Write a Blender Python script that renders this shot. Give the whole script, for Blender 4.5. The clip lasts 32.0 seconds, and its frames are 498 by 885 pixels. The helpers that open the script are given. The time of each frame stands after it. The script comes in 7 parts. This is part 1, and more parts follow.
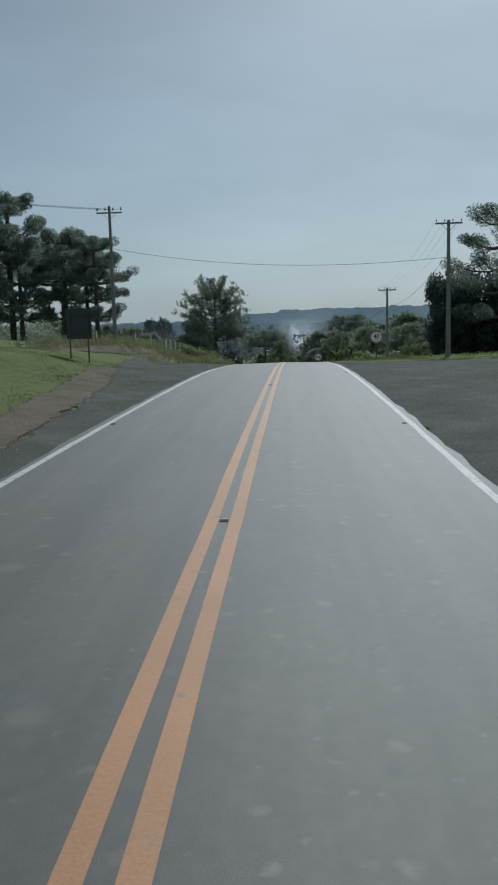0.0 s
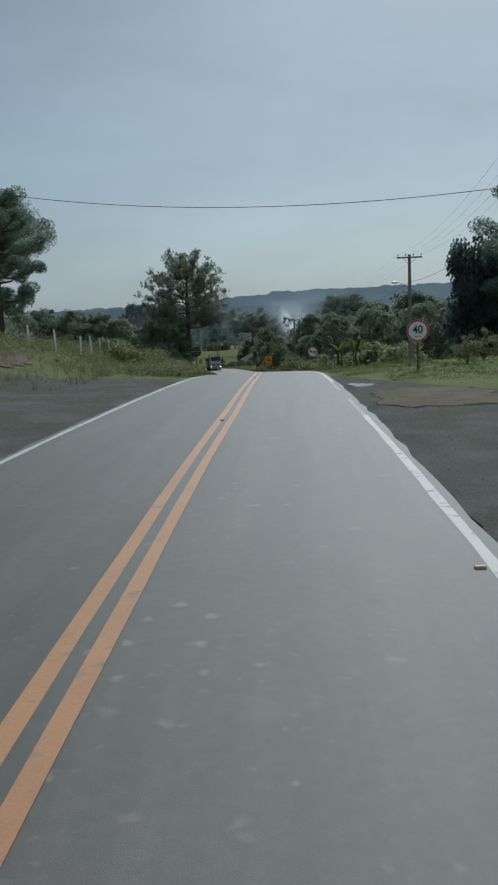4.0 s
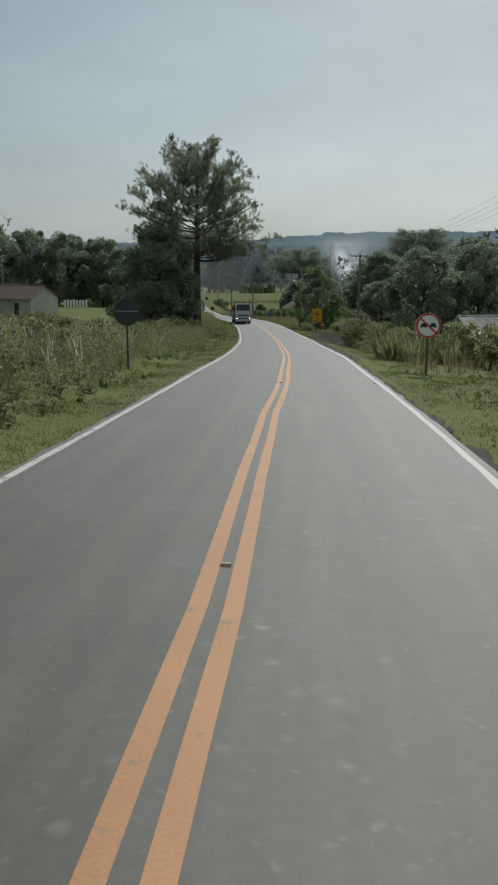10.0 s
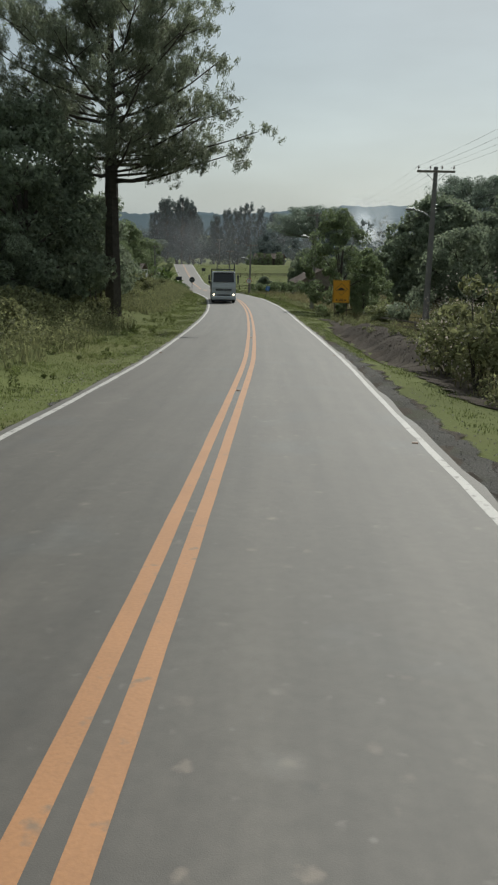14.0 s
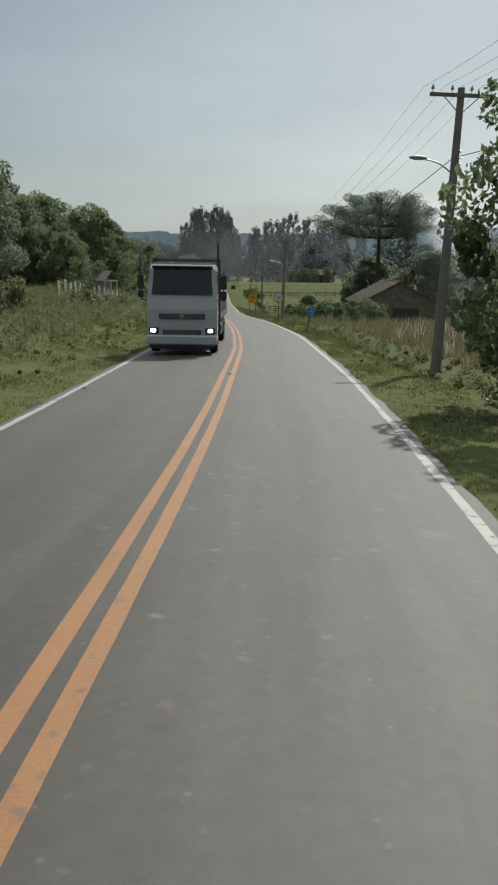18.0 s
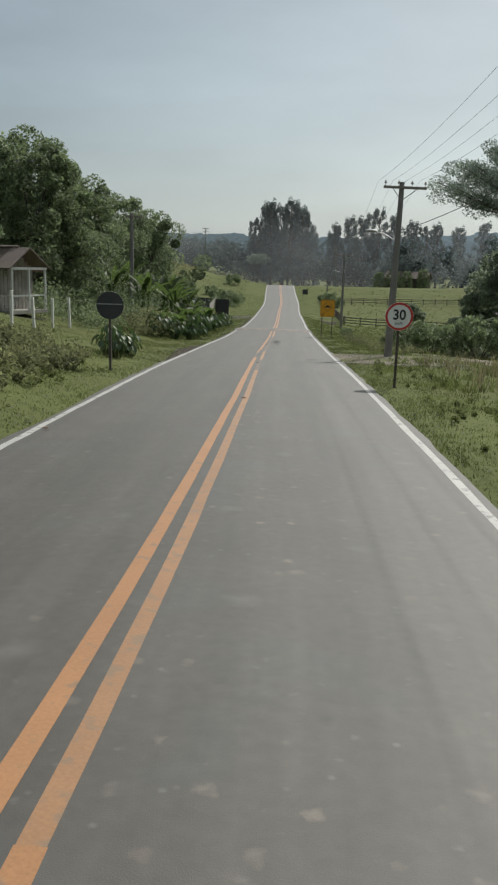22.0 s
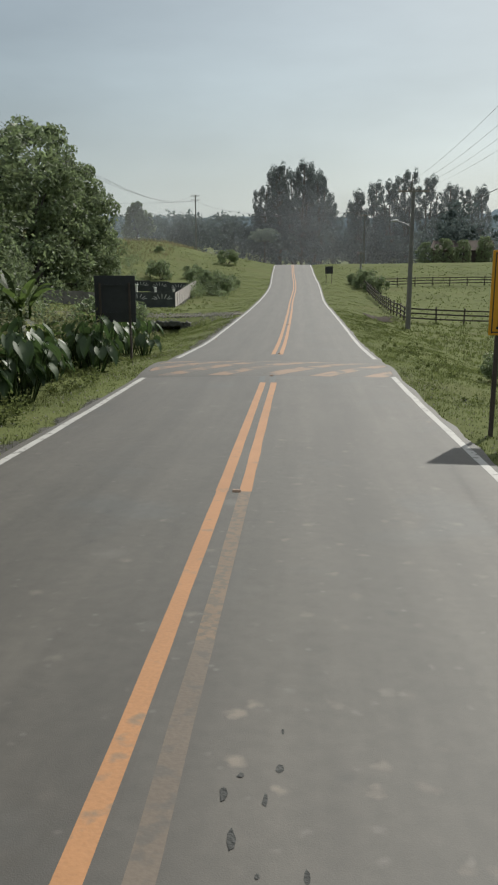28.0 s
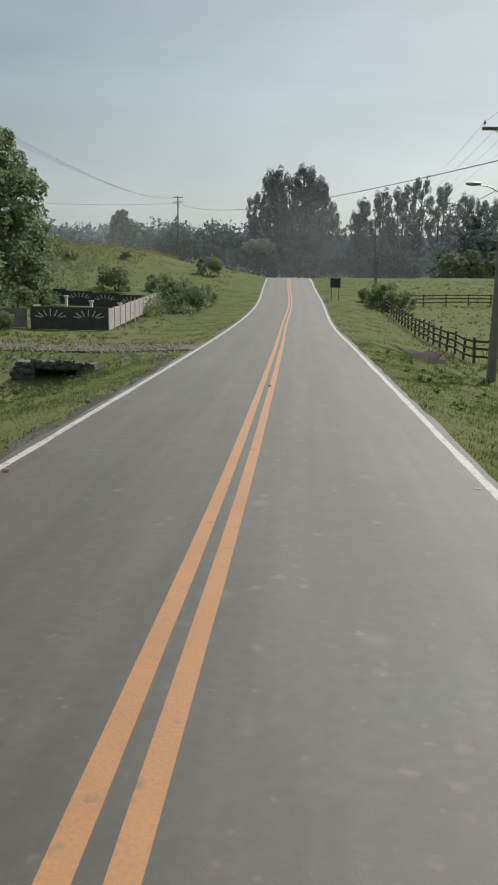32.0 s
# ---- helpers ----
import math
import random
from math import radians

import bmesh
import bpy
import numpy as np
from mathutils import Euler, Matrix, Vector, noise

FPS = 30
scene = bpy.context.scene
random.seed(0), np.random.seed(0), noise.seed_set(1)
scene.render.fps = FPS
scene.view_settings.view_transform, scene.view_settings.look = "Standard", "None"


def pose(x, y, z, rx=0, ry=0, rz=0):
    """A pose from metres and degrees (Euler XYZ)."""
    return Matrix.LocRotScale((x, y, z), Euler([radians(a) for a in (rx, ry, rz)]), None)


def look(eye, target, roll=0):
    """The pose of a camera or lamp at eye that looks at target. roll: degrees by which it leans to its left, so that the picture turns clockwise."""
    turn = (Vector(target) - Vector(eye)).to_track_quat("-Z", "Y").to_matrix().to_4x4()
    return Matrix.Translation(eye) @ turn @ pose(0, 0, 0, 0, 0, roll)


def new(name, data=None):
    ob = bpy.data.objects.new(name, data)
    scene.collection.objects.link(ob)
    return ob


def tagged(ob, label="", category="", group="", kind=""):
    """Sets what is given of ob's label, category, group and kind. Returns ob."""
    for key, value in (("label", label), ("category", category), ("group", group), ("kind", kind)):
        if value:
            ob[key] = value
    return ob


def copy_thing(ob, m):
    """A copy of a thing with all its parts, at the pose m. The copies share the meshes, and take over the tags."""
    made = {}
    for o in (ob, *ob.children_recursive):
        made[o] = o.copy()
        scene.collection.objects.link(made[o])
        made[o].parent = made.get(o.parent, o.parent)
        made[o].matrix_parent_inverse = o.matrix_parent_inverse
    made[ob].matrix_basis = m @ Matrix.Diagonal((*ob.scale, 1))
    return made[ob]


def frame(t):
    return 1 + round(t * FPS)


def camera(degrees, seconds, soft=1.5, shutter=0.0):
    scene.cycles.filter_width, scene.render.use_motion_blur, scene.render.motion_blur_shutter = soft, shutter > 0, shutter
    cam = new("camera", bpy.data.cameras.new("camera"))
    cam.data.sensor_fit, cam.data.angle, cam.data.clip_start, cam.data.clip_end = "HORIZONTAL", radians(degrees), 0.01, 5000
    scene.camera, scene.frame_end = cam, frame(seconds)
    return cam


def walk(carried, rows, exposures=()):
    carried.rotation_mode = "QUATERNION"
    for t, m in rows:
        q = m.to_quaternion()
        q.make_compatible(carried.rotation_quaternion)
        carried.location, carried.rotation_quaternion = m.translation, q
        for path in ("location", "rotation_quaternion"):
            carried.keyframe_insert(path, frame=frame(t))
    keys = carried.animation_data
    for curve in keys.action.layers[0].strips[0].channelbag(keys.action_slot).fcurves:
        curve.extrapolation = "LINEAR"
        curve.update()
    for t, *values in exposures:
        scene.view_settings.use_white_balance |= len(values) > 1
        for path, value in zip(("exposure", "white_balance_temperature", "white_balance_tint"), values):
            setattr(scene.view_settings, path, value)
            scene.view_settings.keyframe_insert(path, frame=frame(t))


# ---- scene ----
cam = camera(34.08, 32.0, soft=2.2)
# seconds, x, y, z, yaw, pitch, roll
PATH = [
    (0.0, 0.000, 0.000, 2.500, -0.00, -7.38, 1.53),
    (0.5, 0.231, 3.230, 2.571, -0.23, -7.48, 1.37),
    (1.0, 0.472, 6.495, 2.646, -0.47, -7.62, 1.48),
    (1.5, 0.739, 9.818, 2.729, -0.59, -7.81, 1.86),
    (2.0, 1.024, 13.268, 2.814, -0.70, -8.00, 2.20),
    (2.5, 1.332, 16.964, 2.894, -1.07, -8.30, 2.26),
    (3.0, 1.640, 20.768, 2.966, -1.03, -8.32, 2.22),
    (3.5, 1.927, 24.581, 3.029, -0.70, -8.32, 2.36),
    (4.0, 2.203, 28.404, 3.080, -0.58, -8.62, 2.46),
    (4.5, 2.473, 32.209, 3.124, -0.46, -8.92, 2.57),
    (5.0, 2.734, 35.987, 3.149, -0.34, -9.23, 2.67),
    (5.5, 2.992, 39.705, 3.142, -0.22, -9.53, 2.77),
    (6.0, 3.217, 43.409, 3.111, -0.15, -9.86, 2.73),
    (6.5, 3.367, 47.105, 3.059, 0.27, -10.19, 2.75),
    (7.0, 3.475, 50.891, 2.988, 0.92, -10.43, 2.54),
    (7.5, 3.559, 54.874, 2.908, 1.37, -10.67, 2.10),
    (8.0, 3.620, 59.038, 2.810, 1.97, -10.95, 1.78),
    (8.5, 3.663, 63.416, 2.695, 2.85, -10.95, 1.57),
    (9.0, 3.703, 67.953, 2.542, 2.96, -11.20, 1.14),
    (9.5, 3.756, 72.577, 2.326, 2.98, -11.88, 0.49),
    (10.0, 3.825, 77.375, 2.065, 2.94, -12.61, -0.21),
    (10.5, 3.918, 82.418, 1.764, 2.79, -12.81, -0.73),
    (11.0, 4.031, 87.676, 1.436, 2.73, -13.30, -0.36),
    (11.5, 4.175, 93.147, 1.094, 2.59, -13.45, -0.34),
    (12.0, 4.311, 98.821, 0.732, 2.63, -13.40, -0.20),
    (12.5, 4.401, 104.690, 0.347, 2.97, -13.34, -0.01),
    (13.0, 4.456, 110.750, -0.060, 3.35, -13.58, -0.68),
    (13.5, 4.489, 116.994, -0.483, 3.58, -13.89, -1.10),
    (14.0, 4.465, 123.417, -0.927, 3.91, -14.33, -0.98),
    (14.5, 4.340, 130.019, -1.407, 4.36, -13.70, -0.70),
    (15.0, 4.156, 136.777, -1.887, 5.02, -13.99, -0.68),
    (15.5, 3.949, 143.694, -2.334, 5.30, -13.68, -0.79),
    (16.0, 3.693, 150.690, -2.760, 5.63, -13.47, -0.90),
    (16.5, 3.363, 157.718, -3.164, 5.95, -13.27, -1.01),
    (17.0, 2.990, 164.689, -3.548, 6.27, -13.07, -1.11),
    (17.5, 2.602, 171.480, -3.918, 6.59, -12.87, -1.22),
    (18.0, 2.174, 178.153, -4.261, 7.12, -12.87, -0.85),
    (18.5, 1.684, 184.756, -4.559, 7.68, -12.72, -0.57),
    (19.0, 1.145, 191.201, -4.825, 8.47, -12.46, -0.09),
    (19.5, 0.568, 197.432, -5.060, 9.23, -12.09, -0.23),
    (20.0, -0.060, 203.391, -5.286, 9.82, -12.12, -0.38),
    (20.5, -0.757, 209.020, -5.537, 10.35, -12.21, -0.68),
    (21.0, -1.494, 214.263, -5.777, 10.87, -12.14, -0.63),
    (21.5, -2.242, 218.927, -5.965, 11.58, -12.56, -1.11),
    (22.0, -3.020, 223.366, -6.156, 12.56, -12.62, -1.65),
    (22.5, -3.856, 227.919, -6.410, 13.50, -12.98, -2.11),
    (23.0, -4.702, 232.437, -6.667, 13.83, -13.04, -2.49),
    (23.5, -5.517, 236.900, -6.873, 13.81, -12.74, -2.16),
    (24.0, -6.319, 241.261, -7.067, 13.71, -12.97, -1.96),
    (24.5, -7.118, 245.404, -7.267, 13.53, -13.04, -1.52),
    (25.0, -7.897, 249.518, -7.481, 13.48, -13.27, -1.06),
    (25.5, -8.632, 253.796, -7.729, 13.37, -13.05, -0.33),
    (26.0, -9.362, 258.117, -7.991, 13.23, -13.02, -0.00),
    (26.5, -10.126, 262.415, -8.255, 13.18, -13.03, 0.40),
    (27.0, -10.895, 266.719, -8.515, 13.24, -13.18, 0.31),
    (27.5, -11.657, 271.067, -8.757, 13.31, -13.33, 0.22),
    (28.0, -12.405, 275.377, -8.996, 13.38, -13.48, 0.13),
    (28.5, -13.134, 279.607, -9.257, 13.45, -13.63, 0.03),
    (29.0, -13.835, 283.678, -9.503, 13.60, -13.45, 0.19),
    (29.5, -14.507, 287.523, -9.703, 13.49, -12.91, 0.08),
    (30.0, -15.126, 291.072, -9.866, 13.46, -12.84, 0.07),
    (30.5, -15.650, 294.186, -9.976, 13.52, -12.85, 0.34),
    (31.0, -16.130, 297.011, -10.077, 13.53, -12.56, 0.20),
    (31.5, -16.603, 299.609, -10.217, 13.47, -11.91, 0.08),
    (32.0, -17.068, 302.100, -10.367, 13.24, -12.30, -0.92),
]
walk(cam, [(t, pose(x, y, z, 90 + pitch, roll, yaw)) for t, x, y, z, yaw, pitch, roll in PATH],
     [(0, -0.14, 5500, 2), (6.5, -0.05, 5720, 3.5), (9.5, 0.08, 6060, 4), (15, 0.2, 6320, 5), (20, 0.28, 6300, 6.5), (26, 0.4, 6400, 6.5), (32, 0.4, 6400, 6.5)])

# ---- light ----
SUN_ELEV, SUN_AZ = radians(43), radians(16.5)   # high, ahead and a little to the right of the road
world = bpy.data.worlds.new("hazy_sky")
scene.world = world
world.use_nodes = True
wt = world.node_tree
wt.nodes.clear()
w_out = wt.nodes.new("ShaderNodeOutputWorld")
w_bg = wt.nodes.new("ShaderNodeBackground")
w_sky = wt.nodes.new("ShaderNodeTexSky")
w_sky.sky_type, w_sky.sun_disc = "NISHITA", False
w_sky.sun_elevation, w_sky.sun_rotation = SUN_ELEV, SUN_AZ
w_sky.air_density, w_sky.dust_density, w_sky.ozone_density = 1.0, 3.0, 1.5
# a thin cloud veil with soft uneven patches: brighter low down, then greyer; overhead, out of view, raised as added
# fill light
w_tc = wt.nodes.new("ShaderNodeTexCoord")
w_sep = wt.nodes.new("ShaderNodeSeparateXYZ")
wt.links.new(w_tc.outputs["Generated"], w_sep.inputs[0])
w_ramp = wt.nodes.new("ShaderNodeValToRGB")
for pos_, col in ((0.0, (3.75, 4.2, 4.3)), (0.06, (3.7, 4.2, 4.35)), (0.17, (2.8, 3.25, 3.42)), (0.36, (2.0, 2.3, 2.45)), (0.68, (6.4, 6.7, 6.7))):
    e = w_ramp.color_ramp.elements.new(pos_) if pos_ > 0 else w_ramp.color_ramp.elements[0]
    e.position, e.color = pos_, (*col, 1)
w_ramp.color_ramp.elements[-1].color = (5.6, 6.0, 6.2, 1)
wt.links.new(w_sep.outputs["Z"], w_ramp.inputs[0])
w_map = wt.nodes.new("ShaderNodeMapping")
w_map.inputs["Scale"].default_value = (2.2, 2.2, 7.5)
wt.links.new(w_tc.outputs["Generated"], w_map.inputs[0])
w_noise = wt.nodes.new("ShaderNodeTexNoise")
w_noise.inputs["Scale"].default_value, w_noise.inputs["Detail"].default_value, w_noise.inputs["Roughness"].default_value = 1.6, 5, 0.5
wt.links.new(w_map.outputs[0], w_noise.inputs["Vector"])
w_rng = wt.nodes.new("ShaderNodeMapRange")
w_rng.inputs["From Min"].default_value, w_rng.inputs["From Max"].default_value = 0.3, 0.7
w_rng.inputs["To Min"].default_value, w_rng.inputs["To Max"].default_value = 0.86, 1.12
wt.links.new(w_noise.outputs[0], w_rng.inputs["Value"])
w_mul = wt.nodes.new("ShaderNodeMix")
w_mul.data_type, w_mul.blend_type = "RGBA", "MULTIPLY"
w_mul.inputs["Factor"].default_value = 1.0
wt.links.new(w_ramp.outputs[0], w_mul.inputs["A"])
wt.links.new(w_rng.outputs[0], w_mul.inputs["B"])
# the veil glows towards the sun
w_dot = wt.nodes.new("ShaderNodeVectorMath")
w_dot.operation = "DOT_PRODUCT"
w_dot.inputs[1].default_value = (math.sin(SUN_AZ) * math.cos(SUN_ELEV), math.cos(SUN_AZ) * math.cos(SUN_ELEV), math.sin(SUN_ELEV))
wt.links.new(w_tc.outputs["Generated"], w_dot.inputs[0])
w_glow = wt.nodes.new("ShaderNodeMapRange")
w_glow.inputs["From Min"].default_value, w_glow.inputs["From Max"].default_value = 0.58, 0.98
w_glow.inputs["To Min"].default_value, w_glow.inputs["To Max"].default_value = 0.72, 1.25
wt.links.new(w_dot.outputs["Value"], w_glow.inputs["Value"])
w_lit = wt.nodes.new("ShaderNodeMix")
w_lit.data_type, w_lit.blend_type = "RGBA", "MULTIPLY"
w_lit.inputs["Factor"].default_value = 1.0
wt.links.new(w_mul.outputs["Result"], w_lit.inputs["A"])
wt.links.new(w_glow.outputs[0], w_lit.inputs["B"])
w_mix = wt.nodes.new("ShaderNodeMix")
w_mix.data_type = "RGBA"
w_mix.inputs["Factor"].default_value = 0.8
wt.links.new(w_lit.outputs["Result"], w_mix.inputs["B"])
w_bg.inputs["Strength"].default_value = 0.11
wt.links.new(w_sky.outputs[0], w_mix.inputs["A"])
wt.links.new(w_mix.outputs["Result"], w_bg.inputs["Color"])
wt.links.new(w_bg.outputs[0], w_out.inputs[0])
sun_data = bpy.data.lights.new("sun", "SUN")
sun_data.energy, sun_data.angle, sun_data.color = 3.4, radians(0.7), (1.0, 0.95, 0.87)
sun = new("sun", sun_data)
sun_way = Vector((math.sin(SUN_AZ) * math.cos(SUN_ELEV), math.cos(SUN_AZ) * math.cos(SUN_ELEV), math.sin(SUN_ELEV)))
sun.matrix_world = look(sun_way * 300, (0, 0, 0))


# ---- materials ----
def mat(name, base, rough=0.8, metal=0.0, vary=0.18, scale=6.0, bump=0.15, second=None, spot=0.0, trans=0.0, fine=60.0, rand=0.0, both=False):
    """A painted or natural surface: colour drifting at two scales, stains of a second colour, fine relief."""
    m = bpy.data.materials.new(name)
    m.use_nodes = True
    nt = m.node_tree
    nd, ln = nt.nodes, nt.links
    b = nd["Principled BSDF"]
    tc = nd.new("ShaderNodeTexCoord")
    n1 = nd.new("ShaderNodeTexNoise")
    n1.inputs["Scale"].default_value, n1.inputs["Detail"].default_value = scale, 4
    n2 = nd.new("ShaderNodeTexNoise")
    n2.inputs["Scale"].default_value, n2.inputs["Detail"].default_value = fine, 3
    ln.new(tc.outputs["Object"], n1.inputs["Vector"])
    ln.new(tc.outputs["Object"], n2.inputs["Vector"])
    add = nd.new("ShaderNodeMath")
    add.operation = "ADD"
    ln.new(n1.outputs[0], add.inputs[0])
    ln.new(n2.outputs[0], add.inputs[1])
    rng = nd.new("ShaderNodeMapRange")
    rng.inputs["From Min"].default_value, rng.inputs["From Max"].default_value = 0.7, 1.3
    rng.inputs["To Min"].default_value, rng.inputs["To Max"].default_value = 1 - vary, 1 + vary
    ln.new(add.outputs[0], rng.inputs["Value"])
    mul = nd.new("ShaderNodeMix")
    mul.data_type, mul.blend_type = "RGBA", "MULTIPLY"
    mul.inputs["Factor"].default_value = 1.0
    mul.inputs["A"].default_value = (*base, 1)
    ln.new(rng.outputs[0], mul.inputs["B"])
    col = mul.outputs["Result"]
    if second:
        n3 = nd.new("ShaderNodeTexNoise")
        n3.inputs["Scale"].default_value, n3.inputs["Detail"].default_value = scale * 0.55, 6
        ln.new(tc.outputs["Object"], n3.inputs["Vector"])
        r3 = nd.new("ShaderNodeMapRange")
        r3.inputs["From Min"].default_value, r3.inputs["From Max"].default_value = 0.62 - spot, 0.72 - spot
        ln.new(n3.outputs[0], r3.inputs["Value"])
        mx = nd.new("ShaderNodeMix")
        mx.data_type = "RGBA"
        ln.new(r3.outputs[0], mx.inputs["Factor"])
        ln.new(col, mx.inputs["A"])
        mx.inputs["B"].default_value = (*second, 1)
        col = mx.outputs["Result"]
    if rand:
        geo = nd.new("ShaderNodeNewGeometry")
        r4 = nd.new("ShaderNodeMapRange")
        r4.inputs["To Min"].default_value, r4.inputs["To Max"].default_value = 1 - rand, 1 + rand
        ln.new(geo.outputs["Random Per Island"], r4.inputs["Value"])
        m4 = nd.new("ShaderNodeMix")
        m4.data_type, m4.blend_type = "RGBA", "MULTIPLY"
        m4.inputs["Factor"].default_value = 1.0
        ln.new(col, m4.inputs["A"])
        ln.new(r4.outputs[0], m4.inputs["B"])
        col = m4.outputs["Result"]
    ln.new(col, b.inputs["Base Color"])
    b.inputs["Roughness"].default_value, b.inputs["Metallic"].default_value = rough, metal
    if bump:
        bp = nd.new("ShaderNodeBump")
        bp.inputs["Strength"].default_value, bp.inputs["Distance"].default_value = bump, 0.02
        ln.new(n2.outputs[0], bp.inputs["Height"])
        ln.new(bp.outputs[0], b.inputs["Normal"])
    if trans:
        tr = nd.new("ShaderNodeBsdfTranslucent")
        ln.new(col, tr.inputs["Color"])
        sh = nd.new("ShaderNodeAddShader" if both else "ShaderNodeMixShader")
        if not both:
            sh.inputs[0].default_value = trans
        ln.new(b.outputs[0], sh.inputs[0 if both else 1])
        ln.new(tr.outputs[0], sh.inputs[1 if both else 2])
        ln.new(sh.outputs[0], nd["Material Output"].inputs["Surface"])
    return m


def worn_paint(name, paint, under, cover, scale=3.0):
    """Road paint that has flaked to the asphalt below in places."""
    m = mat(name, paint, rough=0.65, vary=0.12, scale=1.5, bump=0.1, second=under, spot=0.0, fine=40)
    for n in m.node_tree.nodes:
        if n.bl_idname == "ShaderNodeMapRange" and abs(n.inputs["From Min"].default_value - 0.62) < 1e-4:
            n.inputs["From Min"].default_value, n.inputs["From Max"].default_value = cover, cover + 0.12
        if n.bl_idname == "ShaderNodeTexNoise" and abs(n.inputs["Scale"].default_value - 1.5 * 0.55) < 1e-4:
            n.inputs["Scale"].default_value, n.inputs["Detail"].default_value = scale, 8
    return m


def leaf_mat(name, base, trans=0.5, rough=0.55, rand=0.4, gloss=0.4, both=True):
    """Leaves throw back part of the light and let about as much through."""
    m = mat(name, base, rough=rough, vary=0.35, scale=0.5, bump=0, trans=trans, fine=2.5, rand=rand, both=both)
    m.node_tree.nodes["Principled BSDF"].inputs["Specular IOR Level"].default_value = gloss
    return m


ASPHALT = mat("asphalt", (0.057, 0.0505, 0.0425), rough=0.64, vary=0.12, scale=1.1, bump=0.1, fine=140, second=(0.058, 0.055, 0.05), spot=0.03)
ASPHALT.node_tree.nodes["Principled BSDF"].inputs["Specular IOR Level"].default_value = 0.5


def wheel_tracks(m):
    """Faint polished and oily bands along the lanes, stains and hairline cracks."""
    nd, ln = m.node_tree.nodes, m.node_tree.links
    b = nd["Principled BSDF"]
    col = b.inputs["Base Color"].links[0].from_socket
    at_ = nd.new("ShaderNodeAttribute")
    at_.attribute_name = "across"
    ramp = nd.new("ShaderNodeValToRGB")
    els = ((0.0, 1.0), (0.08, 1.0), (0.17, 1.1), (0.27, 0.9), (0.37, 1.08), (0.46, 0.93), (0.54, 0.93), (0.62, 1.1), (0.71, 0.86), (0.8, 1.08), (0.9, 1.0))
    for p_, v in els:
        e = ramp.color_ramp.elements.new(p_) if p_ > 0 else ramp.color_ramp.elements[0]
        e.position, e.color = p_, (v, v, v, 1)
    ramp.color_ramp.elements[-1].color = (1.15, 1.15, 1.15, 1)
    ln.new(at_.outputs["Fac"], ramp.inputs[0])
    tc = nd.new("ShaderNodeTexCoord")
    # streaks run with the lanes, also round the bends
    sp_ = nd.new("ShaderNodeSeparateXYZ")
    ln.new(tc.outputs["Object"], sp_.inputs[0])
    lane = nd.new("ShaderNodeCombineXYZ")
    ln.new(at_.outputs["Fac"], lane.inputs["X"])
    ln.new(sp_.outputs["Y"], lane.inputs["Y"])
    mp = nd.new("ShaderNodeMapping")
    mp.inputs["Scale"].default_value = (16.0, 0.1, 1)
    ln.new(lane.outputs[0], mp.inputs[0])
    ns = nd.new("ShaderNodeTexNoise")
    ns.inputs["Scale"].default_value, ns.inputs["Detail"].default_value = 1.6, 5
    ln.new(mp.outputs[0], ns.inputs["Vector"])
    rg = nd.new("ShaderNodeMapRange")
    rg.inputs["From Min"].default_value, rg.inputs["From Max"].default_value = 0.3, 0.7
    rg.inputs["To Min"].default_value, rg.inputs["To Max"].default_value = 0.84, 1.16
    ln.new(ns.outputs[0], rg.inputs["Value"])
    for src in (ramp.outputs[0], rg.outputs[0]):
        mx = nd.new("ShaderNodeMix")
        mx.data_type, mx.blend_type = "RGBA", "MULTIPLY"
        mx.inputs["Factor"].default_value = 1.0
        ln.new(col, mx.inputs["A"])
        ln.new(src, mx.inputs["B"])
        col = mx.outputs["Result"]
    # pale flecks of stone and grit
    sp = nd.new("ShaderNodeTexVoronoi")
    sp.inputs["Scale"].default_value = 3.2
    ln.new(tc.outputs["Object"], sp.inputs["Vector"])
    r2 = nd.new("ShaderNodeMapRange")
    r2.inputs["From Min"].default_value, r2.inputs["From Max"].default_value = 0.035, 0.09
    r2.inputs["To Min"].default_value, r2.inputs["To Max"].default_value = 0.16, 0.0
    ln.new(sp.outputs["Distance"], r2.inputs["Value"])
    mx = nd.new("ShaderNodeMix")
    mx.data_type = "RGBA"
    ln.new(r2.outputs[0], mx.inputs["Factor"])
    ln.new(col, mx.inputs["A"])
    mx.inputs["B"].default_value = (0.26, 0.25, 0.23, 1)
    col = mx.outputs["Result"]
    # worn mottling a hand wide, pale scuffs and dark oil drips of irregular outline
    wp = nd.new("ShaderNodeTexNoise")
    wp.inputs["Scale"].default_value, wp.inputs["Detail"].default_value = 9.0, 5
    ln.new(tc.outputs["Object"], wp.inputs["Vector"])
    rg = nd.new("ShaderNodeMapRange")
    rg.inputs["From Min"].default_value, rg.inputs["From Max"].default_value = 0.3, 0.7
    rg.inputs["To Min"].default_value, rg.inputs["To Max"].default_value = 0.89, 1.11
    ln.new(wp.outputs[0], rg.inputs["Value"])
    mx = nd.new("ShaderNodeMix")
    mx.data_type, mx.blend_type = "RGBA", "MULTIPLY"
    mx.inputs["Factor"].default_value = 1.0
    ln.new(col, mx.inputs["A"])
    ln.new(rg.outputs[0], mx.inputs["B"])
    col = mx.outputs["Result"]
    off_ = nd.new("ShaderNodeVectorMath")
    off_.operation = "MULTIPLY_ADD"
    off_.inputs[1].default_value = (0.14, 0.14, 0.14)
    ln.new(wp.outputs["Color"], off_.inputs[0])
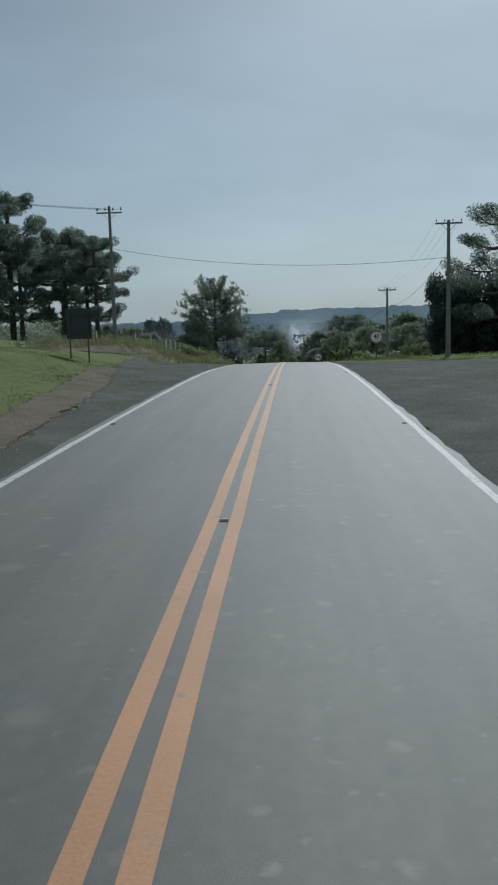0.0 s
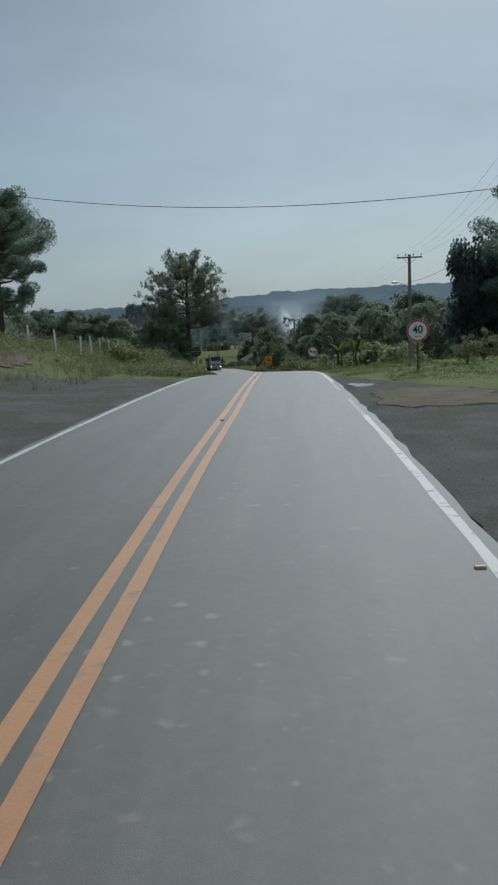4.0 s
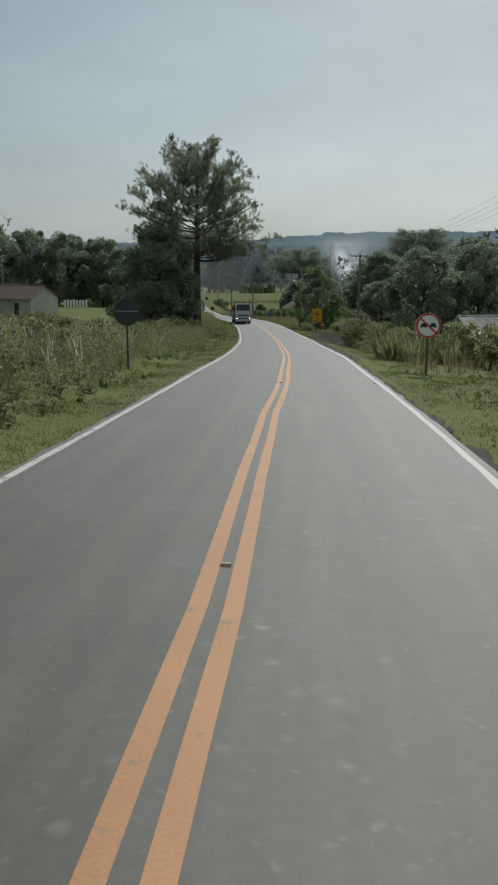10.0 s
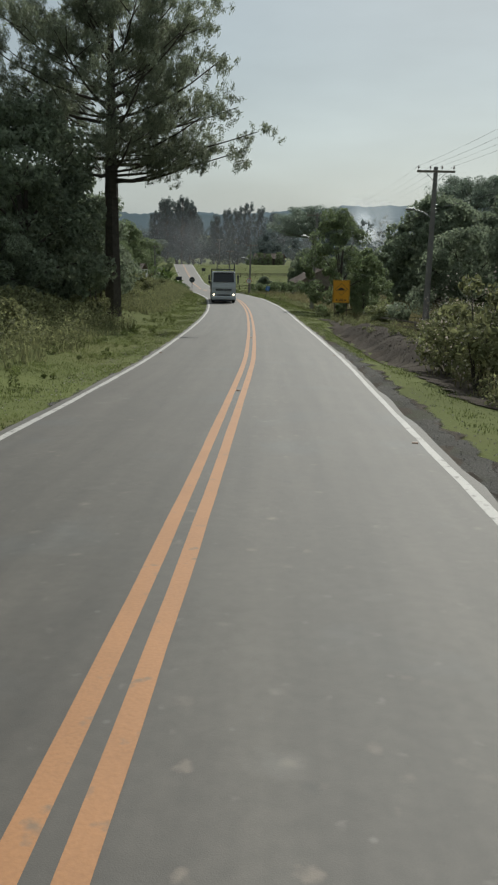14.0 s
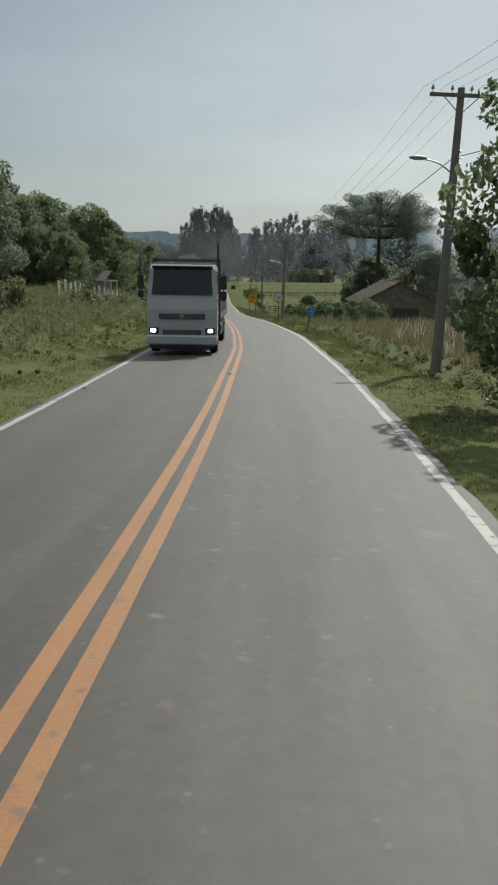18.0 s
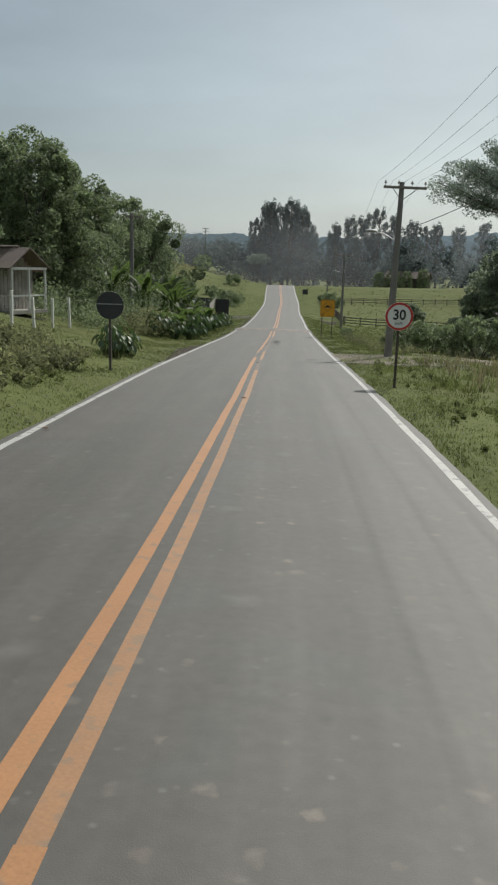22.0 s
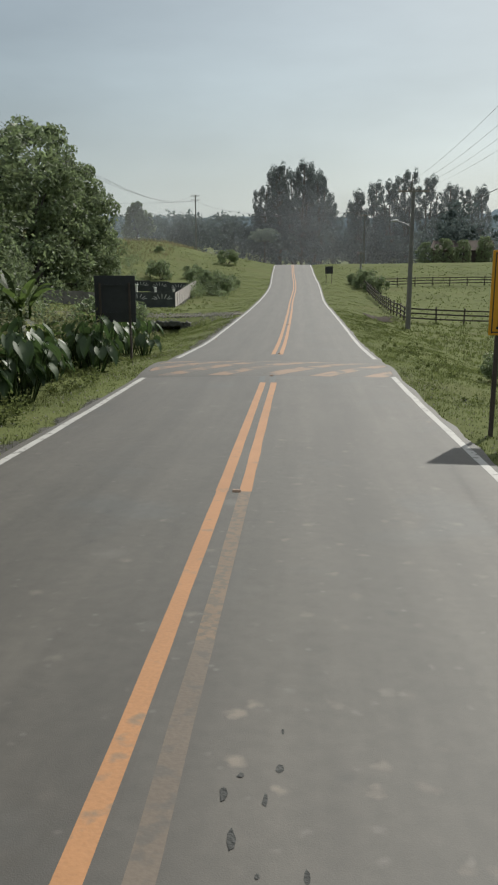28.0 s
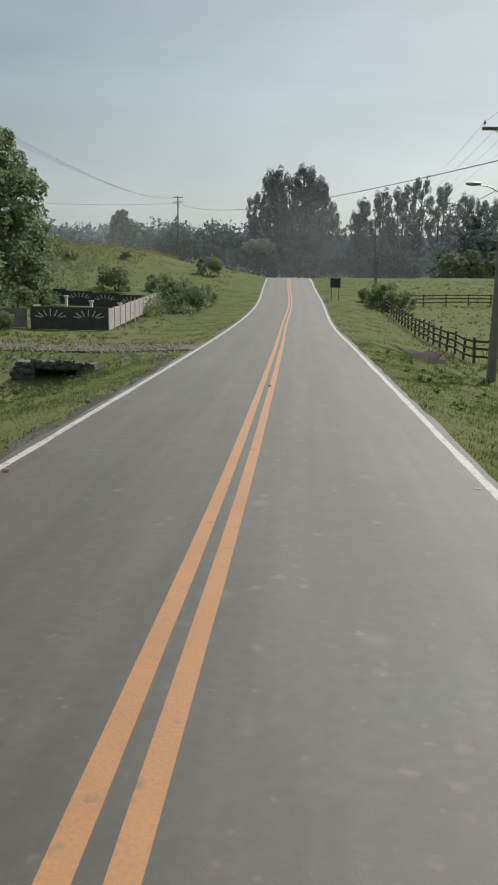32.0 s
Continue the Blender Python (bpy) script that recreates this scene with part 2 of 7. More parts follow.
    ln.new(tc.outputs["Object"], off_.inputs[2])
    for sc, r0, r1, amount, tone in ((0.7, 0.02, 0.13, 0.3, (0.16, 0.15, 0.135, 1)), (4.5, 0.02, 0.16, 0.27, (0.16, 0.145, 0.13, 1)), (1.7, 0.02, 0.12, 0.45, (0.026, 0.025, 0.024, 1)), (1.6, 0.02, 0.12, 0.4, (0.17, 0.145, 0.12, 1))):
        sp = nd.new("ShaderNodeTexVoronoi")
        sp.inputs["Scale"].default_value = sc
        ln.new(off_.outputs[0], sp.inputs["Vector"])
        r2 = nd.new("ShaderNodeMapRange")
        r2.inputs["From Min"].default_value, r2.inputs["From Max"].default_value = r0, r1
        r2.inputs["To Min"].default_value, r2.inputs["To Max"].default_value = amount, 0.0
        ln.new(sp.outputs["Distance"], r2.inputs["Value"])
        mx = nd.new("ShaderNodeMix")
        mx.data_type = "RGBA"
        ln.new(r2.outputs[0], mx.inputs["Factor"])
        ln.new(col, mx.inputs["A"])
        mx.inputs["B"].default_value = tone
        col = mx.outputs["Result"]
    # a band of round pale spots where drips have bleached the lane beside the double line
    band = nd.new("ShaderNodeValToRGB")
    for p_, v in ((0.0, 0.0), (0.47, 0.1), (0.56, 1.0), (0.66, 0.9), (0.76, 0.15)):
        e = band.color_ramp.elements.new(p_) if p_ > 0 else band.color_ramp.elements[0]
        e.position, e.color = p_, (v, v, v, 1)
    band.color_ramp.elements[-1].color = (0, 0, 0, 1)
    ln.new(at_.outputs["Fac"], band.inputs[0])
    some = nd.new("ShaderNodeTexNoise")
    some.inputs["Scale"].default_value = 0.5
    ln.new(tc.outputs["Object"], some.inputs["Vector"])
    few = nd.new("ShaderNodeMapRange")
    few.inputs["From Min"].default_value, few.inputs["From Max"].default_value = 0.45, 0.6
    ln.new(some.outputs[0], few.inputs["Value"])
    here = nd.new("ShaderNodeMath")
    here.operation = "MULTIPLY"
    ln.new(band.outputs[0], here.inputs[0])
    ln.new(few.outputs[0], here.inputs[1])
    sp = nd.new("ShaderNodeTexVoronoi")
    sp.inputs["Scale"].default_value = 3.0
    ln.new(off_.outputs[0], sp.inputs["Vector"])
    r2 = nd.new("ShaderNodeMapRange")
    r2.inputs["From Min"].default_value, r2.inputs["From Max"].default_value = 0.08, 0.2
    r2.inputs["To Min"].default_value, r2.inputs["To Max"].default_value = 0.6, 0.0
    ln.new(sp.outputs["Distance"], r2.inputs["Value"])
    much = nd.new("ShaderNodeMath")
    much.operation = "MULTIPLY"
    ln.new(here.outputs[0], much.inputs[0])
    ln.new(r2.outputs[0], much.inputs[1])
    mx = nd.new("ShaderNodeMix")
    mx.data_type = "RGBA"
    ln.new(much.outputs[0], mx.inputs["Factor"])
    ln.new(col, mx.inputs["A"])
    mx.inputs["B"].default_value = (0.18, 0.145, 0.115, 1)
    col = mx.outputs["Result"]
    ln.new(col, b.inputs["Base Color"])


wheel_tracks(ASPHALT)
ASPHALT_ROUGH = mat("patched_asphalt", (0.04, 0.04, 0.038), rough=0.9, vary=0.3, scale=5, bump=1.0, fine=30)
YELLOW = worn_paint("yellow_road_paint", (0.285, 0.135, 0.052), (0.17, 0.11, 0.065), 0.6, 6.0)
YELLOW_WORN = worn_paint("faded_yellow_road_paint", (0.25, 0.128, 0.057), (0.19, 0.12, 0.07), 0.52, 7.0)
YELLOW_PALE = worn_paint("pale_rubbed_road_paint", (0.128, 0.086, 0.054), (0.085, 0.068, 0.05), 0.46, 16.0)
YELLOW_FAINT = worn_paint("rubbed_off_road_paint", (0.096, 0.073, 0.054), (0.07, 0.059, 0.048), 0.5, 9.0)
WHITE_LINE = worn_paint("white_road_paint", (0.33, 0.318, 0.3), (0.12, 0.113, 0.103), 0.56, 7.0)
WHITE_WORN = worn_paint("broken_white_paint", (0.2, 0.19, 0.17), (0.075, 0.07, 0.062), 0.5, 5.0)
GRASS_GROUND = mat("grass_ground", (0.088, 0.1, 0.036), rough=0.95, vary=0.2, scale=0.25, bump=0.6, fine=9, second=(0.09, 0.094, 0.036), spot=0.05)
GRAVEL = mat("grey_gravel", (0.072, 0.069, 0.063), rough=0.95, vary=0.4, scale=0.8, bump=1.0, fine=26, second=(0.06, 0.06, 0.045), spot=0.12)
DARK_SOIL = mat("dark_dug_soil", (0.046, 0.038, 0.031), rough=0.95, vary=0.4, scale=1.1, bump=1.0, fine=16, second=(0.065, 0.055, 0.045), spot=0.1)
PALE_GRAVEL = mat("pale_stony_gravel", (0.115, 0.105, 0.082), rough=0.95, vary=0.35, scale=1.2, bump=1.0, fine=20, second=(0.1, 0.1, 0.055), spot=0.12)
DRY_SOIL = mat("dry_stony_soil", (0.17, 0.15, 0.115), rough=0.95, vary=0.35, scale=0.7, bump=1.0, fine=22, second=(0.11, 0.115, 0.045), spot=0.14)
DIRT = mat("brown_dirt", (0.1, 0.08, 0.06), rough=0.95, vary=0.4, scale=0.9, bump=0.9, fine=18, second=(0.085, 0.08, 0.04), spot=0.1)


def ragged(m):
    """Let a ground patch break up along its rim, where the grass or asphalt shows through."""
    nd, ln = m.node_tree.nodes, m.node_tree.links
    rim = nd.new("ShaderNodeAttribute")
    rim.attribute_name = "rim"
    tc = nd.new("ShaderNodeTexCoord")
    ns = nd.new("ShaderNodeTexNoise")
    ns.inputs["Scale"].default_value, ns.inputs["Detail"].default_value = 2.2, 8
    ln.new(tc.outputs["Object"], ns.inputs["Vector"])
    sub_ = nd.new("ShaderNodeMath")
    sub_.operation = "SUBTRACT"
    ln.new(rim.outputs["Fac"], sub_.inputs[0])
    ln.new(ns.outputs[0], sub_.inputs[1])
    rg = nd.new("ShaderNodeMapRange")
    rg.inputs["From Min"].default_value, rg.inputs["From Max"].default_value = -0.12, 0.06
    ln.new(sub_.outputs[0], rg.inputs["Value"])
    tr = nd.new("ShaderNodeBsdfTransparent")
    mx = nd.new("ShaderNodeMixShader")
    ln.new(rg.outputs[0], mx.inputs[0])
    ln.new(tr.outputs[0], mx.inputs[1])
    ln.new(nd["Principled BSDF"].outputs[0], mx.inputs[2])
    ln.new(mx.outputs[0], nd["Material Output"].inputs["Surface"])


for m_ in (GRASS_GROUND, GRAVEL, PALE_GRAVEL, DRY_SOIL, DIRT, DARK_SOIL):     # loose ground has next to no sheen
    m_.node_tree.nodes["Principled BSDF"].inputs["Specular IOR Level"].default_value = 0.08
for m_ in (GRAVEL, PALE_GRAVEL, DRY_SOIL, DIRT, DARK_SOIL):
    ragged(m_)
BARK = mat("bark", (0.07, 0.06, 0.05), rough=0.95, vary=0.4, scale=4, bump=1.0, fine=22)
BARK_PALE = mat("pale_bark", (0.26, 0.23, 0.19), rough=0.9, vary=0.3, scale=3, bump=0.6, fine=14)
LEAF = leaf_mat("broad_leaves", (0.08, 0.1, 0.05), rough=0.65, gloss=0.3)
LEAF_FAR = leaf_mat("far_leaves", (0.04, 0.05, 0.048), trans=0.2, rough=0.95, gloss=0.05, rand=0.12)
LEAF_DARK = leaf_mat("dark_leaves", (0.1, 0.118, 0.08), rough=0.75, gloss=0.2, rand=0.3)
LEAF_OLIVE = leaf_mat("olive_leaves", (0.11, 0.12, 0.055))
NEEDLE = leaf_mat("pine_needles", (0.1, 0.112, 0.075), trans=0.45)
ARAU = leaf_mat("araucaria_needles", (0.076, 0.096, 0.072), trans=0.3)
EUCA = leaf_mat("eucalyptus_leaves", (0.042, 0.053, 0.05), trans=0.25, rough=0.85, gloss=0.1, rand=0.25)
BANANA = leaf_mat("banana_leaf", (0.085, 0.125, 0.036), trans=0.65, rough=0.5, rand=0.7, gloss=0.3, both=False)
TARO = leaf_mat("taro_leaf", (0.064, 0.105, 0.036), trans=0.35, rough=0.45, rand=0.6, gloss=0.4, both=False)
GRASS = leaf_mat("grass_blades", (0.124, 0.146, 0.052), trans=0.5, rand=0.45, rough=0.7, gloss=0.15, both=False)
GRASS_DRY = leaf_mat("dry_grass_blades", (0.2, 0.182, 0.098), trans=0.4, rand=0.4, rough=0.7, gloss=0.3, both=False)
WEED = leaf_mat("weed_leaves", (0.088, 0.092, 0.045), trans=0.4, rand=0.5, rough=0.75, gloss=0.12)
FLOWER = leaf_mat("pale_seed_heads", (0.5, 0.42, 0.38), trans=0.3, rand=0.3, both=False)
CONCRETE = mat("pole_concrete", (0.19, 0.18, 0.165), rough=0.9, vary=0.2, scale=2, bump=0.3)
WOOD_GREY = mat("weathered_wood", (0.2, 0.175, 0.145), rough=0.9, vary=0.35, scale=3, bump=0.5)
WOOD_DARK = mat("dark_wood", (0.075, 0.06, 0.05), rough=0.85, vary=0.3, scale=3, bump=0.5)
STEEL = mat("galvanised_steel", (0.33, 0.34, 0.34), rough=0.5, metal=0.7, vary=0.15, bump=0.05)
SIGN_BACK = mat("sign_back_steel", (0.05, 0.052, 0.055), rough=0.6, metal=0.2, vary=0.15, bump=0.05)
SIGN_WHITE = mat("sign_white", (0.78, 0.78, 0.76), rough=0.45, vary=0.06, bump=0.02)
SIGN_RED = mat("sign_red", (0.5, 0.045, 0.04), rough=0.45, vary=0.08, bump=0.02)
SIGN_BLACK = mat("sign_black", (0.025, 0.025, 0.027), rough=0.5, vary=0.1, bump=0.02)
SIGN_YELLOW = mat("sign_amber", (0.72, 0.34, 0.02), rough=0.45, vary=0.08, bump=0.02)
SIGN_BLUE = mat("sign_blue", (0.05, 0.16, 0.42), rough=0.45, vary=0.1, bump=0.02)
CABLE = mat("cable_black", (0.05, 0.05, 0.05), rough=0.7, vary=0.05, bump=0)
PORCELAIN = mat("porcelain", (0.35, 0.3, 0.27), rough=0.3, vary=0.1, bump=0)


# ---- the line of the road: every ten metres from y = -40, its middle and its height ----
ROAD_X = (-2.8, -2.3, -1.8, -1.3, -0.8, -0.34, 0.19, 0.73, 1.26, 1.81, 2.36, 2.85, 3.11, 3.35, 3.44, 3.45, 3.49, 3.31, 2.99, 2.63, 2.06, 1.42, 0.72,
          -0.08, -1.1, -2.31, -3.62, -5.12, -6.91, -8.72, -10.52, -12.26, -13.98, -15.75, -17.49, -19.19, -20.91, -22.66, -24.42, -26.22, -27.96,
          -29.62, -31.29, -33.1, -35.05, -36.99, -38.83, -40.62)
ROAD_Z = (-0.65, -0.43, -0.21, 0.02, 0.24, 0.48, 0.69, 0.84, 0.88, 0.75, 0.53, 0.2, -0.34, -0.96, -1.6, -2.27, -2.95, -3.66, -4.36, -4.98, -5.55,
          -6.1, -6.61, -7.04, -7.42, -7.85, -8.27, -8.8, -9.27, -9.77, -10.37, -10.96, -11.55, -12.08, -12.51, -13.06, -13.37, -13.66, -13.93,
          -14.19, -14.35, -14.36, -14.22, -13.9, -13.5, -13.03, -12.53, -12.25)


def along(table, y):
    """Smooth value of a table of the road at y (numpy array or number)."""
    a = np.asarray(table, float)
    u = (np.asarray(y, float) + 40) / 10
    n = len(a)
    lo = a[0] + (a[1] - a[0]) * u
    hi = a[-1] + (a[-1] - a[-2]) * (u - n + 1)
    uc = np.clip(u, 0, n - 1.0001)
    i = np.floor(uc).astype(int)
    f = uc - i
    p0, p1, p2, p3 = a[np.clip(i - 1, 0, n - 1)], a[i], a[np.clip(i + 1, 0, n - 1)], a[np.clip(i + 2, 0, n - 1)]
    v = p1 + 0.5 * f * ((p2 - p0) + f * (2 * p0 - 5 * p1 + 4 * p2 - p3 + f * (3 * (p1 - p2) + p3 - p0)))
    return np.where(u < 0, lo, np.where(u > n - 1, hi, v))


def rx(y):
    y = np.asarray(y, float)
    return np.where(y > 430, -40.62 - (y - 430) * 0.18 * np.exp(-np.maximum(y - 430, 0) / 400), along(ROAD_X, np.minimum(y, 430)))


def rz(y):
    y = np.asarray(y, float)
    d = np.maximum(y - 430, 0)
    back = np.minimum(y + 40, 0)
    return along(ROAD_Z, np.clip(y, -40, 430)) - 4.0 * (1 - np.exp(-(d / 60) ** 2)) + back * 0.02


# ground beside the road above the road's own height: rows of y, then the rise at 5, 8, 14, 30 and 80 m from the middle
LEFT = ((-40, .1, .5, 1.7, 3.4, 4), (38, .05, .3, 1.5, 3, 4), (58, 0, .05, 1.2, 3, 4), (75, 0, .3, 2.2, 3, 3), (90, .1, 1.0, 1.9, 1.6, 1), (110, 0, .6, 1.1, .6, 0),
        (140, -.05, .35, .6, .1, -1), (173, 0, .4, .6, .5, 0), (200, .1, .5, .8, .8, .5), (230, .2, 1, 1.9, 2.2, 3), (246, .15, .7, 1.6, 2.2, 4), (264, .05, .4, 1.5, 2.4, 5),
        (285, 0, .2, .9, 2.4, 6), (302, -.1, 0, .2, 1.5, 5), (320, -.2, -.8, -1.1, .2, 4), (330.8, -.2, -1.2, -1.35, .2, 3.5), (333, -.1, -.3, -.35, .2, 3.5), (338, -.15, -.3, -.35, .2, 3.5), (360, -.2, -.35, -.5, .8, 4),
        (390, 0, .3, .6, 2.4, 6), (430, .2, .8, 1.8, 4.6, 8), (520, 0, .5, 1.5, 5, 9))
RIGHT = ((-40, 0, 0, .05, .4, 0), (55, 0, 0, .05, .4, 0), (64, .05, .12, .25, .5, 0), (76, .05, .3, .45, .6, 0), (92, 0, .1, .2, 0, -1), (110, -.1, -.3, -.6, -1.5, -3), (140, -.1, -.5, -1.3, -2, -4),
         (170, -.1, -.4, -1, -1.5, -3), (198, -.1, -.5, -.6, -1, -1), (215, -.15, -.75, -.1, 0, 0), (236, -.1, -.6, 0, 0, 0), (247, 0, -.2, -.1, 0, 0),
         (264, 0, .1, 0, 0, 0), (290, -.1, -.5, -1.2, -1.5, -1), (336, -.3, -1, -1.3, -1.5, -1), (390, 0, -.4, -.8, -1, 0), (430, .1, .2, .2, .5, 2), (520, 0, 0, 0, 0, 2))
STEPS = np.array((0, 3.5, 3.75, 5, 8, 14, 30, 80, 260, 700, 1500, 4000))


def rise(off, y):
    """Height of the ground over the road's own height."""
    off, y = np.broadcast_arrays(np.asarray(off, float), np.asarray(y, float))
    total = np.zeros(off.shape)
    for side, rows in ((-1, LEFT), (1, RIGHT)):
        t = np.array(rows)
        cols = [np.interp(y, t[:, 0], t[:, k]) for k in range(1, 6)]
        far = np.interp(y, (0, 150, 300, 500), (0.0, 2.0, 6.0, 6.0))
        vals = [-0.1 + 0 * y, -0.07 + 0 * y, -0.03 + 0 * y, *cols, cols[-1] + far, far * 1.1, far * 1.1, far * 1.1 + 12]
        a = np.abs(off)
        r = np.zeros(off.shape)
        for k in range(len(STEPS) - 1):
            f = np.clip((a - STEPS[k]) / (STEPS[k + 1] - STEPS[k]), 0, 1)
            f = f * f * (3 - 2 * f) if k > 3 else f
            r = np.where((a >= STEPS[k]) & (a <= STEPS[k + 1]), vals[k] * (1 - f) + vals[k + 1] * f, r)
        r = np.where(a > STEPS[-1], vals[-1], r)
        total = np.where(off * side > 0, r, total)
    rough = 0.06 * np.sin(y * 1.1 + off * 0.7) * np.sin(off * 0.9 - y * 0.4)
    total = np.where(np.abs(off) < 1e-6, -0.1, total)
    flat = np.where(((y < 78) & (np.abs(off) < 20)) | ((y > 254) & (y < 270) & (off > 0)) | ((y > 331) & (y < 340) & (off < 0)), 0.2, 1.0)   # trodden gravel is even
    total = total - 0.55 * np.exp(-((off - 7.5) / 0.75) ** 2) * np.clip((y - 200) / 6, 0, 1) * np.clip((246 - y) / 5, 0, 1)     # the ditch's cut
    total = total - 0.8 * np.exp(-((off - 7.9) / 1.1) ** 2 - ((y - 346.6) / 2.2) ** 2)     # a dug hollow
    total = total + (0.6 * np.exp(-((off - 7.2) / 1.1) ** 2) - 0.5 * np.exp(-((off - 5.4) / 0.6) ** 2)) * np.clip((y - 150) / 5, 0, 1) * np.clip((178 - y) / 5, 0, 1)     # a dug bank behind its ditch
    total = total - 0.5 * np.exp(-((off + 8.7) / 1.7) ** 2) * np.clip((y - 321) / 6, 0, 1) * np.clip((331.6 - y) / 1.0, 0, 1)     # the ditch before the culvert
    return total + flat * rough * np.clip((np.abs(off) - 4.2) / 3, 0, 1)


def hill(y):
    """The land climbs again far ahead."""
    return 20 * np.clip((np.asarray(y, float) - 1000) / 600, 0, 1) ** 1.3 + 30 * np.clip((np.asarray(y, float) - 1600) / 1500, 0, 1)


def gz(x, y):
    """Height of the ground at x, y."""
    return rz(y) + rise(np.asarray(x, float) - rx(y), y) + hill(y)


def spot(off, y, dz=0.0):
    """A place off metres to the right of the road's middle at y, on the ground."""
    x = float(rx(y)) + off
    return Vector((x, y, float(gz(x, y)) + dz))


def turn_at(y):
    """The road's heading at y, degrees to the left of +y."""
    return math.degrees(math.atan2(float(rx(y - 1) - rx(y + 1)), 2.0))


# ---- mesh helpers ----
def from_np(name, verts, faces, material, parent=None, label="", smooth=False):
    """One mesh object from arrays of corners and of faces with three or four corners each."""
    me = bpy.data.meshes.new(name)
    verts = np.asarray(verts, np.float32).reshape(-1, 3)
    faces = np.asarray(faces, np.int32)
    k = faces.shape[1]
    me.vertices.add(len(verts))
    me.vertices.foreach_set("co", verts.ravel())
    me.loops.add(faces.size)
    me.loops.foreach_set("vertex_index", faces.ravel())
    me.polygons.add(len(faces))
    me.polygons.foreach_set("loop_start", np.arange(0, faces.size, k, dtype=np.int32))
    me.polygons.foreach_set("loop_total", np.full(len(faces), k, np.int32))
    me.polygons.foreach_set("use_smooth", np.full(len(faces), smooth, bool))
    me.materials.append(material)
    me.update()
    me.validate()
    ob = new(name, me)
    if parent:
        ob.parent = parent
    if label:
        ob["label"] = label
    return ob


def part(name, bm, material, parent=None, label="", smooth=False):
    me = bpy.data.meshes.new(name)
    if smooth:
        for f in bm.faces:
            f.smooth = True
    bm.to_mesh(me)
    bm.free()
    me.materials.append(material)
    ob = new(name, me)
    if parent:
        ob.parent = parent
    if label:
        ob["label"] = label
    return ob


def thing(name, m, label, category, group="", kind=""):
    ob = new(name)
    ob.empty_display_size = 0.2
    ob.matrix_world = m if isinstance(m, Matrix) else Matrix.Translation(m)
    return tagged(ob, label, category, group, kind)


def box(bm, size, at=(0, 0, 0), rot=None, bevel=0.0):
    g = bmesh.ops.create_cube(bm, size=1.0)
    m = Matrix.Translation(at) @ (rot if rot is not None else Matrix()) @ Matrix.Diagonal((*size, 1))
    bmesh.ops.transform(bm, matrix=m, verts=g["verts"])
    if bevel:
        es = list({e for v in g["verts"] for e in v.link_edges})
        bmesh.ops.bevel(bm, geom=es, offset=bevel, segments=1, affect="EDGES")
    return bm


def rod(bm, a, b, r0, r1=None, seg=8):
    """A tapered round bar from a to b."""
    a, b = Vector(a), Vector(b)
    d = b - a
    g = bmesh.ops.create_cone(bm, cap_ends=True, segments=seg, radius1=r0, radius2=r0 if r1 is None else r1, depth=d.length)
    bmesh.ops.transform(bm, matrix=Matrix.Translation((a + b) / 2) @ d.to_track_quat("Z", "Y").to_matrix().to_4x4(), verts=g["verts"])
    return bm


def B():
    return bmesh.new()


# ---- ground, one sheet to the horizon ----
def ground_sheet():
    offs = np.concatenate([-np.geomspace(4000, 85, 26), -np.linspace(80, 32, 16), -np.linspace(30, 14.5, 14), -np.linspace(14, 5.2, 18), -np.linspace(5, 3.75, 4), (-3.6, -2, 0, 2, 3.6)])
    offs = np.concatenate([offs, -offs[:-5][::-1]])
    ys = np.concatenate([np.linspace(-300, -45, 14), np.arange(-40, 60, 2.0), np.arange(60, 440, 1.5), np.linspace(442, 700, 40), np.geomspace(720, 4600, 30)])
    O, Y = np.meshgrid(offs, ys)
    X = rx(Y) + O
    V = np.stack([X, Y, gz(X, Y)], -1).reshape(-1, 3)
    n, m = len(ys), len(offs)
    i = (np.arange(n - 1)[:, None] * m + np.arange(m - 1)[None]).ravel()
    F = np.stack([i, i + 1, i + m + 1, i + m], 1)
    g = from_np("ground", V, F, GRASS_GROUND, smooth=True)
    return tagged(g, "rolling green grass land on both sides of the road", "ground", kind="structure")


ground_sheet()


def mid(y):
    """How far the double line lies to the right of the road's middle."""
    return np.interp(y, (-40, 3, 9, 20, 35, 48, 58, 70, 83, 88, 95, 100, 104, 115, 135, 165, 188, 200, 210, 220, 226, 232, 242, 294, 306), (0.0, 0.015, 0.075, 0.09, 0.12, 0.14, 0.06, 0.07, 0.11, 0.01, -0.02, 0.1, 0.17, 0.16, 0.09, 0.08, 0.03, 0.02, 0.12, -0.02, -0.1, -0.1, 0.0, 0.05, 0.01))


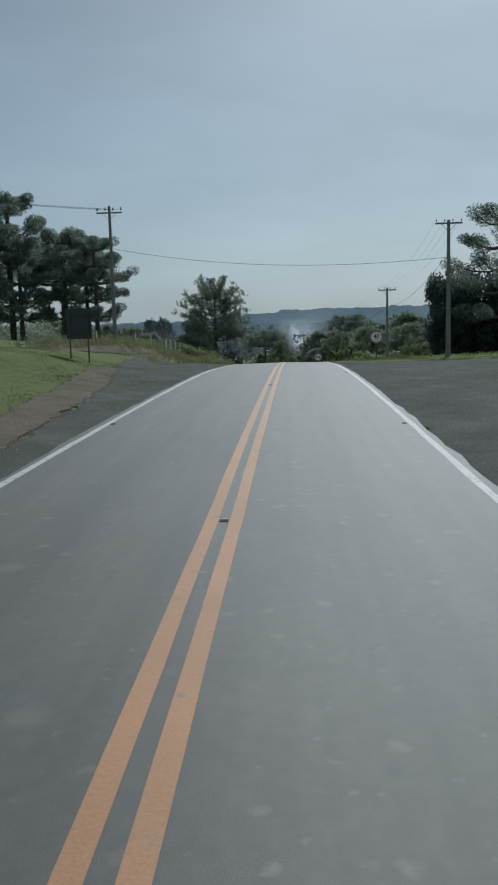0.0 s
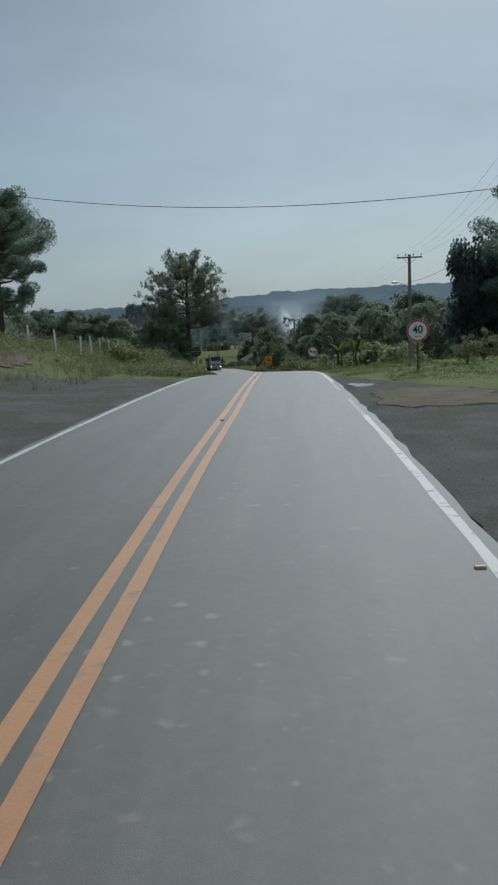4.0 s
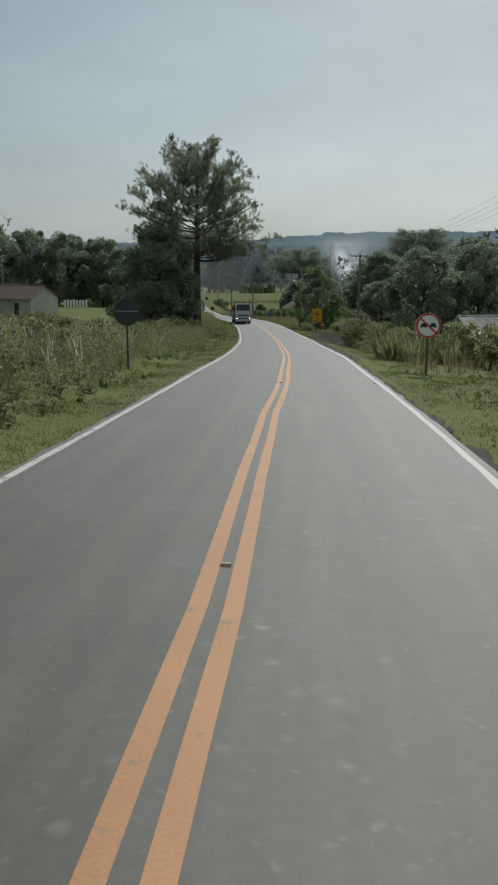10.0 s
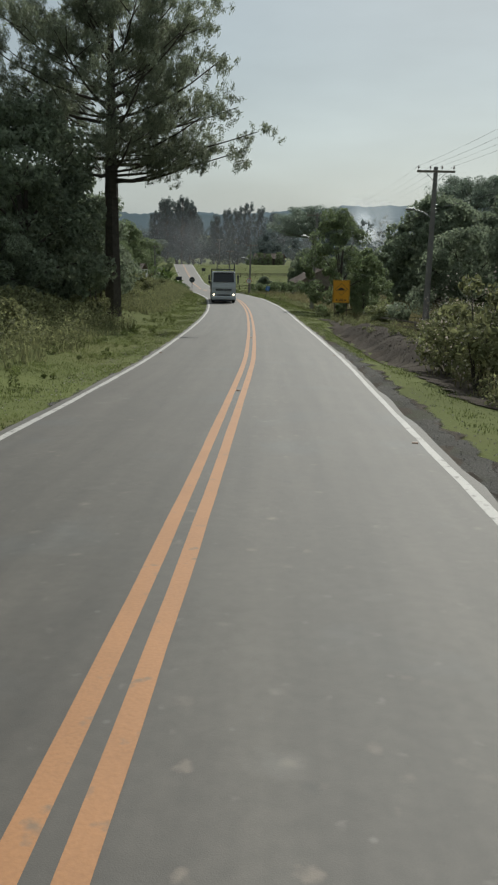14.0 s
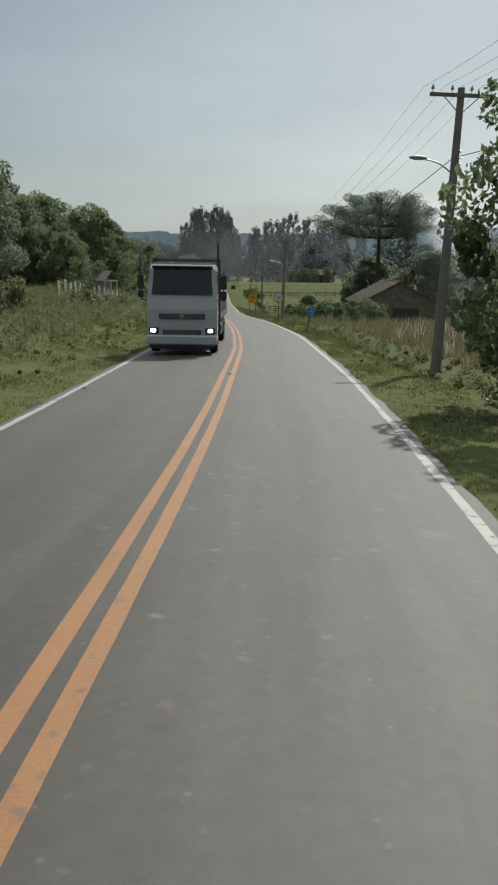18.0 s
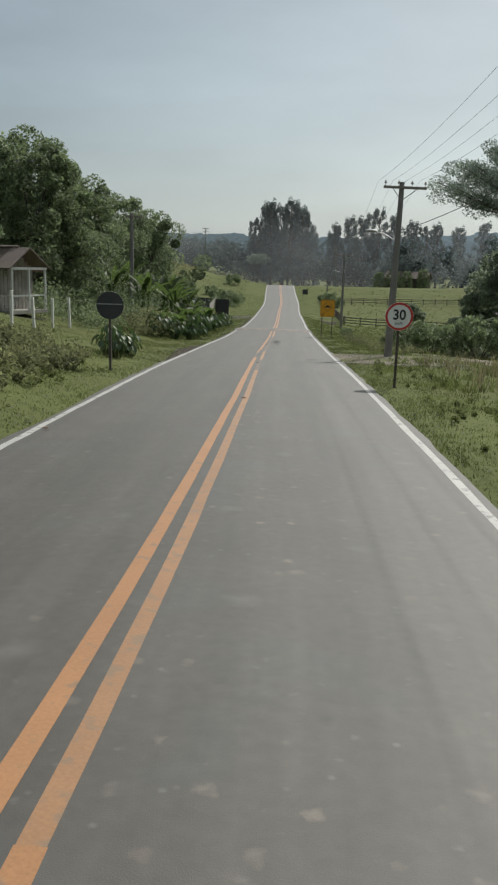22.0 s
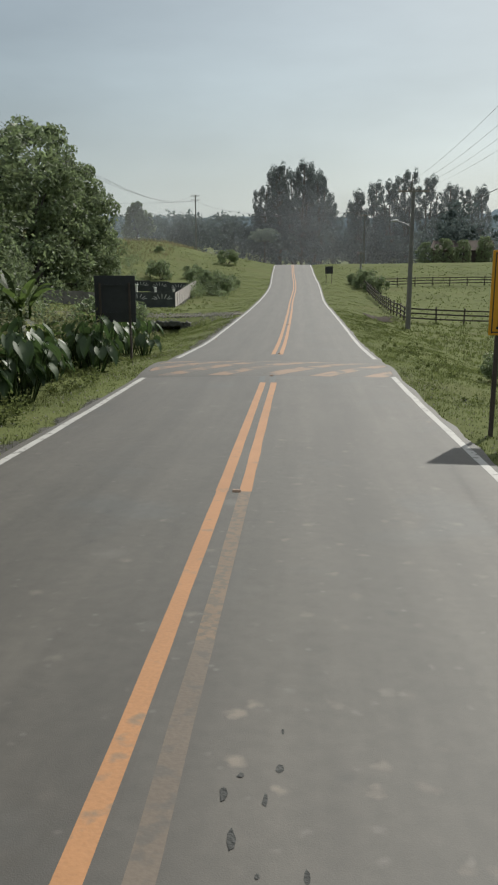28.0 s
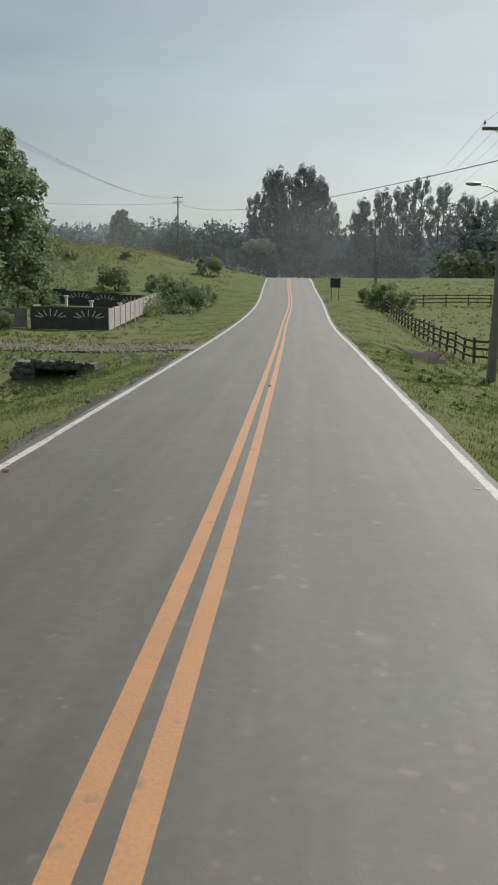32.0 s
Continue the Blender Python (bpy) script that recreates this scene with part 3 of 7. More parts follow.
def ribbon(name, y0, y1, o0, o1, dz, material, step=1.0, thick=0.0, edge=0.0, parent=None, seed=0, crown=False):
    """A strip that lies along the road between two offsets; edge: how ragged its sides are."""
    r = np.random.RandomState(seed)
    n = max(2, int((y1 - y0) / step) + 1)
    ys = np.linspace(y0, y1, n)
    slope = (rx(ys + 0.5) - rx(ys - 0.5))
    nx, ny = 1 / np.sqrt(1 + slope ** 2), -slope / np.sqrt(1 + slope ** 2)
    move = mid(ys) if name == "centre_line" else 0.0
    a = np.full(n, float(o0)) + edge * r.uniform(-1, 1, n) + move
    b = np.full(n, float(o1)) + edge * r.uniform(-1, 1, n) + move
    cols = np.linspace(0, 1, 2 if abs(o1 - o0) < 1 else int(abs(o1 - o0) / 0.9) + 2)
    rows = []
    for c in cols:
        o = a * (1 - c) + b * c
        x, y = rx(ys) + nx * o, ys + ny * o
        z = rz(ys) + dz - (0.018 * np.abs(o) if crown else 0)
        rows.append(np.stack([x, y, z], -1))
    V = np.stack(rows, 1)
    m = len(cols)
    i = (np.arange(n - 1)[:, None] * m + np.arange(m - 1)[None]).ravel()
    F = np.stack([i, i + 1, i + m + 1, i + m], 1)
    V = V.reshape(-1, 3)
    if thick:
        low = V.copy()
        low[:, 2] -= thick
        k = len(V)
        s = np.arange(n - 1) * m
        F = np.concatenate([F, np.stack([s, s + m, s + m + k, s + k], 1), np.stack([s + m - 1, s + m - 1 + k, s + 2 * m - 1 + k, s + 2 * m - 1], 1)])
        V = np.concatenate([V, low])
    return from_np(name, V, F, material, parent=parent, smooth=not thick)


road = ribbon("road", -60, 520, -3.5, 3.5, 0.065, ASPHALT, step=1.0, thick=0.25, edge=0.05, crown=True)
acr = road.data.attributes.new("across", "FLOAT", "POINT")
co = np.empty(len(road.data.vertices) * 3, np.float32)
road.data.vertices.foreach_get("co", co)
co = co.reshape(-1, 3)
acr.data.foreach_set("value", ((co[:, 0] - rx(co[:, 1])) / 7.3 + 0.5).astype(np.float32))
tagged(road, "worn grey two-lane asphalt road with faint wheel tracks", "road", kind="structure")


def mark(name, label, y0, y1, o, w, material, edge=0.004, step=1.0, seed=1):
    ob = ribbon(name, y0, y1, o - w / 2, o + w / 2, 0.065 + 0.0025 - 0.018 * abs(o), material, step=step, edge=edge, seed=seed)
    return tagged(ob, label, "road marking", kind="structure")


BUMP_Y = 299.7
BLACKOUT = mat("blacked_out_paint", (0.046, 0.05, 0.049), rough=0.6, vary=0.15, scale=3, bump=0.1)



for s, nm in ((-1, "edge_line"), (1, "edge_line")):
    if s < 0:
        mark(nm, "worn white painted edge line of the road", -60, BUMP_Y - 2.6, s * 3.3, 0.13, WHITE_LINE, edge=0.012)
        mark(nm, "worn white painted edge line of the road", BUMP_Y + 2.2, 500, s * 3.3, 0.13, WHITE_LINE, edge=0.012)
    else:
        mark(nm, "white painted edge line crumbling beside the gravel lot", -60, 47, 3.3, 0.125, WHITE_LINE, edge=0.012)
        mark(nm, "broken remains of the white edge line", 47, 51.5, 3.28, 0.1, WHITE_WORN, edge=0.014, step=0.25)
        mark(nm, "broken remains of the white edge line", 55.2, 60, 3.24, 0.1, WHITE_WORN, edge=0.014, step=0.25)
        mark(nm, "worn white painted edge line of the road", 60, BUMP_Y - 2.2, 3.3, 0.125, WHITE_LINE, edge=0.012)
        mark(nm, "worn white painted edge line of the road", BUMP_Y + 2.2, 500, 3.3, 0.13, WHITE_LINE, edge=0.012)
for o in (-0.135, 0.135):
    if o < 0:
        mark("centre_line", "solid yellow painted centre line of the road", -60, 247, o, 0.145, YELLOW)
        mark("centre_line", "yellow painted centre line of the road", 247, 256.6, o, 0.13, YELLOW)
        mark("centre_line", "thin remains of the rubbed-off yellow line", 256.6, 260.2, o - 0.03, 0.055, YELLOW_PALE, edge=0.008, step=0.4)
        mark("centre_line", "narrow worn edge of the yellow line", 260.2, 263.2, o - 0.03, 0.075, YELLOW_WORN, edge=0.01, step=0.4)
        mark("centre_line", "yellow painted centre line of the road", 263.2, 284, o, 0.125, YELLOW, edge=0.005)
        mark("centre_line", "yellow painted centre line before the speed bump", 284, 294.7, o, 0.14, YELLOW, edge=0.004)
    else:
        mark("centre_line", "solid yellow painted centre line of the road", -60, 226, o, 0.145, YELLOW)
        mark("centre_line", "badly faded yellow painted centre line", 226, 249.5, o, 0.13, YELLOW_WORN, edge=0.004)
        mark("centre_line", "half worn off yellow painted centre line", 249.5, 252, o, 0.12, YELLOW_PALE, edge=0.006)
        mark("centre_line", "almost worn off yellow painted centre line", 252, 255.2, o, 0.12, YELLOW_FAINT, edge=0.006)
        mark("centre_line", "faded orange yellow painted centre line", 255.2, 261.8, o, 0.12, YELLOW_WORN, edge=0.008)
        mark("centre_line", "half worn off yellow painted centre line", 261.8, 264.6, o, 0.12, YELLOW_PALE, edge=0.008)
        mark("centre_line", "rubbed pale grey centre line", 264.6, 280, o, 0.13, YELLOW_FAINT, edge=0.006)
        mark("centre_line", "half worn off yellow painted centre line", 280, 284, o, 0.13, YELLOW_PALE, edge=0.006)
        mark("centre_line", "slightly faded yellow painted centre line", 284, 294.7, o, 0.14, YELLOW, edge=0.008)
    mark("blacked_out_line", "dark patch where an old line was painted over", 294.7, 296.0, o, 0.15, BLACKOUT, edge=0.006)
    mark("centre_line", "solid yellow painted centre line beyond the speed bump", 303.1, 500, o, 0.145, YELLOW)


# ---- plants ----
def quads(r, P, size, along_dir=None, stretch=1.0, wide=0.55):
    """Small leaf-spray faces round the points P, turned at random; four corners each, bent to a shallow kite."""
    n = len(P)
    a = r.normal(size=(n, 3))
    if along_dir is not None:
        a = a * 0.45 + along_dir
    a /= np.linalg.norm(a, axis=1)[:, None] + 1e-9
    b = np.cross(a, r.normal(size=(n, 3)))
    b /= np.linalg.norm(b, axis=1)[:, None] + 1e-9
    s = (size * r.uniform(0.6, 1.3, n))[:, None]
    c = np.cross(a, b) * s * 0.18
    V = np.stack([P - a * s * stretch, P + b * s * wide + c, P + a * s * stretch, P - b * s * wide + c], 1).reshape(-1, 3)
    F = np.arange(4 * n).reshape(n, 4)
    return V, F


def clump_points(r, centres, radii, per, flat=1.0, shell=0.55):
    """Points thick near the skin of each clump."""
    k = len(centres)
    d = r.normal(size=(k, per, 3))
    d /= np.linalg.norm(d, axis=2)[:, :, None] + 1e-9
    q = r.uniform(shell ** 3, 1, (k, per, 1)) ** (1 / 3)
    d = d * q * np.asarray(radii)[:, None, None]
    d[:, :, 2] *= flat
    return (np.asarray(centres)[:, None, :] + d).reshape(-1, 3)


def limbs(bm, paths):
    for pts, r0, r1 in paths:
        n = len(pts) - 1
        for i in range(n):
            rod(bm, pts[i], pts[i + 1], r0 + (r1 - r0) * i / n, r0 + (r1 - r0) * (i + 1) / n, seg=6)
    return bm


def bend(a, b, sag, k=3):
    a, b = Vector(a), Vector(b)
    return [a.lerp(b, i / k) + Vector((0, 0, sag * math.sin(math.pi * i / k))) for i in range(k + 1)]


def broad_tree(seed, h=9.0, w=7.0, leaf=LEAF, dense=1.0, size=0.2, low=0.22, bark=BARK, name="broadleaf_tree", label="", flat=0.8, stems=1):
    r = np.random.RandomState(seed)
    t = thing(name, (0, 0, 0), label or "dense green broadleaf tree with an uneven crown", "tree")
    paths, cs, rs = [], [], []
    for k in range(stems):
        lean = r.uniform(-0.4, 0.4, 2) * (1 if stems == 1 else 2.2)
        top = Vector((lean[0], lean[1], h * 0.62))
        paths.append((bend((0.15 * k, 0.1 * k, -0.3), top, 0.1), 0.022 * h, 0.009 * h))
    n = int(58 * max(0.6, w / 7))
    ph = r.uniform(0, 6.28, 3)
    for i in range(n):
        u = (i + 0.5) / n
        z = h * (low + (0.93 - low) * u)
        env = math.sin(math.pi * min(1, 0.16 + 0.84 * (z / h - low) / (1 - low)) ** 0.8) ** 0.7
        a = i * 2.4 + r.uniform(-0.5, 0.5)
        lobe = 1 + 0.2 * math.sin(2 * a + ph[0]) + 0.14 * math.sin(3 * a + 5 * u + ph[1]) + 0.1 * math.sin(9 * u + ph[2])
        d = w / 2 * env * lobe * r.uniform(0.5, 1.0) ** 0.7
        cs.append((d * math.cos(a), d * math.sin(a), z + h * r.uniform(-0.05, 0.05)))
        rs.append(w * r.uniform(0.06, 0.15))
        if i % 6 == 0:
            paths.append((bend((0, 0, z * 0.55), cs[-1], 0.25), 0.008 * h, 0.002 * h))
    part("trunk", limbs(B(), paths), bark, t)
    per = int(max(20, 100 * dense * (w / 7) ** 1.3))
    P = clump_points(r, cs, rs, per, flat)
    V, F = quads(r, P, size)
    from_np("crown", V, F, leaf, t)
    return t


def brushes(r, tips, axes, per, length, spread):
    """Needle brushes: thin blades round short twigs, all leaning along the twig."""
    P = np.repeat(np.asarray(tips), per, 0)
    A = np.repeat(np.asarray(axes), per, 0)
    n = len(P)
    P = P + A * r.uniform(-0.5, 0.5, (n, 1)) * length + r.normal(0, spread, (n, 3))
    return P, A


def pine_tree(seed, h=21.0, w=12.5, leaf=NEEDLE, per=25, label="", name="pine_tree", bark=BARK, extra=(), trunk=0.027):
    """A straight trunk that forks into rising limbs; needle brushes crowd the outer half of each limb under a domed outline."""
    r = np.random.RandomState(seed)
    t = thing(name, (0, 0, 0), label or "tall pine with a bare dark trunk and an open tufted crown", "tree")
    paths = [([Vector((0, 0, -0.4)), Vector((0.05, 0.05, h * 0.33)), Vector((0.15, 0.1, h * 0.62)), Vector((0.3, 0, h * 0.93))], trunk * h, 0.004 * h)]
    tips, axes = [], []

    def cluster(c, foot, size, count):
        """A clump of upright needle brushes."""
        for _ in range(count):
            p = c + Vector(r.normal(0, size, 3) * (1, 1, 0.75))
            tips.append(p)
            axes.append(((p - foot).normalized() * 0.45 + (p - c) * 0.5 + Vector((0, 0, 0.8)) + Vector(r.normal(0, 0.2, 3))).normalized())

    n = 36
    for i in range(n):
        u = (i + 0.5) / n
        f = 0.4 + 0.58 * u ** 0.85
        reach = w / 12.5 * float(np.interp(f, (0.36, 0.4, 0.5, 0.6, 0.7, 0.8, 0.9, 0.96, 1.0), (3.5, 6.6, 7.4, 7.5, 7.2, 6.3, 4.6, 2.6, 0.8))) * r.uniform(0.78, 1.06)
        a = i * 2.399 + r.uniform(-0.35, 0.35)
        foot = Vector((0.1, 0.05, h * min(0.9, max(0.36, f * 0.66 + 0.1))))
        tip = Vector((reach * math.cos(a), reach * math.sin(a), h * f))
        paths.append((bend(foot, tip, -0.07 * reach, 4), 0.0058 * h * (1.15 - 0.8 * u), 0.001 * h))
        side = Vector((-math.sin(a), math.cos(a), 0))
        for k in range(13):
            q = (0.5 + 0.52 * k / 9) if k < 10 else r.uniform(0.3, 0.65)
            c = foot.lerp(tip, q) + side * r.uniform(-0.27, 0.27) * (0.3 + q) * reach + Vector((0, 0, r.uniform(-0.3, 0.9)))
            if k % 2 == 0:
                paths.append((bend(foot.lerp(tip, q - 0.16), c, 0, 2), 0.035, 0.014))
            cluster(c, foot, r.uniform(0.28, 0.42), 11)
    for tip in extra:
        foot = Vector((0.1, 0, tip[2] - 1.6))
        paths.append((bend(foot, tip, -0.3, 4), 0.08, 0.02))
        for k in range(5):
            cluster(foot.lerp(Vector(tip), 0.52 + 0.5 * k / 4) + Vector(r.normal(0, 0.4, 3)), foot, 0.36, 10)
    part("trunk", limbs(B(), paths), bark, t)
    P, A = brushes(r, tips, axes, per, 0.34, 0.09)
    V, F = quads(r, P, 0.11, A * 0.6, 1.2, 0.2)
    from_np("crown", V, F, leaf, t)
    return t


def araucaria(seed, h=18.0, w=12.0, umbrella=True, per=90, label="", tufts=46):
    """Whorls of bare limbs that turn up at their ends into thick round tufts."""
    r = np.random.RandomState(seed)
    t = thing("araucaria_tree", (0, 0, 0), label or "tall araucaria with a flat umbrella crown on upturned limbs", "tree")
    paths = [([Vector((0, 0, -0.4)), Vector((0.08, 0, h * 0.5)), Vector((0, 0.08, h * 0.93))], 0.022 * h, 0.009 * h)]
    cs, rs = [], []
    tiers = 3 if umbrella else 5
    for k in range(tiers):
        z0 = h * ((0.72 + 0.09 * k) if umbrella else (0.36 + 0.125 * k))
        n = tufts // tiers
        for i in range(n):
            a = 2 * math.pi * (i + 0.5 * k) / n + r.uniform(-0.2, 0.2)
            reach = w / 2 * ((1 - 0.22 * k) if umbrella else (0.7, 0.95, 1.0, 0.85, 0.5)[k]) * r.uniform(0.7, 1.05)
            tip = Vector((reach * math.cos(a), reach * math.sin(a), z0 + h * (0.14 if umbrella else 0.065) * r.uniform(0.75, 1.15) - (0.02 * h if k == 0 else 0)))
            base = Vector((0, 0, z0))
            mid = base.lerp(tip, 0.55) - Vector((0, 0, 0.035 * h))
            paths.append(([base, base.lerp(mid, 0.5) - Vector((0, 0, 0.01 * h)), mid, tip], 0.0065 * h, 0.0025 * h))
            for q in (0.6, 0.8, 1.0) if umbrella else (0.72, 0.88, 1.0):
                cs.append(tuple(mid.lerp(tip, (q - 0.55) / 0.45) + Vector(r.uniform(-0.3, 0.3, 3))))
                rs.append(w * (r.uniform(0.05, 0.085) if umbrella else r.uniform(0.065, 0.105)))
    if umbrella:
        for i in range(26):
            a, d = r.uniform(0, 6.28), w * 0.5 * math.sqrt(r.uniform(0, 0.75))
            cs.append((d * math.cos(a), d * math.sin(a), h * r.uniform(0.9, 0.97)))
            rs.append(w * r.uniform(0.06, 0.1))
    part("trunk", limbs(B(), paths), BARK, t)
    P = clump_points(r, cs, rs, int(per * 3.4), 0.7, 0.4)
    V, F = quads(r, P, 0.125, stretch=1.2, wide=0.32)
    from_np("crown", V, F, ARAU, t)
    return t


def eucalyptus(seed, h=28.0, w=10.0, per=80, leaf=EUCA, label="", tips=20, low=0.3):
    """Three thin stems; upright plumes of foliage with gaps between them."""
    r = np.random.RandomState(seed)
    t = thing("eucalyptus_tree", (0, 0, 0), label or "tall eucalyptus with pale forked limbs and ragged hanging foliage", "tree")
    paths, cs, rs = [], [], []
    for s in range(3):
        lean = r.uniform(-0.11, 0.11, 2) * h
        top = Vector((lean[0], lean[1], h * r.uniform(0.7, 0.97)))
        foot = Vector((0.3 * s, 0.2 * s, -0.4))
        paths.append((bend(foot, top, 0.2, 4), 0.012 * h, 0.003 * h))
        for i in range(tips):
            q = low + (1 - low) * (i + r.uniform(0, 1)) / tips
            b = foot.lerp(top, q)
            a = r.uniform(0, 6.28)
            reach = w / 2 * (0.95 - 0.62 * q) * r.uniform(0.35, 1.1) + 0.5
            tip = b + Vector((reach * math.cos(a), reach * math.sin(a), reach * r.uniform(0.4, 1.2)))
            paths.append((bend(b - Vector((0, 0, reach * 0.5)), tip, 0, 2), 0.0035 * h, 0.0012 * h))
            for k in range(2):
                cs.append(tuple(tip + Vector(r.uniform(-0.06, 0.06, 3) * w)))
                rs.append(w * r.uniform(0.055, 0.115))
    part("trunk", limbs(B(), paths), BARK, t)
    P = clump_points(r, cs, rs, per, 1.5, 0.3)
    V, F = quads(r, P, 0.24, np.array([[0, 0, -0.8]]), 1.25)
    from_np("crown", V, F, leaf, t)
    return t


def shrub(seed, h=1.6, w=2.2, leaf=WEED, size=0.12, per=60, label="", name="roadside_bush"):
    r = np.random.RandomState(seed)
    t = thing(name, (0, 0, 0), label or "leafy green roadside bush among the weeds", "bush")
    cs, rs, paths = [], [], []
    for i in range(16):
        a, d = r.uniform(0, 6.28), w / 2 * math.sqrt(r.uniform(0, 0.8))
        z = h * r.uniform(0.25, 0.85) * (1 - 0.45 * (2 * d / w) ** 2)
        cs.append((d * math.cos(a), d * math.sin(a), z))
        rs.append(w * r.uniform(0.1, 0.2))
        if i < 7:
            paths.append((bend((0, 0, -0.1), cs[-1], 0.1, 2), 0.03, 0.008))
    part("stem", limbs(B(), paths), BARK, t)
    P = clump_points(r, cs, rs, per, 0.85, 0.3)
    V, F = quads(r, P, size)
    from_np("foliage", V, F, leaf, t)
    return t


def leaf_blade(bm, base, direction, length, width, droop, fold=0.25, k=6):
    """A long leaf with a midrib that arches over."""
    d = Vector(direction).normalized()
    side = d.cross(Vector((0, 0, 1)))
    side = side.normalized() if side.length > 1e-3 else Vector((1, 0, 0))
    rows = []
    for i in range(k + 1):
        u = i / k
        c = Vector(base) + d * length * u - Vector((0, 0, droop * length * u * u))
        wd = width * math.sin(math.pi * (0.08 + 0.9 * u)) ** 0.7
        up = Vector((0, 0, wd * fold))
        rows.append([bm.verts.new(c - side * wd / 2 + up), bm.verts.new(c), bm.verts.new(c + side * wd / 2 + up)])
    for a, b in zip(rows, rows[1:]):
        for j in (0, 1):
            bm.faces.new((a[j], a[j + 1], b[j + 1], b[j]))


def banana_plant(seed, h=3.2, n=8, label=""):
    r = random.Random(seed)
    t = thing("banana_plant", (0, 0, 0), label or "clump of banana plants with big arching torn leaves", "plant")
    bm = B()
    for k in range(3):
        rod(bm, (0.35 * k - 0.3, 0.2 * (k % 2), -0.1), (0.4 * k - 0.35, 0.25 * (k % 2), h * 0.5), 0.11, 0.06, 7)
    part("stalk", bm, BANANA, t)
    for i in range(n):
        bm = B()
        a = 2.4 * i + r.uniform(-0.3, 0.3)
        up = r.uniform(0.6, 1.9)
        leaf_blade(bm, (0.4 * (i % 3) - 0.35, 0.2 * (i % 2), h * 0.48), (math.cos(a), math.sin(a), up), h * r.uniform(0.5, 0.72), 0.5, r.uniform(0.12, 0.5))
        part("leaf", bm, BANANA, t)
    return t


def put(ob, off, y, s=1.0, turn=0.0, dz=0.0, sz=None):
    """Stand a built plant on the ground."""
    p = spot(off, y, dz)
    ob.matrix_basis = Matrix.Translation(p) @ Matrix.Rotation(radians(turn), 4, "Z") @ Matrix.Diagonal((s, s, sz or s, 1))
    return ob


def again(ob, off, y, s=1.0, turn=0.0, dz=0.0, sz=None, label=""):
    """A copy of a plant somewhere else."""
    p = spot(off, y, dz)
    keep = ob.scale.copy()
    ob.scale = (1, 1, 1)
    c = copy_thing(ob, Matrix.Translation(p) @ Matrix.Rotation(radians(turn), 4, "Z") @ Matrix.Diagonal((s, s, sz or s, 1)))
    ob.scale = keep
    if label:
        c["label"] = label
    return c


# the lone roadside pine and the dark tree beside it
put(pine_tree(11, 21.3, 12.5, extra=((8.7, -1.0, 10.6), (7.8, 1.0, 9.8), (5.8, -1.5, 9.4), (7.4, 0.0, 12.0), (4.4, 0.5, 10.0), (-5.5, 0.0, 16.5), (-5.0, 1.0, 13.0)), label="tall lone pine with a bare dark trunk beside the road"), -8.4, 173)
dark_a = put(broad_tree(21, 12.5, 10, LEAF_DARK, 2.1, 0.165, 0.1, label="dense dark broadleaf tree beside the tall pine"), -12.2, 168, 0.92)
again(dark_a, -15.0, 173, 0.72, 70)
again(dark_a, -12.5, 180, 0.75, 130)
again(dark_a, -12.4, 188, 0.58, 200)
again(dark_a, -12.5, 162, 0.42, 250)
for o, y, s, a in ((-22, 242, 1.0, 20), (-27, 246, 1.15, 110), (-34, 243, 1.2, 200), (-42, 246, 1.25, 300), (-50, 240, 1.3, 60)):
    again(dark_a, o, y, s, a, label="dark tree of the wood behind the field")
# trees to the left of the crest
ar_a = put(araucaria(31, 16, 9.5, False, 85, "dark araucaria with tiers of tufted limbs", 27), -30.5, 98)
again(ar_a, -21.5, 98, 0.97, 60, label="young araucaria with open tufted limbs behind a utility pole")
again(ar_a, -23.5, 103, 1.05, 160)
again(ar_a, -35, 94, 1.4, 130)
again(ar_a, -40, 100, 1.56, 200)
again(ar_a, -26.5, 104, 1.15, 20)
again(ar_a, -46, 96, 1.58, 250)
again(ar_a, -33, 103, 1.42, 290)
again(ar_a, -51, 102, 1.5, 30)
# trees to the right of the crest
put(araucaria(33, 19, 13, False, 95, "tall araucaria with a spreading crown beyond the gravel lot", 25), 34.6, 123, 1.42)
droop = put(eucalyptus(41, 16, 12, 90, EUCA, "drooping grey-green tree beside the gravel lot", 52, 0.08), 30.5, 132, 1.0)
again(droop, 37, 130, 0.95, 90)
rd = put(broad_tree(23, 9.0, 8.5, LEAF_DARK, 2.4, 0.135, 0.08, label="dark roadside tree with low dense foliage"), 17, 169, 1.2)
for o, y, s, a in ((24, 172, 1.3, 40), (31, 165, 1.35, 90), (21, 181, 1.2, 160), (38, 175, 1.45, 220), (28, 186, 1.35, 300), (45, 168, 1.4, 10), (14, 178, 0.8, 70)):
    again(rd, o, y, s, a)
# right of the bend
rt = put(broad_tree(25, 9.2, 6.4, LEAF, 3.4, 0.115, 0.06, label="leafy roadside tree that shades the verge"), 8.1, 196.2, 0.92, 0, 0, 1.03)
again(rt, 12.0, 205, 0.62, 100)
again(rt, 11.2, 198, 0.6, 30)
again(rt, 9.9, 193.5, 0.32, 70)
ar_c = put(araucaria(35, 18.5, 17, True, 78, "big umbrella-shaped araucaria above a shed", 60), 24.4, 306, 1.12, sz=0.98)
again(ar_c, -33.4, 134, 1.15, 25, label="tall araucaria standing back from the road on the bank")
big = put(broad_tree(27, 14, 12, LEAF_DARK, 1.2, 0.28, 0.06, label="large dark tree of the wood behind the field"), 33, 205)
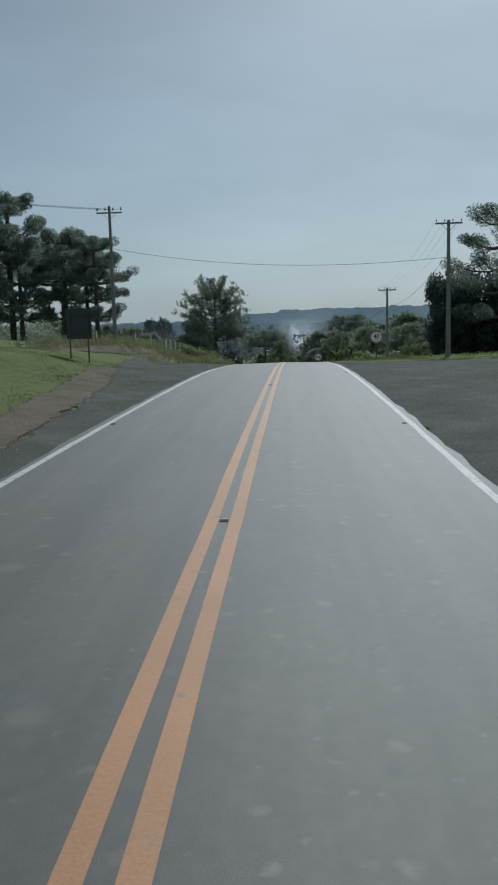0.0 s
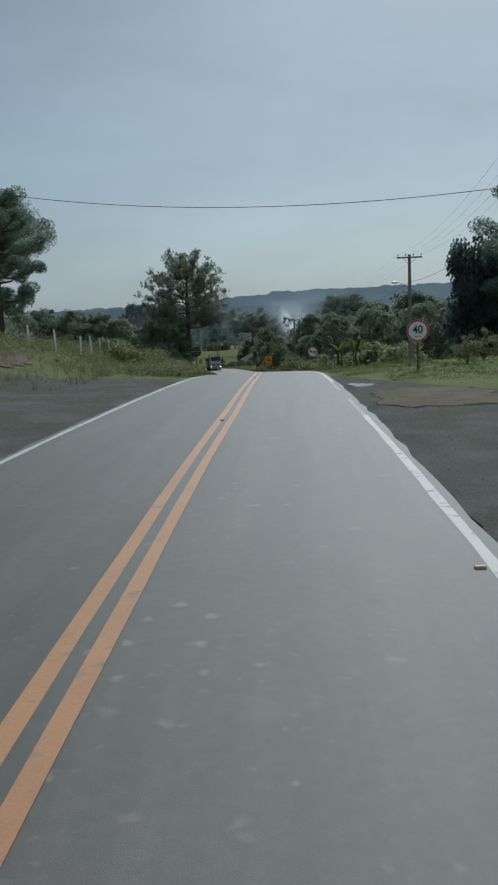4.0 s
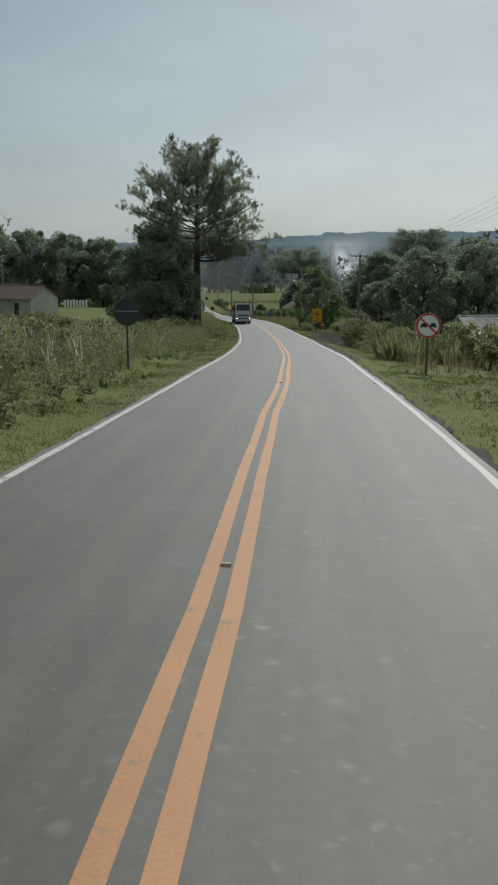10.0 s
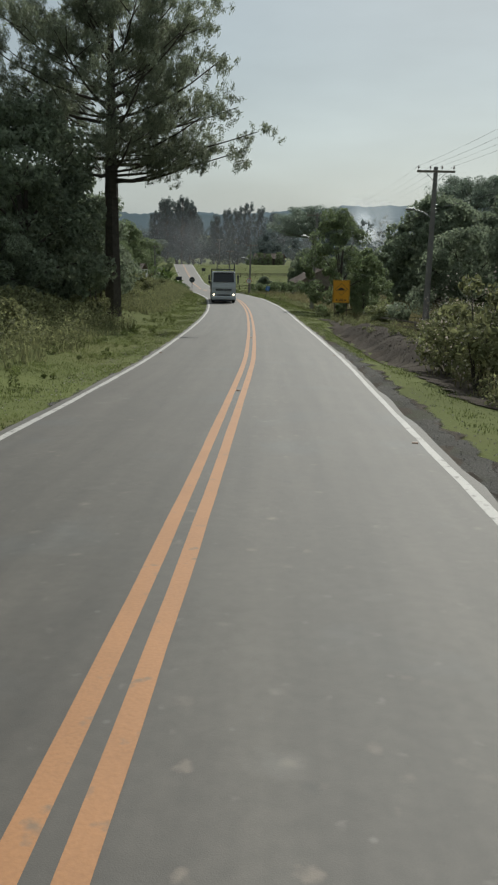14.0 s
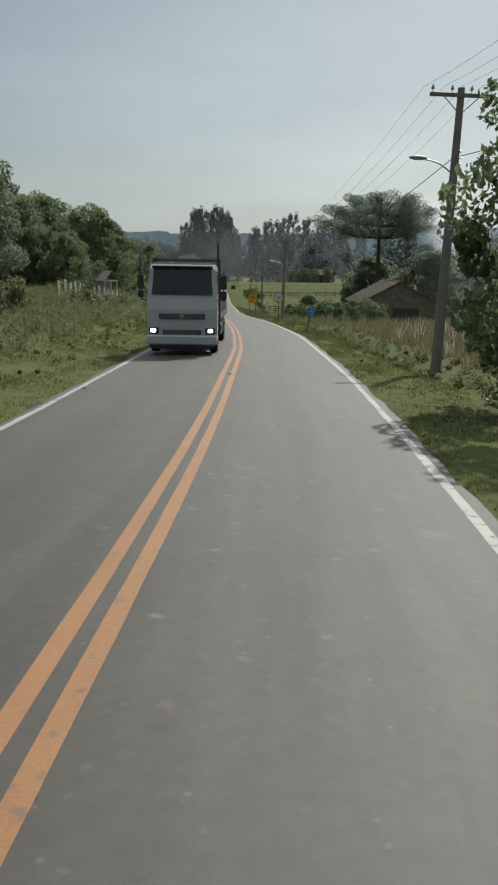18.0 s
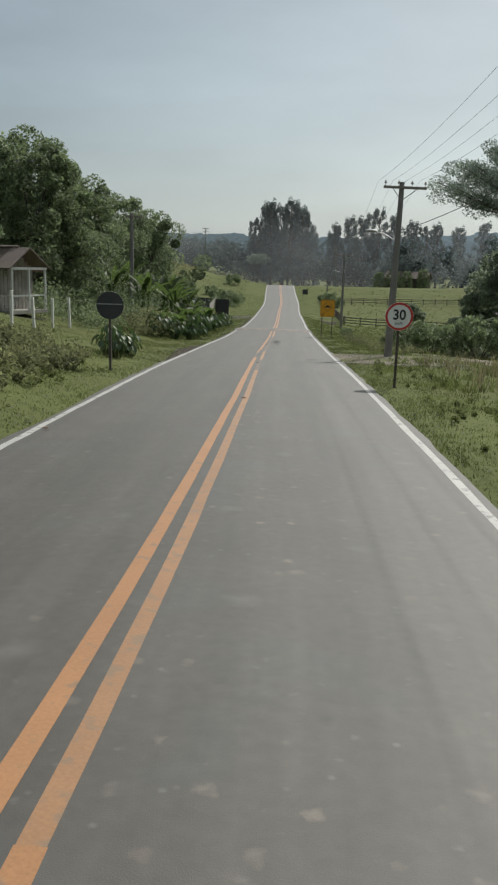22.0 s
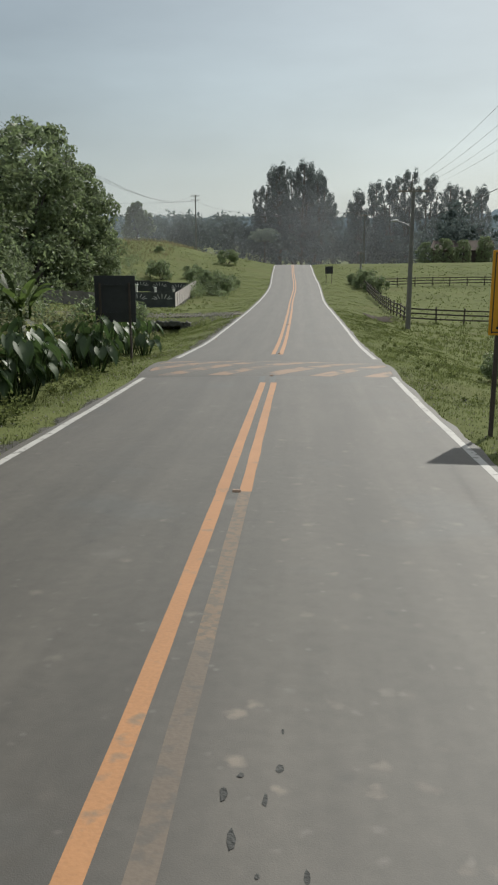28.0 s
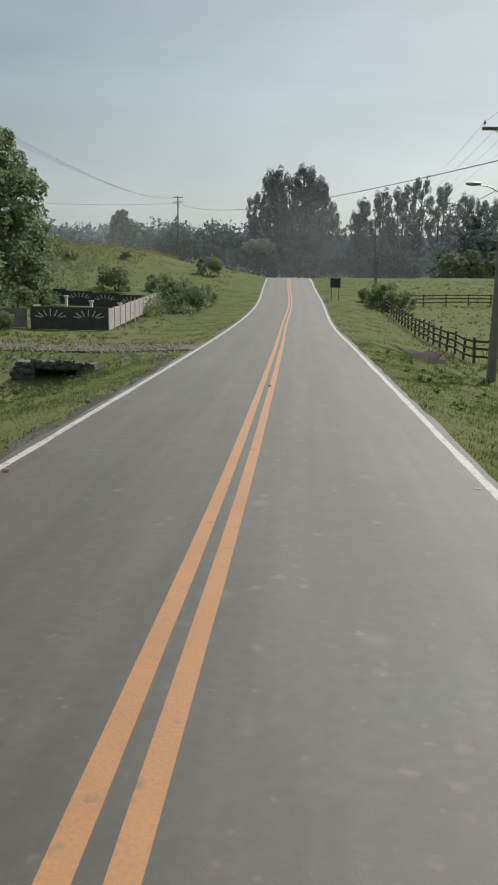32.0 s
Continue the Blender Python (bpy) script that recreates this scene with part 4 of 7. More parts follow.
for o, y, s, a in ((44, 212, 1.15, 60), (40, 232, 1.0, 200), (38, 268, 0.8, 140), (30, 222, 0.75, 10)):
    again(big, o, y, s, a)
for o, y, s, a in ((22, 216, 0.85, 40), (27, 224, 0.8, 90), (30, 238, 0.85, 150), (36, 246, 0.9, 210), (42, 256, 0.9, 270), (30, 262, 0.7, 330), (26, 318, 0.8, 20), (34, 312, 0.85, 100), (17, 330, 0.3, 250), (30, 332, 0.8, 300)):
    again(big, o, y, s, a)
for o, y, s, a in ((14.4, 281, 0.27, 20), (9.8, 281, 0.18, 150), (12.5, 275.5, 0.2, 290), (14.6, 288, 0.3, 60)):
    again(rd, o, y, s * 1.2, a)
again(ar_c, 44, 266, 1.0, 50, label="umbrella-shaped araucaria above the wood")
# left bank trees
lb = put(broad_tree(29, 11, 9, LEAF, 2.6, 0.125, 0.05, label="leafy tree on the bank above the road"), -16, 276)
lf = put(broad_tree(30, 11, 9, LEAF, 1.7, 0.15, 0.05, label="leafy tree standing back on the bank"), -22, 271, 1.08, 50)
for o, y, s, a in ((-25, 262, 1.1, 110), (-23, 281, 1.15, 230), (-31, 272, 1.2, 290), (-19, 292, 0.9, 80), (-28, 288, 1.1, 20), (-36, 262, 1.2, 15)):
    again(lf, o, y, s, a)
for o, y, s, a in ((-15.2, 259.5, 0.52, 40), (-21, 258, 0.88, 260), (-15.5, 283, 0.95, 170), (-14.5, 291, 0.75, 10), (-11.8, 296, 0.9, 140), (-15.5, 272.5, 1.0, 320), (-15.2, 254, 0.56, 75), (-18.5, 256, 0.62, 190), (-10.5, 302, 0.42, 30), (-12.5, 306, 0.5, 100), (-15.6, 257.5, 0.55, 140)):
    again(lb, o, y, s, a)
# far end: eucalyptus stand, mixed trees on the crest
def at_x(ob, x, y, s=1.0, turn=0.0, dz=0.0, label=""):
    return again(ob, x - float(rx(y)), y, s, turn, dz, label=label)


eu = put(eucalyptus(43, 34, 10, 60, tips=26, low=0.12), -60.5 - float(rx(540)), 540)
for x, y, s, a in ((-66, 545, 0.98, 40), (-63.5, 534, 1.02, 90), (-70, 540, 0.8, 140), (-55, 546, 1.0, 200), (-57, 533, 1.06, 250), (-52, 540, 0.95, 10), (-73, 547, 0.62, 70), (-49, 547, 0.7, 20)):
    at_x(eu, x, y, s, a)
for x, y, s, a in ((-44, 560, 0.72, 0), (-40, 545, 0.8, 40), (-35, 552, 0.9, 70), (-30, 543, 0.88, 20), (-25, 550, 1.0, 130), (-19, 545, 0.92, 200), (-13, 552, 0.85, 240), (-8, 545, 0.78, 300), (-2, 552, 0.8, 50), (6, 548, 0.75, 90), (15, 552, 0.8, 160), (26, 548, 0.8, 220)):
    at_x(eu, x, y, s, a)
at_x(ar_c, -64, 512, 0.55, 30, label="small umbrella-shaped araucaria far ahead")
cy = put(broad_tree(28, 16, 9, LEAF_DARK, 1.0, 0.4, 0.05, label="dense pointed dark trees far off on the hill", flat=1.2), -137 - float(rx(600)), 600, dz=1)
at_x(cy, -133, 603, 0.8, 90)
for x, y, s in ((-16.5, 438, 0.36), (-13, 440, 0.42), (-9.5, 438, 0.4), (-5.5, 440, 0.45)):
    at_x(lf, x, y, s, 37 * x, label="round tree before the far farm house")
at_x(lf, -54.5, 365, 1.3, 40, label="big leafy tree behind the walled yard")
at_x(lf, -61, 361, 1.3, 140)
at_x(lf, -58, 372, 1.1, 250)
at_x(lf, -55.5, 358, 1.62, 20, label="tall leafy tree behind the walled yard")
at_x(lf, -66, 360, 1.5, 120)


def wood(name, label, rows, seed, leaf, hmin, hmax, size=0.75):
    """A far wood: many small-leaved crowns and stems in one piece. rows: offset from, to, y from, to, how many."""
    r = np.random.RandomState(seed)
    Vs, Fs, k = [], [], 0
    for o0, o1, y0, y1, n in rows:
        for i in range(n):
            o, y = r.uniform(o0, o1), r.uniform(y0, y1)
            h = r.uniform(hmin, hmax)
            w = h * r.uniform(0.5, 0.8)
            c = r.normal(size=(13, 3)) * (w * 0.25, w * 0.25, h * 0.2) + (0, 0, h * 0.56)
            c[:, 2] = np.clip(c[:, 2], h * 0.12, h * 0.95)
            P = clump_points(r, c, w * r.uniform(0.14, 0.26, 13), 20, 0.85, 0.3)
            P[:, 2] = np.maximum(P[:, 2], 0.2)
            x = float(rx(y)) + o
            P += (x, y, float(gz(x, y)))
            V, F = quads(r, P, 0.7 * size * h / 12)
            Vs.append(V)
            Fs.append(F + k)
            k += len(V)
    ob = from_np(name, np.concatenate(Vs), np.concatenate(Fs), leaf)
    return tagged(ob, label, "trees", kind="stuff")


wood("wood", "dark mixed wood on the far side of the valley", ((-120, -48, 225, 300, 80), (-190, -75, 300, 440, 80), (-75, -40, 296, 330, 16)), 1, LEAF_DARK, 9, 15)
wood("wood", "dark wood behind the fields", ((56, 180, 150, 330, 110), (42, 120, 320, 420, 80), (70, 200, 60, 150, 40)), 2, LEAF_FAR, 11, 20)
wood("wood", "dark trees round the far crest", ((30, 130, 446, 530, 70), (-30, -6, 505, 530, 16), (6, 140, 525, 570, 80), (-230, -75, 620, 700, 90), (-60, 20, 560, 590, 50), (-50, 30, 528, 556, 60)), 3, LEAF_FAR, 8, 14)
wood("wood", "dark trees behind the crest", ((-130, -62, 60, 200, 60), (-115, -48, 165, 235, 90)), 5, LEAF_DARK, 12, 20, 0.5)
for o, y, s, a in ((-56, 120, 0.75, 90), (-60, 150, 0.85, 300), (-50, 204, 0.75, 140), (-58, 196, 0.8, 10)):
    again(big, o, y, s, a)


def ridge(y, base, amp, seed, material, label, wide, low, lift=0.0):
    """A far wooded skyline, a plain backdrop; its haze is put into the material's glow."""
    r = np.random.RandomState(seed)
    n = 2600
    x = np.linspace(-wide, wide, n)
    ph = r.uniform(0, 6.28, 6)
    bumps = sum(np.convolve(r.normal(0, 1, n), np.hanning(w) / math.sqrt(w), "same") * a for w, a in ((25, 1.3), (9, 0.8), (4, 0.35)))
    top = base + amp * sum(np.sin(x / wide * (2 + 3 * k) + ph[k]) / (1 + k) for k in range(5)) + bumps * (y / 1200)
    top = top + lift * np.clip((x + 0.06 * y) / (0.12 * y), 0, 1)     # the land climbs to the right
    V = np.concatenate([np.stack([x, np.full(n, y) + 30 * np.sin(x / 170), np.full(n, low)], -1), np.stack([x, np.full(n, y) + 30 * np.sin(x / 170), top], -1), np.stack([x, np.full(n, y + 120.0), top - 25], -1)])
    i = np.arange(n - 1)
    F = np.concatenate([np.stack([i, i + 1, i + n + 1, i + n], 1), np.stack([i + n, i + n + 1, i + 2 * n + 1, i + 2 * n], 1)])
    ob = from_np("backdrop", V, F, material)
    return tagged(ob, label, "backdrop", kind="structure")


# distance haze painted as a faint blue emission over a dark base
def haze_glow_mat(name, col):
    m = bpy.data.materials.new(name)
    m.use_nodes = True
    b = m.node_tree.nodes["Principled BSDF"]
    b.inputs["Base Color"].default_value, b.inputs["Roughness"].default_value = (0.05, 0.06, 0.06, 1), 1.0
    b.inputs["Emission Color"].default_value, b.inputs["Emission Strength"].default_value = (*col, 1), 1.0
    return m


wood("far_wood", "long wood across the valley with a painted haze glow", ((-420, 420, 720, 800, 200),), 6, haze_glow_mat("haze_glow_leaves", (0.05, 0.066, 0.07)), 12, 18, 1.0)
ridge(1250, 25, 2, 3, haze_glow_mat("haze_glow_wood", (0.055, 0.078, 0.092)), "wooded ridge on the skyline with a painted blue haze glow", 1700, -40)
ridge(2400, 56, 3, 8, haze_glow_mat("far_haze_glow_wood", (0.078, 0.107, 0.126)), "pale far ridge with its haze painted as a glow", 3400, -40, 27.0)


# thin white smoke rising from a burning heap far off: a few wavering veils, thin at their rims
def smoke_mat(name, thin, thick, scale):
    """Thin smoke, and the haze sheets: lets most light pass and scatters the rest; wisps by noise, fading towards the
    rim.
    """
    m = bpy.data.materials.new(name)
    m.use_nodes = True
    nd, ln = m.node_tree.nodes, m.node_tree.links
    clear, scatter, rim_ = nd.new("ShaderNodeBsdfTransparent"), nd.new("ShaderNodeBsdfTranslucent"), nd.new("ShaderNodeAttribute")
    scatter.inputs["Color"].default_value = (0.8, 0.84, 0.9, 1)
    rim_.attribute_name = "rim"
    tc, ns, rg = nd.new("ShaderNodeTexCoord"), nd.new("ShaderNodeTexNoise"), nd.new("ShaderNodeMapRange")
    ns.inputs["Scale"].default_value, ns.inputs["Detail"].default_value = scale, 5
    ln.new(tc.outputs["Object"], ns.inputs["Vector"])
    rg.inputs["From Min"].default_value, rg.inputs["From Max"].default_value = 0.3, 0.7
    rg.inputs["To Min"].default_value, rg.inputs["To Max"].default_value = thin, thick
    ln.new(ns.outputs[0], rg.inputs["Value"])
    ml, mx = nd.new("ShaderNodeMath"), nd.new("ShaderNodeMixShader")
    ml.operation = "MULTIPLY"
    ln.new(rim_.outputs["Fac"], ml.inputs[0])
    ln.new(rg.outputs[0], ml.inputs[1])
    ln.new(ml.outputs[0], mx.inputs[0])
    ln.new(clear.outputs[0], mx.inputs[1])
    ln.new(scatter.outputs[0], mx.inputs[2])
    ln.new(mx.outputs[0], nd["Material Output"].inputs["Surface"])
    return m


SMOKE = smoke_mat("thin_smoke", 0.02, 0.18, 0.28)
U, Q, K = np.meshgrid(np.linspace(-1, 1, 15), np.linspace(0, 1, 19), np.arange(4), indexing="ij")
SX = 23.5 - 3 * Q ** 2 + (2.5 + 6.5 * Q) * U + 1.4 * np.sin(4 * Q + 1.7 * K)
SY = 355 + 2.2 * K + 1.2 * np.sin(3 * U + 5 * Q + K)
SZ = -9 + 19 * Q + 0.8 * np.sin(2 * U + K)
order = (2, 0, 1)
V = np.stack([SX, SY, SZ], -1).transpose(2, 0, 1, 3).reshape(-1, 3)
i = (np.arange(14)[:, None] * 19 + np.arange(18)[None]).ravel()
F = np.concatenate([np.stack([i, i + 1, i + 20, i + 19], 1) + k * 285 for k in range(4)])
smoke = from_np("smoke_plume", V, F, SMOKE, smooth=True)
rim = (np.clip(1 - U ** 2, 0, 1) * np.sin(np.pi * np.clip(0.06 + 0.94 * Q, 0, 1)) ** 0.8).transpose(order)
smoke.data.attributes.new("rim", "FLOAT", "POINT").data.foreach_set("value", rim.astype(np.float32).ravel())
smoke.visible_shadow = False
tagged(smoke, "thin pale smoke drifting up from behind the wood", "smoke", kind="stuff")


def haze_sheets(label, x0, x1, y, z0, z1, n, amount):
    """Wavering translucent layers: spread smoke by the shed, added distance haze in the valley."""
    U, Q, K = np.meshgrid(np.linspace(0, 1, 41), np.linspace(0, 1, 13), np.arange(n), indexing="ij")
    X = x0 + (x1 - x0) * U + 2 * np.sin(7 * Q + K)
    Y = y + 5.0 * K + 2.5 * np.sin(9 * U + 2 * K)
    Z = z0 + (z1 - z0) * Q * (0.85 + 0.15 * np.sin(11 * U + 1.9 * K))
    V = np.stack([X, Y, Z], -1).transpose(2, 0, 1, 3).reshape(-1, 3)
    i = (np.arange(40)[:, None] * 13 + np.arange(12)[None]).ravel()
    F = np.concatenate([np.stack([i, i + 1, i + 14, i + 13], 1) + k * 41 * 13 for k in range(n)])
    ob = from_np("haze_sheet", V, F, smoke_mat("haze_veil", amount * 0.5, amount * 1.5, 0.05), smooth=True)
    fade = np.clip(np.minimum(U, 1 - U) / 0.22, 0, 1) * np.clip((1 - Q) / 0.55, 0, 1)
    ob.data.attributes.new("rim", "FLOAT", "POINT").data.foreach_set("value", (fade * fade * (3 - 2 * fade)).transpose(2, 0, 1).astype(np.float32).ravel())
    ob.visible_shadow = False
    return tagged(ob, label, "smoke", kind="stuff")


haze_sheets("thin smoke spread low over the field by the shed", 7, 95, 300, -16, 22, 1, 0.075)
# a sheet added in place of distance haze, to veil the far trees
haze_sheets("added translucent haze sheet before the far trees", -190, 150, 486, -20, 34, 1, 0.05)


# ---- utility poles, cables ----
def utility_pole(y, off, h, arm=2.2, turn=None, lamp=0, label="", lean=0.0, double=False, arm_x=0.0, drop=0.25, pot=1.0):
    """A tapered pole with a crossarm, braces, insulators and perhaps a street lamp on a bracket (lamp: -1 to its left, 1 to its right)."""
    a = turn_at(y) if turn is None else turn
    m = Matrix.Translation(spot(off, y)) @ Matrix.Rotation(radians(a), 4, "Z") @ Matrix.Rotation(radians(lean), 4, "Y")
    t = thing("utility_pole", m, label or "weathered grey utility pole with a wooden crossarm", "utility pole", "utility poles")
    part("pole", rod(B(), (0, 0, -0.5), (0, 0, h), 0.2, 0.115, 10), CONCRETE, t, smooth=False)
    levels = (drop, drop + 0.9) if double else (drop,)
    for d in levels:
        part("crossarm", box(B(), (arm, 0.1, 0.12), (arm_x, -0.1, h - d), bevel=0.01), WOOD_GREY, t)
        for s in (-1, 1):
            part("brace", rod(B(), (0, -0.1, h - d - 0.6), (arm_x + s * arm * 0.28, -0.12, h - d - 0.05), 0.018, 0.018, 5), STEEL, t)
        for i in range(4):
            x = arm_x + (-0.46 + 0.92 * i / 3) * arm
            z = h - d + 0.05
            bm = rod(B(), (x, -0.1, z), (x, -0.1, z + 0.12 * pot), 0.012, 0.012, 5)
            rod(bm, (x, -0.1, z + 0.11 * pot), (x, -0.1, z + 0.17 * pot), 0.055 * pot, 0.06 * pot, 8)
            rod(bm, (x, -0.1, z + 0.17 * pot), (x, -0.1, z + 0.25 * pot), 0.04 * pot, 0.025 * pot, 8)
            part("insulator", bm, PORCELAIN, t)
    for i in range(3):
        z = h - 2.0 - 0.2 * i
        part("bracket", rod(B(), (0.1, -0.02, z), (0.2, -0.02, z), 0.03, 0.03, 6), STEEL, t)
    if lamp:
        part("lamp_arm", limbs(B(), [(bend((0.08 * lamp, 0, h - 2.7), (1.0 * lamp, 0, h - 2.3), 0.1, 4), 0.03, 0.025)]), STEEL, t)
        bm = B()
        g = bmesh.ops.create_uvsphere(bm, u_segments=12, v_segments=8, radius=0.5)
        bmesh.ops.transform(bm, matrix=Matrix.Translation((1.25 * lamp, 0, h - 2.25)) @ Matrix.Diagonal((0.62, 0.26, 0.16, 1)), verts=g["verts"])
        part("lamp_head", bm, STEEL, t, smooth=True)
    return t, m


def cable(a, b, sag, r=0.0045, label="thin black overhead cable sagging between poles", k=22):
    a, b = Vector(a), Vector(b)
    d = (b - a).normalized()
    s1 = d.cross(Vector((0, 0, 1))).normalized()
    s2 = s1.cross(d)
    bm = B()
    pts = [a.lerp(b, i / k) - Vector((0, 0, 4 * sag * (i / k) * (1 - i / k))) for i in range(k + 1)]
    rows = [[bm.verts.new(p + (s1 * math.cos(q * 1.2566) + s2 * math.sin(q * 1.2566)) * r) for q in range(5)] for p in pts]
    for p, q in zip(rows, rows[1:]):
        for j in range(5):
            bm.faces.new((p[j], p[(j + 1) % 5], q[(j + 1) % 5], q[j]))
    ob = part("overhead_cable", bm, CABLE, smooth=True)
    return tagged(ob, label, "cable", "overhead cables")


def pole_top(y, off, h, x=0.0, d=0.0):
    p = spot(off, y)
    return p + Vector((x, 0, h - d))


POLES = {
    "crest_left": dict(y=74.8, off=-15.2, h=12.3, arm=2.3, drop=0.6, pot=1.7),
    "crest_right": dict(y=62, off=12.6, h=10.1, arm=2.0),
    "gravel": dict(y=97.3, off=13.0, h=9.3, arm=2.1, lamp=-1, label="grey utility pole with a crossarm and a street lamp"),
    "bend": dict(y=171, off=10.1, h=9.6, arm=2.1, lamp=-1, label="grey utility pole with a street lamp at the bend"),
    "field": dict(y=207.6, off=7.25, h=10.1, arm=2.1, lamp=-1, label="grey utility pole with a street lamp above the ditch", lean=1.5),
    "entrance": dict(y=263.4, off=6.22, h=8.15, arm=2.0, arm_x=0.15, lamp=-1, label="leaning grey utility pole with a street lamp", lean=1.0),
    "bank": dict(y=279, off=-10.1, h=7.8, arm=1.2, arm_x=0.2, label="grey utility pole on the bank behind banana plants"),
    "meadow": dict(y=336.2, off=8.8, h=9.9, arm=2.2, lamp=-1, label="grey utility pole with a street lamp in the meadow"),
    "hill": dict(y=464, off=-23.8, h=12.6, arm=2.0, double=True, label="tall wooden utility pole with two crossarms on the hill"),
    "paddock": dict(y=395.5, off=9.7, h=4.4, arm=0.9, label="short grey service pole by the paddock"),
    "crest_far": dict(y=440, off=14, h=9.5, arm=2.0, label="utility pole beyond the far crest"),
    "house": dict(y=215, off=-42, h=9.0, arm=1.6, label="utility pole among the trees behind the field"),
}
for kw in POLES.values():
    utility_pole(**kw)


def tops(*keys):
    return [POLES[k] for k in keys]


for chain, drops in ((("crest_right", "gravel", "bend", "field", "entrance", "meadow", "crest_far"), (-0.95, -0.3, 0.3, 0.95)),):
    ps = tops(*chain)
    for p, q in zip(ps, ps[1:]):
        for x in drops:
            cable(pole_top(p["y"], p["off"], p["h"], x, -0.05), pole_top(q["y"], q["off"], q["h"], x, -0.05), 0.7 + 0.008 * (q["y"] - p["y"]))
        cable(pole_top(p["y"], p["off"], p["h"], 0.15, 2.2), pole_top(q["y"], q["off"], q["h"], 0.15, 2.2), 0.9, 0.014)


# ---- road signs ----
def disc(bm, r, at, thick, seg=40):
    g = bmesh.ops.create_cone(bm, cap_ends=True, segments=seg, radius1=r, radius2=r, depth=thick)
    bmesh.ops.transform(bm, matrix=Matrix.Translation(at) @ Matrix.Rotation(radians(90), 4, "X"), verts=g["verts"])
    return bm


def ring(bm, r0, r1, at, thick, seg=44):
    """A flat ring that faces -y."""
    rows = []
    for i in range(seg):
        a = 2 * math.pi * i / seg
        c, s = math.cos(a), math.sin(a)
        rows.append([bm.verts.new((at[0] + r * c, at[1] + d, at[2] + r * s)) for r, d in ((r0, 0), (r1, 0), (r1, thick), (r0, thick))])
    for i in range(seg):
        p, q = rows[i], rows[(i + 1) % seg]
        for k in range(4):
            bm.faces.new((p[k], p[(k + 1) % 4], q[(k + 1) % 4], q[k]))
    return bm


def words(text, size, at, material, parent, name="letter", squash=1.0, bold=0.0):
    """Raised letters that face -y."""
    cu = bpy.data.curves.new(name, "FONT")
    cu.body, cu.size, cu.align_x, cu.align_y, cu.extrude, cu.offset = text, size, "CENTER", "CENTER", 0.003, bold
    tmp = bpy.data.objects.new(name, cu)
    scene.collection.objects.link(tmp)
    me = bpy.data.meshes.new_from_object(tmp.evaluated_get(bpy.context.evaluated_depsgraph_get()))
    bpy.data.objects.remove(tmp)
    bpy.data.curves.remove(cu)
    me.transform(Matrix.Translation(at) @ Matrix.Rotation(radians(90), 4, "X") @ Matrix.Diagonal((squash, 1, 1, 1)))
    src = bmesh.new()
    src.from_mesh(me)
    left = set(src.verts)
    while left:                                     # one object for each letter
        todo, island = [min(left, key=lambda v: v.co.x)], set()
        while todo:
            v = todo.pop()
            if v not in island:
                island.add(v)
                todo.extend(e.other_vert(v) for e in v.link_edges)
        left -= island
        bm = B()
        match = {v: bm.verts.new(v.co) for v in island}
        for f in {f for v in island for f in v.link_faces}:
            bm.faces.new([match[v] for v in f.verts])
        part(name, bm, material, parent)
    src.free()
    bpy.data.meshes.remove(me)


def stand(y, off, turn=0.0, name="road_sign", label="", dz=0.0, lean=0.0, group=""):
    m = Matrix.Translation(spot(off, y, dz)) @ Matrix.Rotation(radians(turn_at(y) + turn), 4, "Z") @ Matrix.Rotation(radians(lean), 4, "Y")
    return thing(name, m, label, "road sign", group)


def post(t, x, top, mt=STEEL, w=0.07):
    part("post", box(B(), (w, w, top + 0.4), (x, 0.05, top / 2 - 0.2), bevel=0.008), mt, t)


def speed_sign(y, off, number, r=0.5, centre=1.9, label=""):
    t = stand(y, off, label=label)
    post(t, 0, centre + r * 0.7, WOOD_DARK)
    pl = part("plate", disc(B(), r, (0, 0, centre), 0.012), SIGN_WHITE, t)
    part("red_border", ring(B(), r * 0.82, r * 0.98, (0, -0.011, centre), 0.004), SIGN_RED, t)
    words(number, r * 0.98, (0, -0.012, centre + r * 0.08), SIGN_BLACK, t, squash=0.95, bold=0.008)
    words("km/h", r * 0.26, (0, -0.012, centre - r * 0.5), SIGN_BLACK, t)
    return t


def pass_sign(y, off, r=0.5, centre=1.9):
    t = stand(y, off, label="round white no-overtaking sign with a red border on a post")
    post(t, 0, centre + r * 0.7, WOOD_DARK)
    part("plate", disc(B(), r, (0, 0, centre), 0.012), SIGN_WHITE, t)
    part("red_border", ring(B(), r * 0.82, r * 0.98, (0, -0.011, centre), 0.004), SIGN_RED, t)
    for s in (-1, 1):
        bm = box(B(), (r * 0.52, 0.006, r * 0.16), (s * r * 0.36, -0.012, centre - r * 0.02))
        box(bm, (r * 0.34, 0.006, r * 0.16), (s * r * 0.36, -0.0125, centre + r * 0.12))
        for k in (-1, 1):
            box(bm, (r * 0.09, 0.006, r * 0.1), (s * r * 0.36 + k * r * 0.17, -0.0125, centre - r * 0.13))
        part("car_symbol", bm, SIGN_BLACK, t)
    part("red_bar", box(B(), (r * 1.72, 0.006, r * 0.13), (0, -0.017, centre), Matrix.Rotation(radians(42), 4, "Y")), SIGN_RED, t)
    return t


